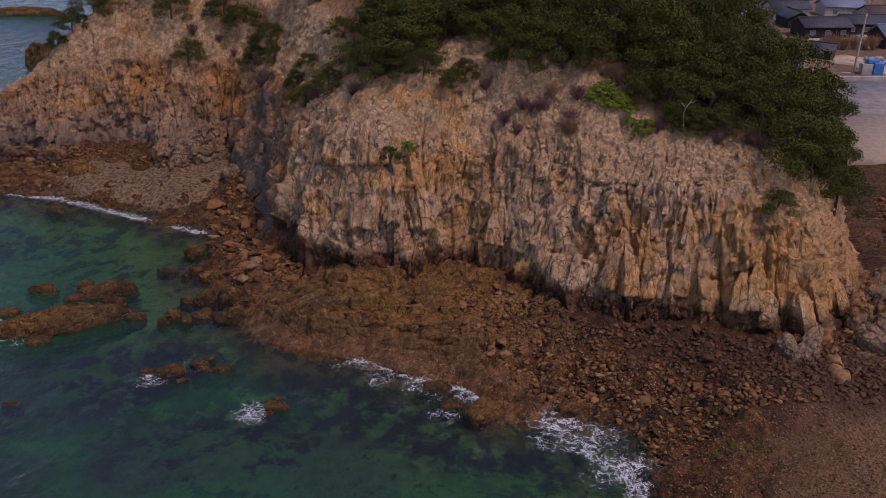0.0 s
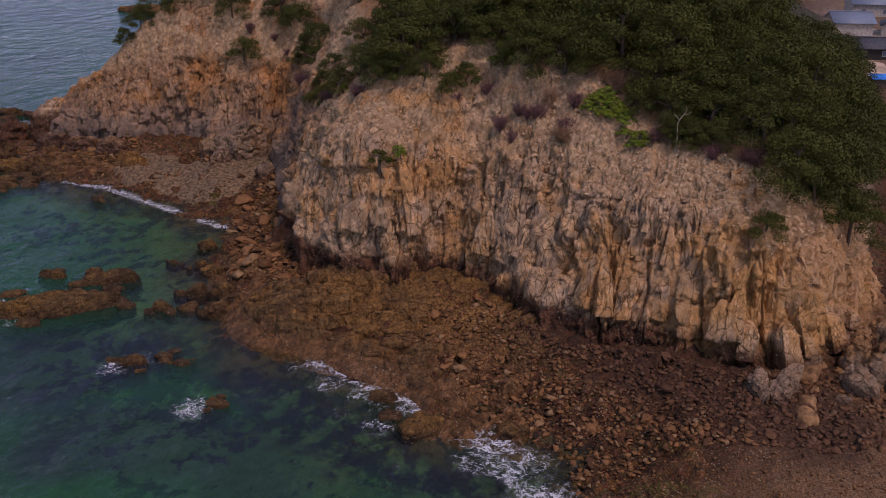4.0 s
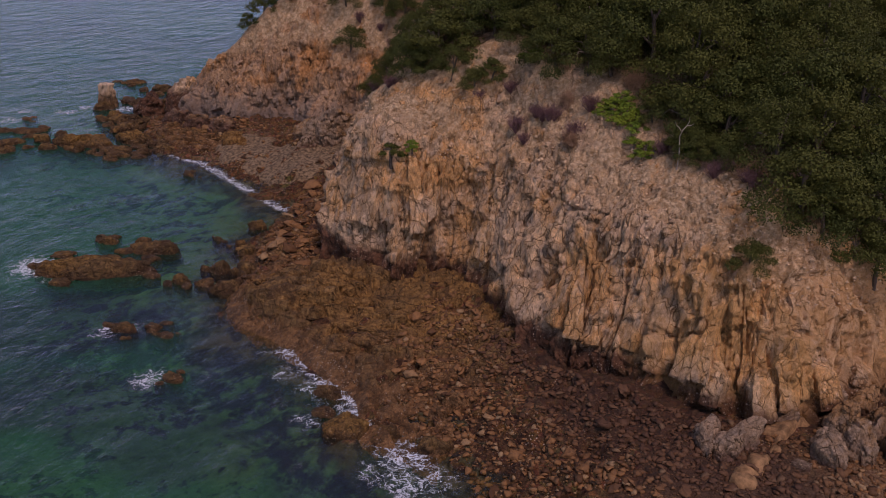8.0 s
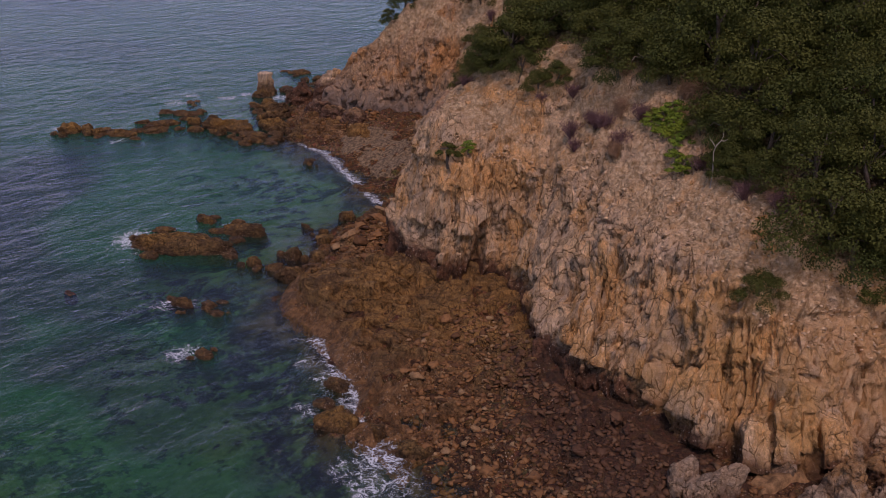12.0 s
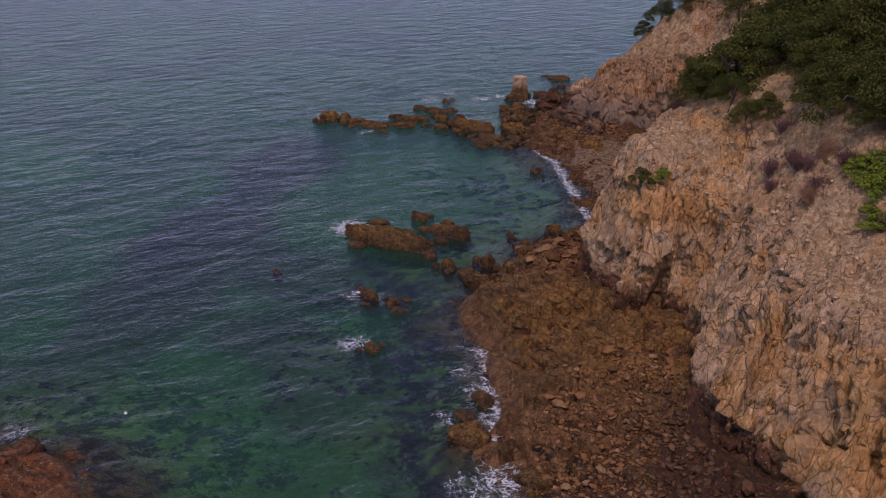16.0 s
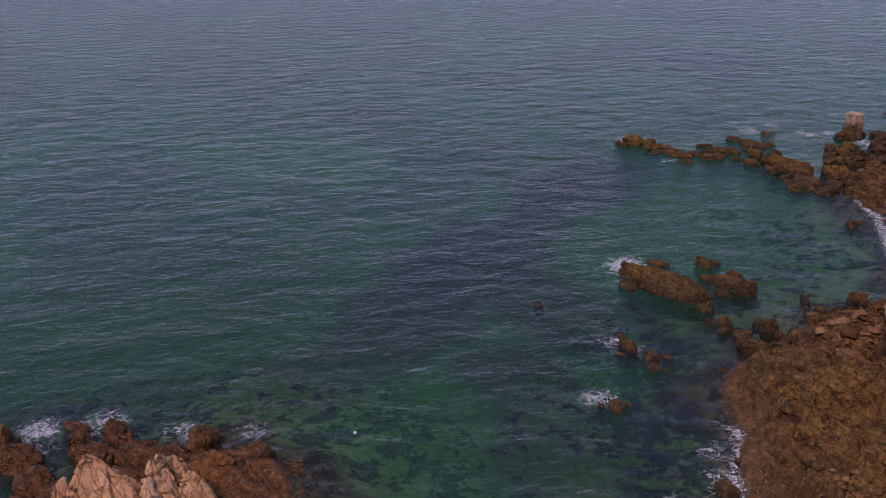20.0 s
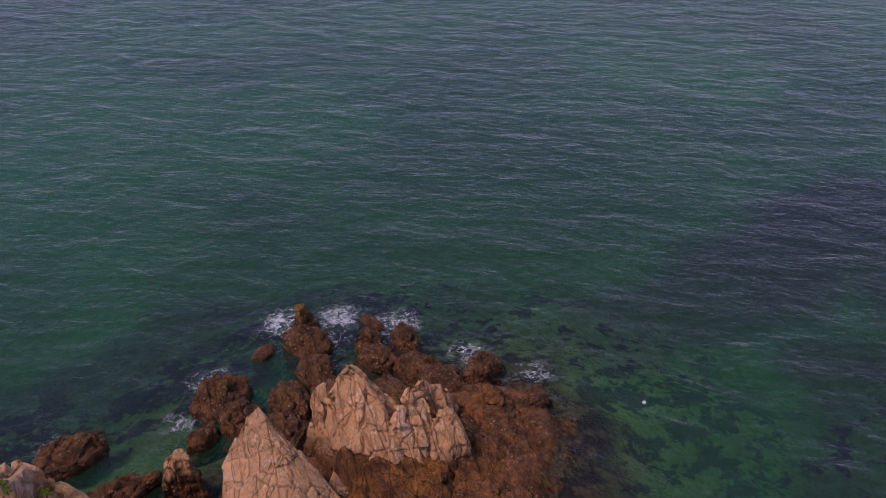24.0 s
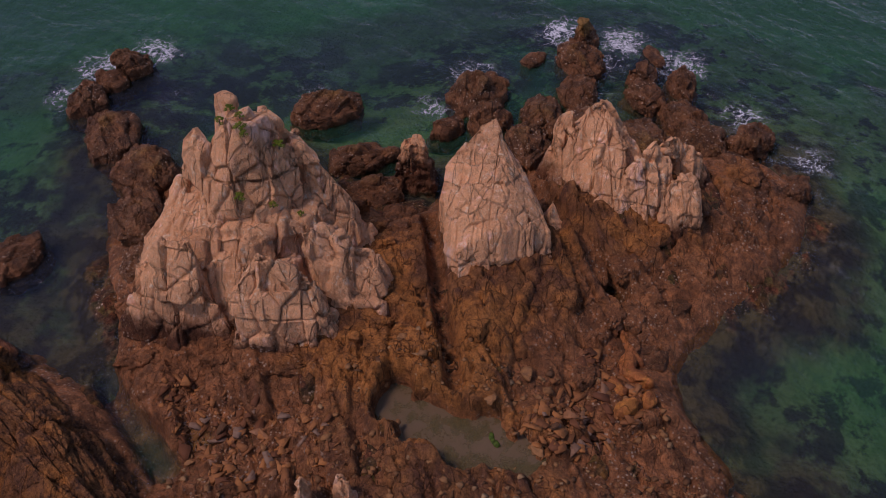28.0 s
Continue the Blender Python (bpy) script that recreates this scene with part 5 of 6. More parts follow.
def pool_material():
    n = Nodes("pool_water")
    n.tree.nodes.remove(n.shader)
    clear, silt, gloss = n.node("ShaderNodeBsdfTransparent"), n.node("ShaderNodeBsdfDiffuse"), n.node("ShaderNodeBsdfGlossy")
    n.put((0.6, 0.62, 0.5, 1), clear.inputs[0])
    n.put(n.mix(n.ramp(n.noise(1.2, 4), 0.4, 0.65), (0.2, 0.14, 0.085), (0.12, 0.1, 0.045)), silt.inputs[0])
    gloss.inputs["Roughness"].default_value = 0.05
    edge = n.node("ShaderNodeFresnel")
    edge.inputs[0].default_value = 1.15
    a, b = n.node("ShaderNodeMixShader"), n.node("ShaderNodeMixShader")
    a.inputs[0].default_value = 0.62
    n.put(clear.outputs[0], a.inputs[1])
    n.put(silt.outputs[0], a.inputs[2])
    n.put(edge.outputs[0], b.inputs[0])
    n.put(a.outputs[0], b.inputs[1])
    n.put(gloss.outputs[0], b.inputs[2])
    n.put(b.outputs[0], n.output.inputs["Surface"])
    return n.material


pool_ob.data.materials.append(pool_material())
ridge = stack("long orange-brown rock ridge beside a water-filled cleft", [
    [(19.6, 2.5, -1), (19.2, 10, -1), (20.2, 15, -0.5), (21.6, 19, 0), (25, 20, 0), (25.5, 2, -1), (21.6, 6, 2.6), (21.4, 12, 2.8), (22.6, 17, 2.4), (23.5, 8, 3.4)],
    [(23.5, 2, -1), (24, 19.5, 0), (32, 20, 0), (33, 3, -1), (26, 7, 4.6), (26.5, 15, 4.2), (29, 11, 5.0)],
], 640, rock_material("ridge_rock", (0.3, 0.125, 0.042), (0.13, 0.058, 0.03), (0.42, 0.155, 0.034), 0.5, mottle=0.7, chip=0.35, chip_size=1.4), lean=(0.8, -0.05), cell=(0.7, 4.5, 2.5), amount=0.42, edge=0.14, centre=(25, 11))
for ob in (ridge,):
    ob["group"] = "shore ridges"


# slabs and pillars of the cliff face, as parts of it: knot, share of the height, half width, half depth, height
def on_face(k, share):
    i = min(int(k), len(FOOT) - 2)
    f = k - i
    a = Vector(FOOT[i]).lerp(Vector(FOOT[i + 1]), f)
    b = Vector(EDGE[i]).lerp(Vector(EDGE[i + 1]), f)
    run = Vector(FOOT[i + 1]) - Vector(FOOT[i])
    return a.lerp(b, share), math.degrees(math.atan2(run.y, run.x)), b - a


def face_slab(parent, k, share, a, b, h, seed):
    p, turn, up = on_face(k, share)
    r = np.random.default_rng(seed)
    pts = []
    for s0 in (-1, 1):
        for s1 in (-1, 1):
            pts.append((a * s0 * r.uniform(0.8, 1.1), b * s1 * r.uniform(0.8, 1.1), -0.35 * h))
            pts.append((a * s0 * r.uniform(0.75, 1.0), b * s1 * r.uniform(0.7, 1.0), 0.3 * h * r.uniform(0.8, 1.1)))
            pts.append((a * s0 * r.uniform(0.2, 0.6), b * s1 * r.uniform(0.1, 0.5), 0.65 * h * r.uniform(0.85, 1.0)))
    lean = math.degrees(math.atan2(Vector((up.x, up.y)).length, up.z))
    part("rock_slab", rock_data("rock_slab", pts, seed, CLIFF_ROCK, 0.15, (0.9, 0.9, 1.8), 0.16), parent, m=Matrix.Translation(p) @ Matrix.Rotation(radians(turn), 4, "Z") @ Matrix.Rotation(radians(-lean * 0.8), 4, "X"))


PILLARS = [(16.9, 0.38, 0.55, 0.7, 4.6), (17.15, 0.34, 0.6, 0.8, 4.2), (17.5, 0.3, 0.6, 0.6, 3.4), (18.9, 0.3, 0.6, 0.7, 3.0), (19.15, 0.35, 0.6, 0.8, 3.4), (19.4, 0.2, 0.7, 0.7, 2.6), (20.2, 0.2, 0.8, 0.7, 3.0),
           (12.3, 0.5, 0.9, 0.8, 5.5), (12.7, 0.55, 0.7, 0.7, 5.0), (13.1, 0.55, 0.6, 0.8, 6.0)]
PILLARS += [(15.1, 0.55, 0.8, 0.7, 4.4), (15.4, 0.4, 0.9, 0.8, 4.0), (15.8, 0.3, 0.8, 0.7, 3.2), (14.8, 0.4, 0.9, 0.6, 3.4), (11.4, 0.35, 0.9, 0.8, 3.8), (11.8, 0.6, 0.8, 0.7, 4.2), (18.1, 0.35, 0.7, 0.6, 3.6), (20.6, 0.3, 0.8, 0.7, 3.6), (21.2, 0.25, 0.9, 0.7, 3.0)]
for k, (knot, share, a, b, h) in enumerate(PILLARS):
    face_slab(main_cliff, knot, share, a, b, h, 800 + k)

for ob, p, h, o, most, flakes, r in ((main_cliff, MAIN_P, MAIN_H, MAIN_O, 210, CLIFF_CHIPS, np.random.default_rng(31)), (cove_cliff, COVE_P, COVE_H, COVE_O, 130, COVE_CHIPS, np.random.default_rng(32))):
    free = np.ones(len(p), bool)
    for cx, cy, cz, w, tall, deep in CAVES:
        free &= ~((np.abs(p[:, 0] - cx) < w + 0.75) & (np.abs(p[:, 2] - cz) < tall + 1.0) & (np.abs(p[:, 1] - cy) < 5))
    clad(ob, p, o, free & (h > 0.12) & (h < 0.55), most // 2, (0.4, 1.0), (1.2, 3.4), (0.4, 0.8), (0.1, 0.25, 1), flakes, r, 1.1, sink=0.42)
    clad(ob, p, o, free & (h > 0.45) & (h < 0.88), most // 3, (0.4, 1.0), (0.4, 1.1), (0.4, 0.8), (0.1, 0.5, 1), flakes, r, 0.9, sink=0.4)

# jointed slabs of the rock shelf, as parts of the ground: stretches with count, strike, sizes
SHELVES = [([(-19, 64), (-14, 58), (-8, 57), (-3, 55), (0, 58), (-5, 63), (-12, 65.5)], 55, 10, 0.7, 1.7, 0.5), ([(-1, 25), (-8, 26), (-11, 24), (-9, 20), (-2, 22), (3, 21), (8, 18), (7, 24), (3, 26)], 22, 47, 0.5, 1.3, 0.3),
           ([(4, 11), (9, 3), (15, 7), (18, 11), (14, 15.5), (9, 18), (5, 16)], 36, 128, 0.6, 1.4, 0.5), ([(-60, 96), (-54, 90), (-45, 88), (-40, 90), (-46, 95), (-55, 96)], 40, 20, 0.7, 1.8, 0.6), ([(-28, 81), (-25, 74), (-21, 68), (-17, 71), (-21, 80), (-25, 85)], 40, 60, 0.5, 1.1, 0.6)]
slab_meshes = [rock_data("rock_slab", lump(1.0, 0.62, 0.5, 860 + k, 1.0), 860 + k, SHELF_ROCK, 0.14, (0.5, 0.5, 0.5), 0.1) for k in range(8)]
beach_slabs = [rock_data("rock_slab", lump(1.0, 0.62, 0.5, 860 + k, 1.0), 860 + k, BEACH_ROCK, 0.14, (0.5, 0.5, 0.5), 0.1) for k in range(8)]
for polygon, count, strike, lo, hi, up in SHELVES:
    for x, y in scatter(polygon, count, 1.0, rng):
        s = rng.uniform(lo, hi)
        part("rock_slab", (beach_slabs if y > 40 else slab_meshes)[int(rng.integers(8))], ground, m=pose(x, y, at(x, y) - 0.12, rng.uniform(-9, 9), rng.uniform(-9, 9), strike + rng.uniform(-18, 18)) @ Matrix.Diagonal((s, s * 0.9, s * up * 1.6, 1)))


# large blocks leaning on the foot of the cliffs: x, y, half length, half width, height, turn, foot height
TALUS = [(19.5, 54.9, 1.5, 0.9, 1.4, 100), (20.7, 54.6, 1.2, 0.9, 1.6, 80), (21.3, 55.9, 1.0, 0.8, 1.4, 60), (25.6, 56.4, 1.4, 0.9, 1.7, 110), (26.8, 57.8, 1.6, 1.0, 1.9, 120), (25.8, 59.6, 1.3, 0.9, 1.8, 100), (27.9, 60.6, 1.6, 1.1, 1.8, 70), (28.9, 58.2, 1.5, 1.0, 1.4, 120), (24.9, 62.0, 1.0, 0.8, 1.4, 40), (26.6, 62.6, 1.2, 0.9, 1.7, 60), (22.9, 58.9, 0.8, 0.6, 1.1, 0), (24.4, 55.0, 0.6, 0.5, 0.7, 0), (28.8, 64.5, 1.9, 1.4, 2.2, 30), (31, 68, 1.8, 1.4, 2.0, 60),
         (-30.6, 92.6, 2.8, 2.0, 4.0, 30), (-33.8, 93.2, 2.2, 1.5, 2.2, 0), (-26.4, 88.2, 1.0, 0.8, 1.8, 0), (-32.2, 90.6, 1.5, 1.0, 1.4, 60), (-47, 94, 2.0, 1.3, 1.6, 10), (-51, 94, 2, 1.4, 1.8, 0), (-55, 95.5, 2.2, 1.6, 2.2, 10)]
for k, (x, y, a, b, h, turn) in enumerate(TALUS):
    sea_rock(x, y, a, b, h, turn, 700 + k, "big grey-tan block fallen at the foot of the cliff", "fallen blocks", FALLEN_ROCK, "boulder", at(x, y), 0.12)

# ---- boulders and stones of the beach ----
BEACH = [(-3, 64), (-3, 58), (1, 53.5), (4, 51), (8, 49), (10, 44), (14, 48), (22, 49), (32, 51), (32, 56), (36, 70), (40, 82), (38, 92), (33, 72), (28, 63), (24, 58.5), (18, 57.5), (8, 59.5), (4, 62.5), (-1, 65.5)]
BANK = [(10, 44), (8.5, 37), (5.5, 31), (9, 29), (18, 26), (26, 24), (30, 40), (32, 51), (22, 49), (14, 48)]
BOULDER_BAY = [(-27, 81), (-24, 74), (-21, 67), (-17, 66), (-13, 66.2), (-17, 71), (-20, 78), (-23, 86), (-26, 88)]
COVE = [(-60, 97), (-52, 90.5), (-46, 88), (-44, 90), (-45.5, 92.5), (-40, 95.5), (-36, 95), (-46, 96), (-57, 97)]
SPIT = [(3, 27), (7, 22), (8, 18), (14, 17.5), (18, 13.5), (20, 16), (22, 22), (18, 27), (10, 32), (6, 31.5)]


boulders = []
for k in range(9):
    r = np.random.default_rng(60 + k)
    pts = r.normal(size=(16, 3))
    pts = pts / np.linalg.norm(pts, axis=1, keepdims=True) * np.array([1.0, 0.8, 0.55]) * r.uniform(0.85, 1.1, (16, 1))
    v, f = finer(*hull(pts), 0.3)
    v = rugged(v, f, 80 + k, (0.7, 0.7, 0.7), 0.12)
    boulders.append(mesh_data("boulder", v, f, STONE))
for polygon, n, lo, hi in ((BEACH, 110, 0.25, 0.62), (BOULDER_BAY, 120, 0.35, 1.05), (COVE, 50, 0.3, 0.8), (SPIT, 24, 0.2, 0.45)):
    for x, y in scatter(polygon, n, 0.9, rng):
        s = lo + (hi - lo) * rng.uniform() ** 2.2
        ob = new("boulder", boulders[int(rng.integers(9))])
        ob.matrix_world = pose(x, y, at(x, y) + 0.22 * s, rng.uniform(-18, 18), rng.uniform(-18, 18), rng.uniform(0, 360)) @ Matrix.Diagonal((s * rng.uniform(0.8, 1.3), s, s * rng.uniform(0.7, 1.2), 1))
        tagged(ob, "rust-brown angular boulder on the stony beach", "boulder", "beach boulders")


def stones(name, places, lo, hi, label, r, material, thick=0.45, plates=False):
    """Many loose stones as one mesh."""
    shapes = []
    for k in range(8):
        q = np.random.default_rng(200 + k).normal(size=(9, 3))
        shapes.append(hull(q / np.linalg.norm(q, axis=1, keepdims=True) * np.array([1, 0.75, thick])))
        if plates:
            turns = np.sort(np.random.default_rng(230 + k).uniform(0, 6.283, 5))
            rim = np.stack([np.cos(turns), 0.75 * np.sin(turns)], 1)
            shapes[-1] = hull([(u, w, q) for u, w in rim for q in (-thick, thick)])
    vs, fs, n = [], [], 0
    for x, y in places:
        v, f = shapes[int(r.integers(8))]
        s = lo + (hi - lo) * r.uniform() ** 2.5
        a, tip = r.uniform(0, 6.283), r.uniform(-0.4, 0.4)
        w = v * s * np.array([r.uniform(0.8, 1.4), 1, r.uniform(0.7, 1.3)])
        w = np.stack([w[:, 0] * math.cos(a) - w[:, 1] * math.sin(a), w[:, 0] * math.sin(a) + w[:, 1] * math.cos(a), w[:, 2] + tip * w[:, 0]], 1)
        vs.append(w + np.array([x, y, at(x, y) + 0.12 * s]))
        fs.append(f + n)
        n += len(v)
    ob = new(name, mesh_data(name, np.concatenate(vs), np.concatenate(fs), material))
    return tagged(ob, label, "stones", kind="stuff")


stones("beach_stones", scatter(BEACH, 9000, 0, rng), 0.06, 0.36, "loose brown and tan stones covering the beach", rng, STONE)
stones("bank_gravel", scatter(BANK, 7500, 0, rng), 0.045, 0.15, "small tan and brown gravel of the beach bank", rng, STONE)
stones("cove_stones", scatter(COVE, 900, 0, rng) + scatter(BOULDER_BAY, 1300, 0, rng) + scatter([(-45, 87), (-45, 91), (-38, 94), (-30, 95), (-27, 86), (-30, 83), (-37, 84.6)], 500, 0, rng), 0.1, 0.4, "loose stones along the cove", rng, STONE)
stones("shelf_stones", scatter(SPIT, 900, 0, rng), 0.06, 0.26, "broken reddish stones on the rock shelf", rng, STONE, 0.28)


def plate_material():
    n = Nodes("sandstone_plate")
    r = n.node("ShaderNodeNewGeometry").outputs["Random Per Island"]
    c = n.mix(n.ramp(r, 0.0, 0.7), (0.13, 0.048, 0.02), (0.33, 0.13, 0.04))
    c = n.mix(n.ramp(r, 0.8, 0.95), c, (0.21, 0.13, 0.085))
    c = n.mix(n.math("MULTIPLY", n.ramp(n.noise(6.0, 5, 0.7), 0.45, 0.7), 0.5), c, (0.09, 0.04, 0.025))
    return n.finish(c, 0.8, n.bump(n.noise(12.0, 4), 0.5, 0.04))


PLATE = plate_material()
RUBBLE_BED = [(17.3, 11.2), (15.4, 12.6), (15.2, 15), (13.8, 18.4), (14, 20.2), (16, 20.4), (18.6, 18), (18.4, 14.6)]
RUBBLE_SHORE = [(9.2, 24.6), (6.7, 23.9), (3.5, 24.0), (2.6, 25.2), (4, 27.2), (5.4, 28.4), (8.2, 27.4), (9.8, 26)]
for k, polygon in enumerate((RUBBLE_BED, RUBBLE_SHORE)):
    stones("rock_plates", scatter(polygon, 290, 0.0, rng), 0.1, 0.4, "flat broken plates of orange-brown sandstone", rng, PLATE, 0.16, True)


RUBBLE = plain("tan_rubble", (0.54, 0.36, 0.21), 0.9, 0.45, 2.5)
scree_v, scree_f, count = [], [], 0
for p, h, most, seed in ((MAIN_P, MAIN_H, 2600, 41), (COVE_P, COVE_H, 1400, 42)):
    r = np.random.default_rng(seed)
    for i in r.choice(np.flatnonzero((h > 0.55) & (h < 0.92)), most):
        q = r.normal(size=(8, 3))
        v, f = hull(q / np.linalg.norm(q, axis=1, keepdims=True) * np.array([1, 0.8, 0.6]))
        scree_v.append(v * (0.05 + 0.17 * r.uniform() ** 3) + p[i])
        scree_f.append(f + count)
        count += len(v)
tagged(new("scree", mesh_data("scree", np.concatenate(scree_v), np.concatenate(scree_f), RUBBLE)), "loose tan rubble on the upper slope of the cliffs", "stones", kind="stuff")

# ---- trees and shrubs ----
def tube(points, radii, sides=6):
    """A tapered limb along the points."""
    pts = np.array(points, float)
    vs, fs = [], []
    for k, (p, r) in enumerate(zip(pts, radii)):
        d = pts[min(k + 1, len(pts) - 1)] - pts[max(k - 1, 0)]
        d = d / np.linalg.norm(d)
        a = np.cross(d, (0.3, 0.9, 0.2))
        a /= np.linalg.norm(a)
        b = np.cross(d, a)
        for s in range(sides):
            t = 2 * math.pi * s / sides
            vs.append(p + r * (math.cos(t) * a + math.sin(t) * b))
    for k in range(len(pts) - 1):
        for s in range(sides):
            i, j = k * sides + s, k * sides + (s + 1) % sides
            fs.append((i, j, j + sides, i + sides))
    return np.array(vs), np.array(fs)


def join(pieces):
    vs, fs, n = [], [], 0
    for v, f in pieces:
        vs.append(v)
        fs.append(f + n)
        n += len(v)
    return np.concatenate(vs), np.concatenate(fs)


def leaves(centres, radii, count, size, r, squash=0.75):
    """Small leaf sprays over the outside of clumps."""
    c = np.repeat(np.array(centres, float), count, 0)
    rad = np.repeat(np.array(radii, float), count)
    d = r.normal(size=(len(c), 3))
    d[:, 2] = np.abs(d[:, 2]) * 1.0 - 0.35
    d /= np.linalg.norm(d, axis=1, keepdims=True)
    p = c + d * (rad * r.uniform(0.55, 1.08, len(c)))[:, None] * np.array([1, 1, squash])
    up = d + r.normal(size=d.shape) * 0.55
    up /= np.linalg.norm(up, axis=1, keepdims=True)
    a = np.cross(up, r.normal(size=d.shape))
    a /= np.linalg.norm(a, axis=1, keepdims=True)
    b = np.cross(up, a)
    s = (size * r.uniform(0.6, 1.3, len(c)))[:, None]
    v = np.stack([p - a * s * 0.8, p + a * s * 0.8 + up * s * 0.15, p + b * s * 1.1], 1).reshape(-1, 3)
    f = np.arange(len(v)).reshape(-1, 3)
    return v, f


def tree_meshes(seed, height, spread, clumps, count, size, leaf, bark):
    r = np.random.default_rng(seed)
    top = np.array([r.uniform(-0.4, 0.4), r.uniform(-0.4, 0.4), height * 0.62])
    limbs = [tube([(0, 0, -0.6), top * 0.5 + r.normal(size=3) * 0.12, top], (0.17, 0.13, 0.08))]
    centres, radii = [], []
    for k in range(clumps):
        a = 2.4 * k + r.uniform(-0.4, 0.4)
        q = math.sqrt((k + 0.5) / clumps)
        e = np.array([spread * q * math.cos(a), spread * q * math.sin(a), height * (0.84 - 0.66 * q * q + r.uniform(-0.08, 0.08))])
        limbs.append(tube([top * r.uniform(0.45, 0.95), (top + e) / 2 + r.normal(size=3) * 0.15, e * np.array([0.92, 0.92, 0.95])], (0.07, 0.05, 0.02), 5))
        centres.append(e)
        radii.append(spread * r.uniform(0.30, 0.46))
    trunk = mesh_data("trunk", *limbs[0], bark, True)
    boughs = [mesh_data("limb", *limb, bark, True) for limb in limbs[2::3][:4]]
    crown = mesh_data("crown", *leaves(centres, radii, count, size, r), leaf)
    return trunk, crown, boughs


def plant(name, label, category, group, meshes, m):
    ob = thing(name, label, category, group, m)
    part("trunk", meshes[0], ob)
    part("crown", meshes[1], ob)
    for limb in meshes[2]:
        part("limb", limb, ob)
    return ob


WOOD = [(-11, 99), (-11, 86), (-10.6, 79), (-9, 76), (-6.8, 75.2), (-4, 78), (0, 78), (3, 75.6), (6.5, 74.6), (10.4, 75), (12.2, 72.2), (14.2, 69.8), (16.8, 67.8), (19, 65.6), (21.5, 64.4), (23.4, 65.6), (24.6, 69),
        (26.2, 77), (30, 90), (34, 106), (31, 112), (0, 113), (-10, 111)]
TOP = np.concatenate([MAIN_P[MAIN_H > 0.55], COVE_P[COVE_H > 0.5]])


def slope(x, y):
    """Height of the hill surface, rock face included."""
    d = (TOP[:, 0] - x) ** 2 + (TOP[:, 1] - y) ** 2
    near = d < 0.5
    return max(at(x, y), float(TOP[near, 2].mean()) if near.any() else -9.0)


oaks = [tree_meshes(900 + k, 3.6 + 0.25 * k, 2.1 + 0.08 * k, 15, 480, 0.085, LEAF, BARK) for k in range(6)]
for x, y in scatter(WOOD, 310, 2.1, rng):
    s = rng.uniform(0.95, 1.4)
    m = pose(x, y, slope(x, y) - 0.55, rng.uniform(-6, 6), rng.uniform(-6, 6), rng.uniform(0, 360)) @ Matrix.Diagonal((s, s, s * rng.uniform(0.85, 1.15), 1))
    plant("evergreen_oak", "dense dark green evergreen oak on the hill", "tree", "hill trees", oaks[int(rng.integers(6))], m)

# trees and shrubs standing alone: x, y, scale
LONE = [(2.4, 74.4, 1.0), (4.8, 73.8, 1.0), (6.6, 74, 0.9), (0.5, 76.2, 0.9), (-1, 76.4, 0.9), (-23, 95, 0.6), (-26, 100.5, 0.8), (-19, 86.5, 0.5), (-13, 78.4, 0.7), (-34, 102, 0.8), (-16.5, 80.5, 0.45), (-17.5, 85, 0.5),
        (-8.6, 74.5, 0.8), (-10.6, 75.6, 0.8), (-6.4, 74.2, 0.6), (-3, 74.2, 0.55), (-3.8, 73.4, 0.5), (-14.7, 78.5, 0.6), (-17.3, 80.2, 0.55), (-14.4, 83.2, 0.6), (-19.1, 97.3, 0.6), (-28.4, 104.4, 0.9),
        (-30.5, 105.5, 0.9), (-36.7, 105.4, 0.8), (-38.8, 106.4, 0.7), (-47.4, 103.4, 0.8), (-45.4, 105, 1.0), (-48.6, 102.2, 0.6), (-43.5, 106.5, 0.9), (-40.5, 106.5, 0.6), (-24.2, 99.5, 0.8), (-22, 102, 1.0), (19.6, 61.6, 0.55), (14.4, 68.0, 0.6), (15.4, 67.4, 0.5), (14.0, 69.0, 0.7), (16.4, 67.2, 0.5),
        (-26, 108, 1), (-33, 109, .9), (24.4, 66.4, 0.9), (25.8, 67.8, 0.9), (25, 70.4, 1.0), (22.6, 65.4, 0.9), (24, 68.6, 1.2), (12.6, 70.2, 0.8), (13.2, 68.8, 0.6), (10.6, 71, 0.5)]
for x, y, s in LONE:
    plant("shrub_oak", "dark green wind-shaped oak clinging to the rock", "tree", "trees on the cliff", oaks[int(rng.integers(6))], pose(x, y, slope(x, y) - 0.5 * s, rng.uniform(-10, 10), rng.uniform(-10, 10), rng.uniform(0, 360)) @ Matrix.Scale(s, 4))
fresh = [tree_meshes(930 + k, 1.5, 1.0, 8, 130, 0.11, LEAF_FRESH, BARK) for k in range(3)]
FRESH = [(7.6, 71.2, 1.0), (8.8, 71.0, 1.1), (9.7, 70.0, 0.9), (9.9, 69.2, 0.8), (11.0, 68.8, 0.9), (-0.1, 75.7, 0.8), (-0.9, 75.6, 0.6), (-7, 69.2, 0.6), (-14.2, 78.2, 0.6), (8.3, 70.3, 0.8), (7.2, 70.8, 0.9), (8.1, 71.8, 1.0), (9.2, 70.6, 1.0), (10.6, 68.4, 0.8), (11.6, 68.6, 0.7), (13.8, 68.6, 0.8), (-6.8, 68.9, 0.5)]
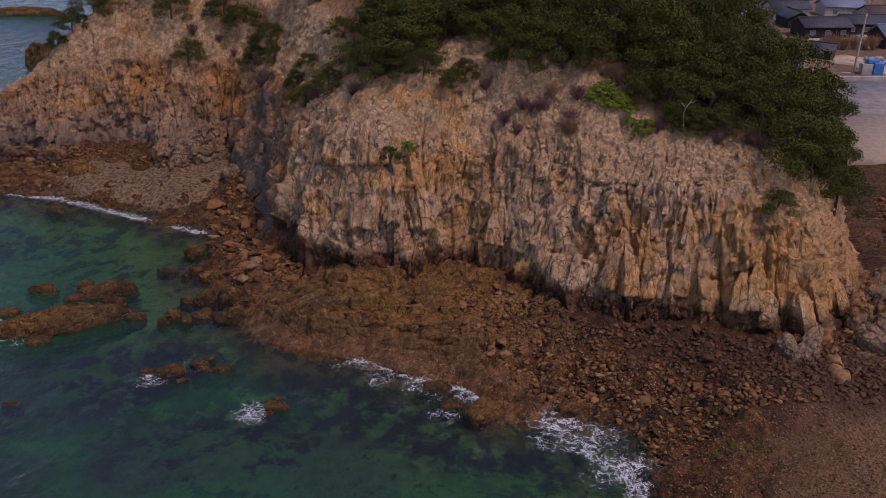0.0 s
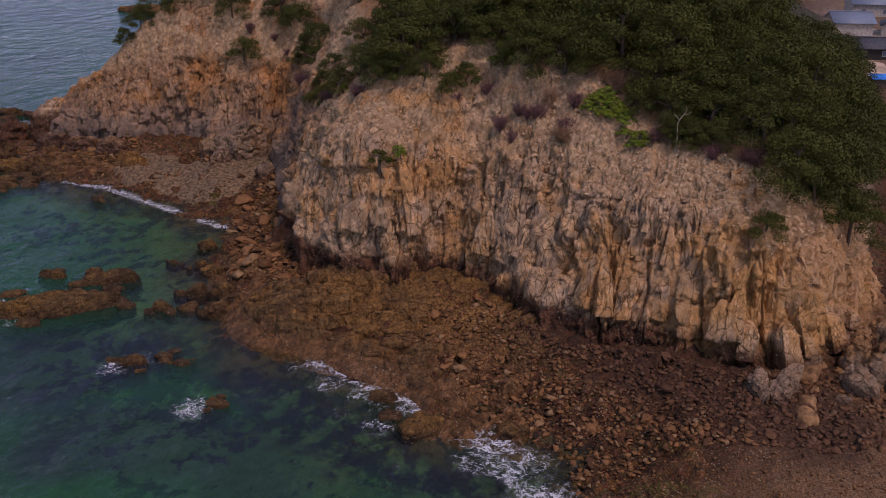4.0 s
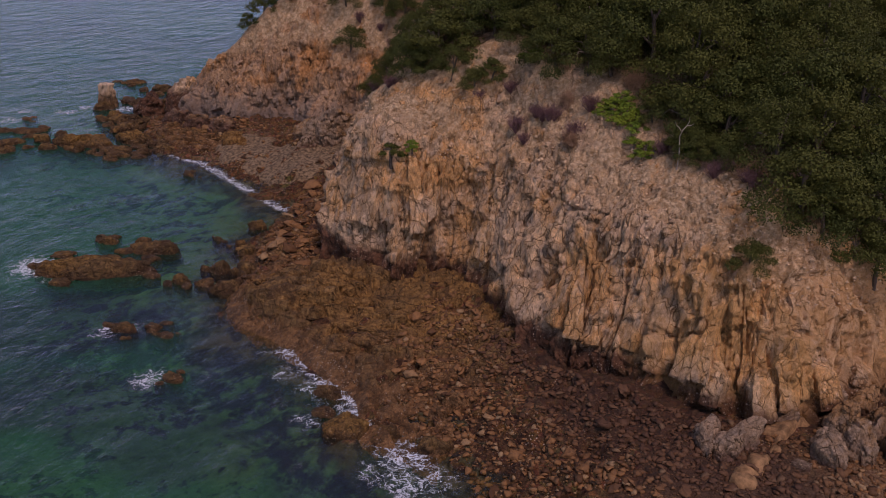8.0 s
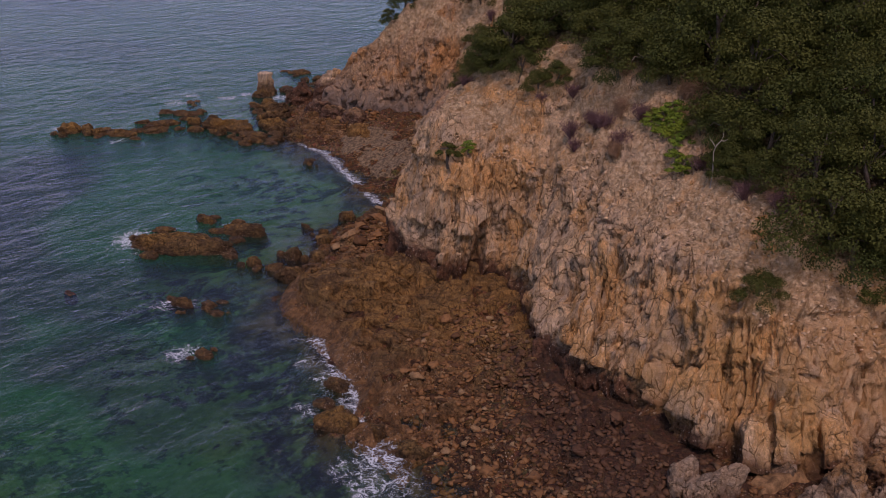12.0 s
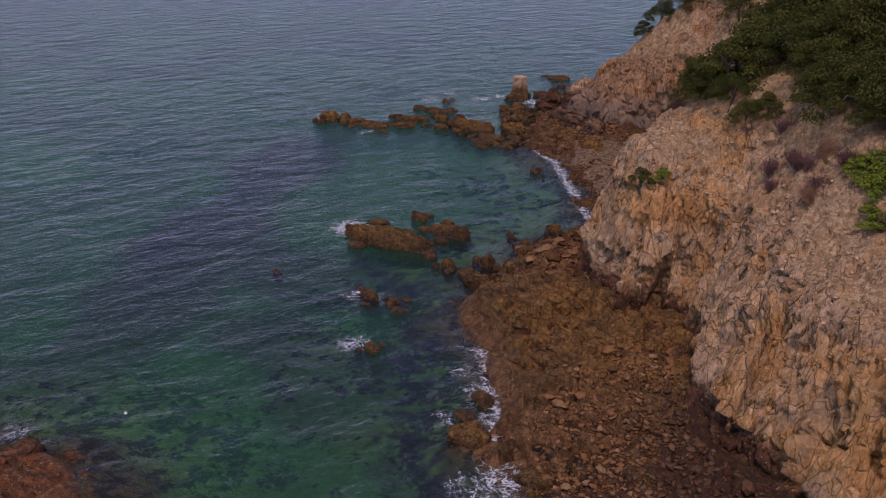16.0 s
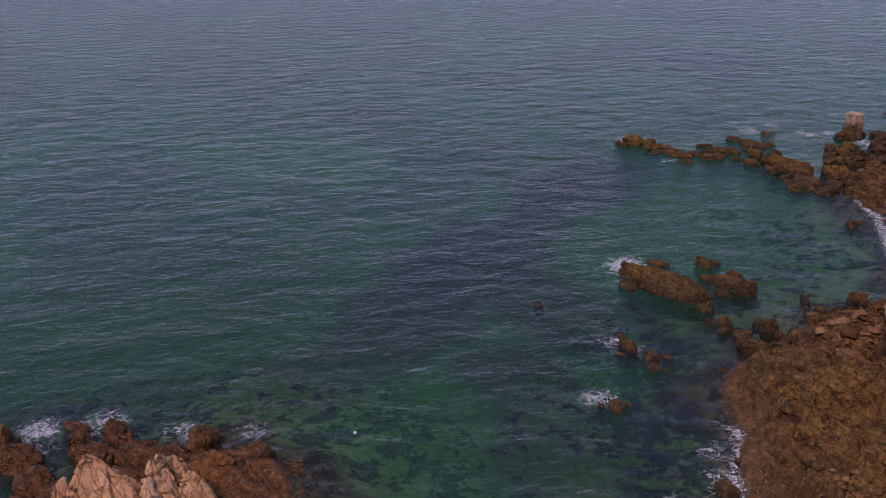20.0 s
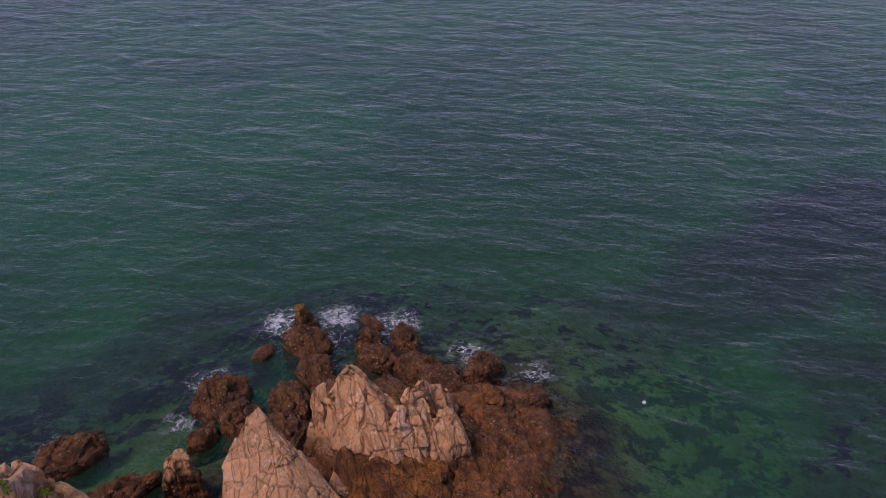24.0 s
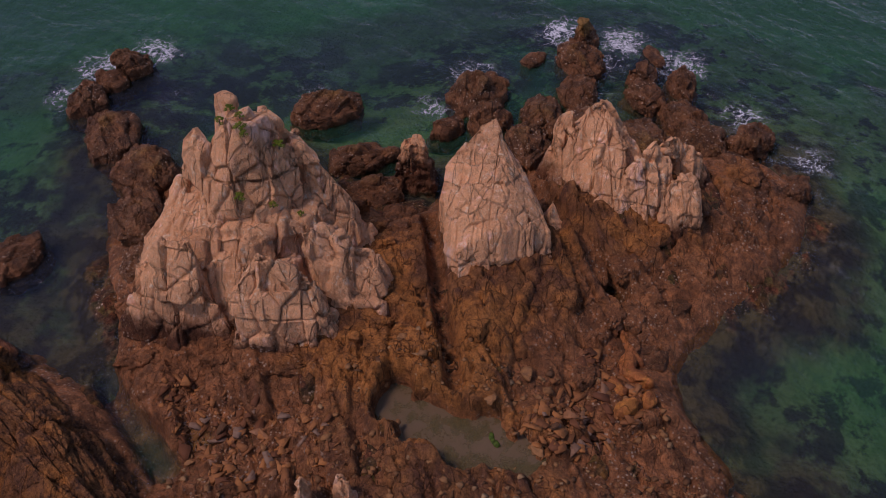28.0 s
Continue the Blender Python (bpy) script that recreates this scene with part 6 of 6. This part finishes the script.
for x, y, s in FRESH:
    plant("green_shrub", "fresh light green shrub on the bare slope", "shrub", "green shrubs", fresh[int(rng.integers(3))], pose(x, y, slope(x, y) - 0.1, 0, 0, rng.uniform(0, 360)) @ Matrix.Diagonal((0.85 * s, 0.85 * s, 0.6 * s, 1)))
dark_bush = [tree_meshes(940 + k, 1.5, 0.85, 7, 150, 0.09, LEAF, BARK) for k in range(2)]
for x, y, s in ((-8.3, 68.4, 1.0), (-8.0, 68.9, 0.8)):
    plant("dark_shrub", "dark olive shrub hanging in a crack of the cliff", "shrub", "dark shrubs", dark_bush[0], pose(x, y, 10.4, 0, 0, 40) @ Matrix.Scale(s, 4))


def twiggy(seed, height, spread, n, material):
    """A leafless bush of thin twigs."""
    r = np.random.default_rng(seed)
    out = []
    for _ in range(n):
        a, q = r.uniform(0, 6.28), r.uniform(0.2, 1)
        e = np.array([spread * q * math.cos(a), spread * q * math.sin(a), height * r.uniform(0.6, 1)])
        mid = e * 0.5 + r.normal(size=3) * 0.12
        out.append(tube([(0, 0, -0.2), mid, e], (0.022, 0.016, 0.006), 3))
        for _ in range(3):
            b = mid + (e - mid) * r.uniform(0, 0.8)
            out.append(tube([b, b + r.normal(size=3) * 0.16 + (0, 0, 0.08), b + r.normal(size=3) * 0.22 + (0, 0, 0.2)], (0.012, 0.008, 0.004), 3))
    return mesh_data("twigs", *join(out), material)


HEATHER = plain("purple_twig", (0.19, 0.1, 0.095), 0.9)
STRAW = plain("dry_grass", (0.36, 0.21, 0.12), 0.9)
brush = [twiggy(950 + k, 1.1, 0.9, 60, HEATHER) for k in range(3)]
tuft = [twiggy(960 + k, 0.9, 0.35, 70, STRAW) for k in range(2)]
DRY = [(2.4, 71.6), (1.7, 72), (3.2, 71.3), (1.4, 70.6), (15.9, 66.3), (16.4, 66.8), (12, 68.4), (18, 66), (18.6, 65.4), (5.4, 70), (0.4, 71.6), (-1.2, 74), (-12, 74.5), (-16, 78.6), (-3.4, 73), (6, 71.4), (-31, 103.6), (-34, 104), (-27, 103), (-24, 93), (-29, 102.4)]
for x, y in DRY:
    ob = new("dry_shrub", brush[int(rng.integers(3))])
    ob.matrix_world = pose(x, y, slope(x, y), 0, 0, rng.uniform(0, 360)) @ Matrix.Scale(rng.uniform(0.7, 1.2), 4)
    tagged(ob, "leafless purple-brown shrub on the bare slope", "shrub", "dry shrubs")
for x, y in ((8.3, 72.9), (8.8, 73), (9.3, 72.6), (5.2, 69.6), (5.6, 69.3), (0.3, 76.2), (0.9, 76.4), (4, 72), (14.8, 68), (2.9, 74.2)):
    ob = new("grass_tuft", tuft[int(rng.integers(2))])
    ob.matrix_world = pose(x, y, slope(x, y), 0, 0, rng.uniform(0, 360)) @ Matrix.Scale(rng.uniform(0.8, 1.3), 4)
    tagged(ob, "tuft of dry reddish grass on the cliff top", "grass", "grass tufts")
bpy.context.view_layer.update()
CRAG = np.concatenate([np.array([(q.matrix_world @ w.co)[:] for w in q.data.vertices]) for q in bpy.data.objects if q.parent is not None and q.parent.name == "rock_crag" and len(q.data.vertices) > 300])
for x, y, s in ((9.1, 8.9, 0.2), (9.7, 10.3, 0.22), (8.4, 10.9, 0.24), (9.8, 10.6, 0.16), (10.8, 11.0, 0.2), (10.0, 9.4, 0.18), (9.8, 11.8, 0.16), (8.9, 12.4, 0.14), (9.3, 9.8, 0.16)):
    near = np.hypot(CRAG[:, 0] - x, CRAG[:, 1] - y) < 0.3
    plant("rock_plant", "small green plant rooted in a crack of the stack", "plant", "plants on the stack", fresh[int(rng.integers(3))], pose(x, y, float(CRAG[near, 2].max()) - 0.08, 0, 0, rng.uniform(0, 360)) @ Matrix.Scale(s, 4))
sn = slope(13.4, 67.2)
snag_limbs = [tube([(0, 0, -0.4), (0.1, 0, 1.4), (-0.05, 0.05, 2.6), (0.3, 0, 3.2)], (0.09, 0.08, 0.06, 0.05)), tube([(0.25, 0, 3.1), (0.7, 0.1, 3.5), (1.0, 0, 3.9), (0.95, 0, 4.2)], (0.055, 0.045, 0.03, 0.015)), tube([(0.7, 0.1, 3.5), (1.2, 0, 3.55), (1.6, 0, 3.75)], (0.04, 0.03, 0.012)),
              tube([(0.1, 0, 3.0), (-0.3, 0, 3.35), (-0.6, 0.1, 3.4), (-0.75, 0, 3.7)], (0.05, 0.04, 0.03, 0.012))]
snag = new("dead_tree", mesh_data("dead_tree", *join(snag_limbs), SNAG, True))
snag.matrix_world = pose(13.4, 67.2, sn, 0, 0, 0) @ Matrix.Diagonal((0.5, 0.5, 0.8, 1))
tagged(snag, "bleached bare dead tree with a forked top", "tree")

# ---- village behind the hill ----
WALL_DARK = plain("dark_boards", (0.035, 0.03, 0.028), 0.8)
WALL_PLASTER = plain("plaster", (0.42, 0.38, 0.33), 0.85)
ROOF_TILE = plain("roof_tile", (0.065, 0.068, 0.078), 0.6, 0.25, 2.0)
ROOF_BLUE = plain("roof_metal", (0.18, 0.22, 0.28), 0.45, 0.15)
ROOF_BROWN = plain("roof_brown", (0.12, 0.08, 0.07), 0.7)
TARP = plain("blue_tarp", (0.03, 0.25, 0.75), 0.5)
GLASS = plain("window_glass", (0.12, 0.16, 0.2), 0.15, 0.1)
CONCRETE = plain("concrete", (0.43, 0.38, 0.34), 0.9, 0.25, 0.6)
SAND = plain("sand", (0.64, 0.48, 0.34), 0.95, 0.15, 1.5)
BLUE = plain("blue_paint", (0.05, 0.2, 0.5), 0.5)
METAL = plain("grey_pole", (0.4, 0.38, 0.36), 0.6)
GREENHOUSE = plain("white_film", (0.62, 0.68, 0.70), 0.4, 0.1)


def box_data(name, x0, y0, z0, x1, y1, z1, material, soft=0.02):
    bm = bmesh.new()
    bmesh.ops.create_cube(bm, size=1)
    for v in bm.verts:
        v.co = ((x0 + x1) / 2 + v.co.x * (x1 - x0), (y0 + y1) / 2 + v.co.y * (y1 - y0), (z0 + z1) / 2 + v.co.z * (z1 - z0))
    if soft:
        bmesh.ops.bevel(bm, geom=bm.edges[:], offset=soft, segments=1, affect="EDGES")
    me = bpy.data.meshes.new(name)
    bm.to_mesh(me)
    bm.free()
    me.materials.append(material)
    return me


def gable_data(name, w, d, z, rise, over, thick, material):
    """A ridged roof, w wide and d deep, its eaves at z."""
    a, b = w / 2 + over, d / 2 + over
    top = [(-a, -b, z), (a, -b, z), (a, 0, z + rise), (-a, 0, z + rise), (-a, b, z), (a, b, z)]
    v = top + [(x, y, q - thick) for x, y, q in top]
    f = [(0, 1, 2, 3), (3, 2, 5, 4), (6, 9, 8, 7), (9, 10, 11, 8), (0, 6, 7, 1), (4, 5, 11, 10), (0, 3, 9, 6), (3, 4, 10, 9), (1, 7, 8, 2), (2, 8, 11, 5)]
    return mesh_data(name, v, f, material)


def house(x, y, turn, w, d, h, rise, roof, wall, label, z=3.0, windows=3):
    ob = thing("house", label, "house", "village houses", pose(x, y, z, 0, 0, turn) @ Matrix.Scale(0.74, 4))
    part("wall", box_data("wall", -w / 2, -d / 2, -0.5, w / 2, d / 2, h, wall), ob)
    bm_v = [(-w / 2 + 0.02, -d / 2, h), (-w / 2 + 0.02, d / 2, h), (-w / 2 + 0.02, 0, h + rise), (w / 2 - 0.02, -d / 2, h), (w / 2 - 0.02, d / 2, h), (w / 2 - 0.02, 0, h + rise)]
    for side in ((0, 2, 1), (3, 4, 5)):
        part("gable", mesh_data("gable", [bm_v[q] for q in side], [(0, 1, 2)], wall), ob)
    r = part("roof", gable_data("roof", w, d, h + 0.05, rise + 0.1, 0.6, 0.14, roof), ob)
    part("ridge", box_data("ridge", -w / 2 - 0.6, -0.16, h + rise + 0.1, w / 2 + 0.6, 0.16, h + rise + 0.36, roof), r)
    for k in range(windows):
        cx = -w / 2 + w * (k + 0.5) / windows
        win = part("window", box_data("window", cx - 0.75, -d / 2 - 0.06, 0.9, cx + 0.75, -d / 2 + 0.02, 2.1, METAL), ob)
        part("pane", box_data("pane", cx - 0.65, -d / 2 - 0.075, 1.0, cx + 0.65, -d / 2 - 0.05, 2.0, GLASS, 0), win)
    return ob


# x, y, turn, width, depth, eave height, ridge rise, roof, wall, label
house(62.5, 187, 14, 13, 7, 2.9, 1.9, ROOF_TILE, WALL_DARK, "long dark-boarded house with a grey tiled roof")
house(73.5, 177.5, 12, 12, 8, 3.2, 2.2, ROOF_BLUE, WALL_DARK, "dark house with a blue-grey roof and bright windows")
house(55.5, 163.5, -30, 5, 4, 2.2, 1.2, ROOF_TILE, WALL_DARK, "small tiled shed at the foot of the hill", windows=1)
house(62, 209, 8, 11, 7, 3.4, 1.8, ROOF_TILE, WALL_PLASTER, "grey-roofed house behind the long house")
house(82, 208, 12, 12, 7, 3.0, 1.8, ROOF_BROWN, WALL_PLASTER, "brown-roofed farmhouse beside the fields")
house(84, 194, 10, 12, 8, 3.0, 1.8, ROOF_BROWN, WALL_PLASTER, "wide brown-roofed house by the field")
house(53.5, 196, 80, 8, 5, 2.6, 1.5, ROOF_TILE, WALL_PLASTER, "reddish gabled barn beside the wood", windows=2)
house(66, 226, 5, 14, 7, 3.2, 2.0, ROOF_TILE, WALL_PLASTER, "tiled house at the back of the village")
house(92, 181, 12, 11, 8, 3.2, 2.0, ROOF_TILE, WALL_DARK, "tiled dark house by the lane")
house(43.5, 183, 12, 9, 7, 5.4, 2.0, ROOF_BLUE, WALL_PLASTER, "two-storey house with a blue-grey tiled roof", windows=2)
house(45, 170, 12, 10, 6, 2.6, 1.8, ROOF_TILE, WALL_DARK, "low tiled wing in front of the two-storey house", windows=2)
house(54, 222, 8, 12, 8, 3.4, 2.4, ROOF_BLUE, WALL_PLASTER, "blue-roofed house at the back of the village", windows=2)
house(72, 193, 10, 12, 7, 2.9, 1.8, ROOF_TILE, WALL_DARK, "low dark house with a grey roof behind the yard")
house(60.5, 198.5, 96, 9, 6, 2.8, 1.7, ROOF_TILE, WALL_DARK, "narrow tiled barn between the houses", windows=2)
house(76, 217, 6, 12, 7, 3.0, 1.8, ROOF_BLUE, WALL_PLASTER, "blue-roofed house before the field", windows=2)
yard = new("yard", box_data("yard", 38, 150.5, 2.2, 120, 204.5, 3.1, plain("sandy_yard", (0.46, 0.34, 0.23), 0.95, 0.35, 0.4)))
tagged(yard, "bare sandy yards and garden plots among the houses", "yard", kind="structure")
field = new("field", box_data("field", 50, 205, 2.9, 125, 240, 3.05, plain("dry_field", (0.20, 0.13, 0.06), 0.95, 0.3, 0.3)))
tagged(field, "dry brown field behind the houses", "field", kind="structure")
for k, (x, y) in enumerate(((100, 246), (112, 252))):
    v, f = tube([(0, 0, 0), (18, 0, 0), (36, 0, 0)], (2.4, 2.4, 2.4), 16)
    ob = new("greenhouse", mesh_data("greenhouse", v * np.array([1, 1, 1.0]), f, GREENHOUSE, True))
    ob.matrix_world = pose(x, y, 3.2, 0, 0, 8)
    tagged(ob, "long white plastic-film tunnel greenhouse", "greenhouse", "greenhouses")
pole = thing("utility_pole", "grey concrete utility pole by the shore road", "pole", m=pose(56.8, 151.5, at(56.8, 151.5) - 0.3))
part("shaft", mesh_data("shaft", *tube([(0, 0, 0), (0.15, 0, 4.5), (0.35, 0, 9.2)], (0.19, 0.16, 0.12), 10), METAL, True), pole)
part("cap", box_data("cap", 0.2, -0.15, 9.0, 0.5, 0.15, 9.35, METAL), pole)
pole2 = copy_thing(pole, pose(86, 228, 2.8))
tank = thing("water_tank", "bright blue painted tank on a concrete block", "tank", m=pose(58.8, 150.5, 2.8))
part("block", box_data("block", -1.4, -0.8, 0, 0.2, 0.8, 1.9, CONCRETE), tank)
part("cover", box_data("cover", 0.3, -0.9, 0, 1.9, 0.9, 2.2, BLUE, 0.1), tank)
part("lid", box_data("lid", -0.6, -0.5, 1.95, 1.2, 0.5, 2.6, BLUE, 0.1), tank)
wall = new("seawall", box_data("seawall", 0, -0.35, -2, 45, 0.35, 0.9, CONCRETE, 0.05))
wall.matrix_world = pose(50, 143.6, 2.9, 0, 0, 12)
tagged(wall, "weathered concrete sea wall behind the slipway", "wall", kind="structure")
for k, (pts, mat_, lab, nm) in enumerate((
        ([(44, 122), (75, 126), (85, 151), (51, 142.6)], CONCRETE, "cracked grey concrete slipway", "slipway"),
        ([(39, 101), (62, 104), (76, 126.5), (43.5, 121.5)], SAND, "pale sand at the head of the beach", "sand"))):
    pz = [max(at(x, y) for x, y in pts) - 0.0 + 0.15] * 4
    v = [(x, y, q) for (x, y), q in zip(pts, pz)] + [(x, y, q - 1.5) for (x, y), q in zip(pts, pz)]
    f = [(0, 1, 2, 3), (0, 4, 5, 1), (1, 5, 6, 2), (2, 6, 7, 3), (3, 7, 4, 0)]
    tagged(new(nm, mesh_data(nm, v, f, mat_)), lab, nm, kind="structure")

# pale sand pocket of the cove
NOOK = [(-43.5, 86.2), (-46, 89), (-45, 92.5), (-38.5, 95), (-36, 92), (-33.6, 95.8), (-31.2, 99.5), (-28.2, 99), (-26, 92.5), (-26.6, 86), (-28.5, 82.5), (-31.4, 82.6), (-36.7, 84)]
sx, sy = np.meshgrid(np.arange(-49, -23, 0.3), np.arange(80, 102, 0.3), indexing="ij")
sh, sd = heights(sx, sy)
rise = smooth01((signed(sx, sy, NOOK) + 0.6 * fbm(np.stack([sx.ravel(), sy.ravel(), 0 * sx.ravel()], 1), 3.0, 77).reshape(sx.shape)) / 1.6)
nook = new("sand_pocket", mesh_data("sand_pocket", np.stack([sx.ravel(), sy.ravel(), (sh - 0.62 + 0.84 * rise + 0.07 * fbm(np.stack([sx.ravel(), sy.ravel(), 0 * sx.ravel()], 1), 0.8, 78).reshape(sx.shape)).ravel()], 1), grid_faces(*sx.shape), plain("coarse_sand", (0.17, 0.11, 0.06), 0.95, 0.7, 3.2, 0.9)))
tagged(nook, "small pocket of pale sand in the cove", "sand", kind="structure")

# sand run out between the fallen blocks at the end of the cliff
RUN = [(23.9, 61.5), (24.7, 60), (24.2, 57.4), (23.3, 54.4), (22.8, 51.2), (21.4, 51.2), (21.8, 54.6), (22.2, 57.6), (23.0, 60.5)]
sx, sy = np.meshgrid(np.arange(20.5, 27.5, 0.15), np.arange(49.5, 63, 0.15), indexing="ij")
sh, sd = heights(sx, sy)
rise = smooth01((signed(sx, sy, RUN) + 1.2 * fbm(np.stack([sx.ravel(), sy.ravel(), 0 * sx.ravel()], 1), 1.6, 79).reshape(sx.shape)) / 0.8)
tagged(new("sand_run", mesh_data("sand_run", np.stack([sx.ravel(), sy.ravel(), (sh - 0.6 + 0.98 * rise + 0.15 * fbm(np.stack([sx.ravel(), sy.ravel(), 0 * sx.ravel()], 1), 0.9, 83).reshape(sx.shape)).ravel()], 1), grid_faces(*sx.shape), plain("orange_sand", (0.25, 0.135, 0.06), 0.95, 0.5, 2.0, 0.6), True)), "run of orange sand between fallen blocks", "sand", kind="structure")

# a clump of green weed in the tide pool
clump = [(v * np.array([0.32, 0.2, 0.14]) + np.array([0.3 * k - 0.2, 0.2 * k, 0.05]), f) for k, (v, f) in enumerate(hull(np.random.default_rng(70 + q).normal(size=(30, 3)) * 0.6) for q in range(3))]
weed_ob = new("weed_clump", mesh_data("weed_clump", *join(clump), plain("green_weed", (0.05, 0.085, 0.01), 0.7, 0.5, 8.0)))
weed_ob.matrix_world = pose(10.2, 24.0, 1.03, 0, 0, 30) @ Matrix.Scale(0.6, 4)
tagged(weed_ob, "clump of bright green weed in the tide pool", "seaweed")

# red and orange slabs along the water's edge of the spit
for k, (x, y, a, b, h, turn) in enumerate(((2.3, 25.4, 1.2, 0.45, 0.8, 55), (3.6, 26.5, 0.9, 0.4, 0.5, 100), (3.1, 25.8, 0.6, 0.4, 0.4, 20), (4.6, 26.2, 0.7, 0.45, 0.4, 70), (4.4, 27.6, 0.5, 0.35, 0.4, 10), (5.4, 27.2, 0.6, 0.4, 0.35, 150))):
    sea_rock(x, y, a, b, h, turn, 1500 + k, "rust-red sandstone slab at the water's edge", "red slabs", ORANGE_ROCK, "rock_slab", at(x, y) + 0.1, 0.16)

# a fishing float
buoy = thing("float_buoy", "small white fishing float on the water", "buoy", m=pose(-13.5, 32, 0.03))
bm = bmesh.new()
bmesh.ops.create_icosphere(bm, subdivisions=2, radius=0.12)
for v in bm.verts:
    v.co.z *= 0.8
body = bpy.data.meshes.new("shell")
bm.to_mesh(body)
bm.free()
body.materials.append(plain("white_plastic", (0.8, 0.8, 0.78), 0.5, 0.08))
part("shell", body, buoy)
part("eye", mesh_data("eye", *tube([(0, 0, 0.12), (0, 0, 0.2)], (0.03, 0.03), 6), METAL), buoy)

# blue tarpaulin over a stack of timber behind the wood
tarp = thing("tarpaulin", "bright blue tarpaulin over a low stack of timber", "tarpaulin", m=pose(44, 147.5, at(44, 147.5), 0, 0, 10))
part("timber", box_data("timber", -2.6, -1.2, -0.3, 2.6, 1.2, 1.3, BARK), tarp)
part("sheet", gable_data("sheet", 5.4, 2.6, 1.35, 0.5, 0.25, 0.06, TARP), tarp)

# straw-coloured garden bushes and a heap of salvage before the long house
for k, (x, y) in enumerate(((58.5, 171), (60.2, 171.6), (62, 171.8), (63.8, 172.4), (65.8, 172.4), (67.6, 173))):
    ob = new("reed_tuft", tuft[k % 2])
    ob.matrix_world = pose(x, y, 3.1, 0, 0, 50 * k) @ Matrix.Scale(2.4, 4)
    tagged(ob, "tall tuft of straw-coloured reeds in the garden", "grass", "garden reeds")
heap = [(float(x), float(y)) for x, y in zip(np.random.default_rng(5).uniform(62, 76, 160), np.random.default_rng(6).uniform(158.5, 163, 160))]
heap_v, heap_f, count = [], [], 0
for k, (x, y) in enumerate(heap):
    q = np.random.default_rng(k).normal(size=(8, 3))
    v, f = hull(q * np.array([0.45, 0.3, 0.25]) * 0.7)
    heap_v.append(v + np.array([x, y, 3.3]))
    heap_f.append(f + count)
    count += len(v)
tagged(new("salvage_heap", mesh_data("salvage_heap", np.concatenate(heap_v), np.concatenate(heap_f), plain("salvage", (0.36, 0.33, 0.33), 0.7, 0.7, 1.2))), "low heap of grey stones and salvage in the yard", "rubble", kind="stuff")
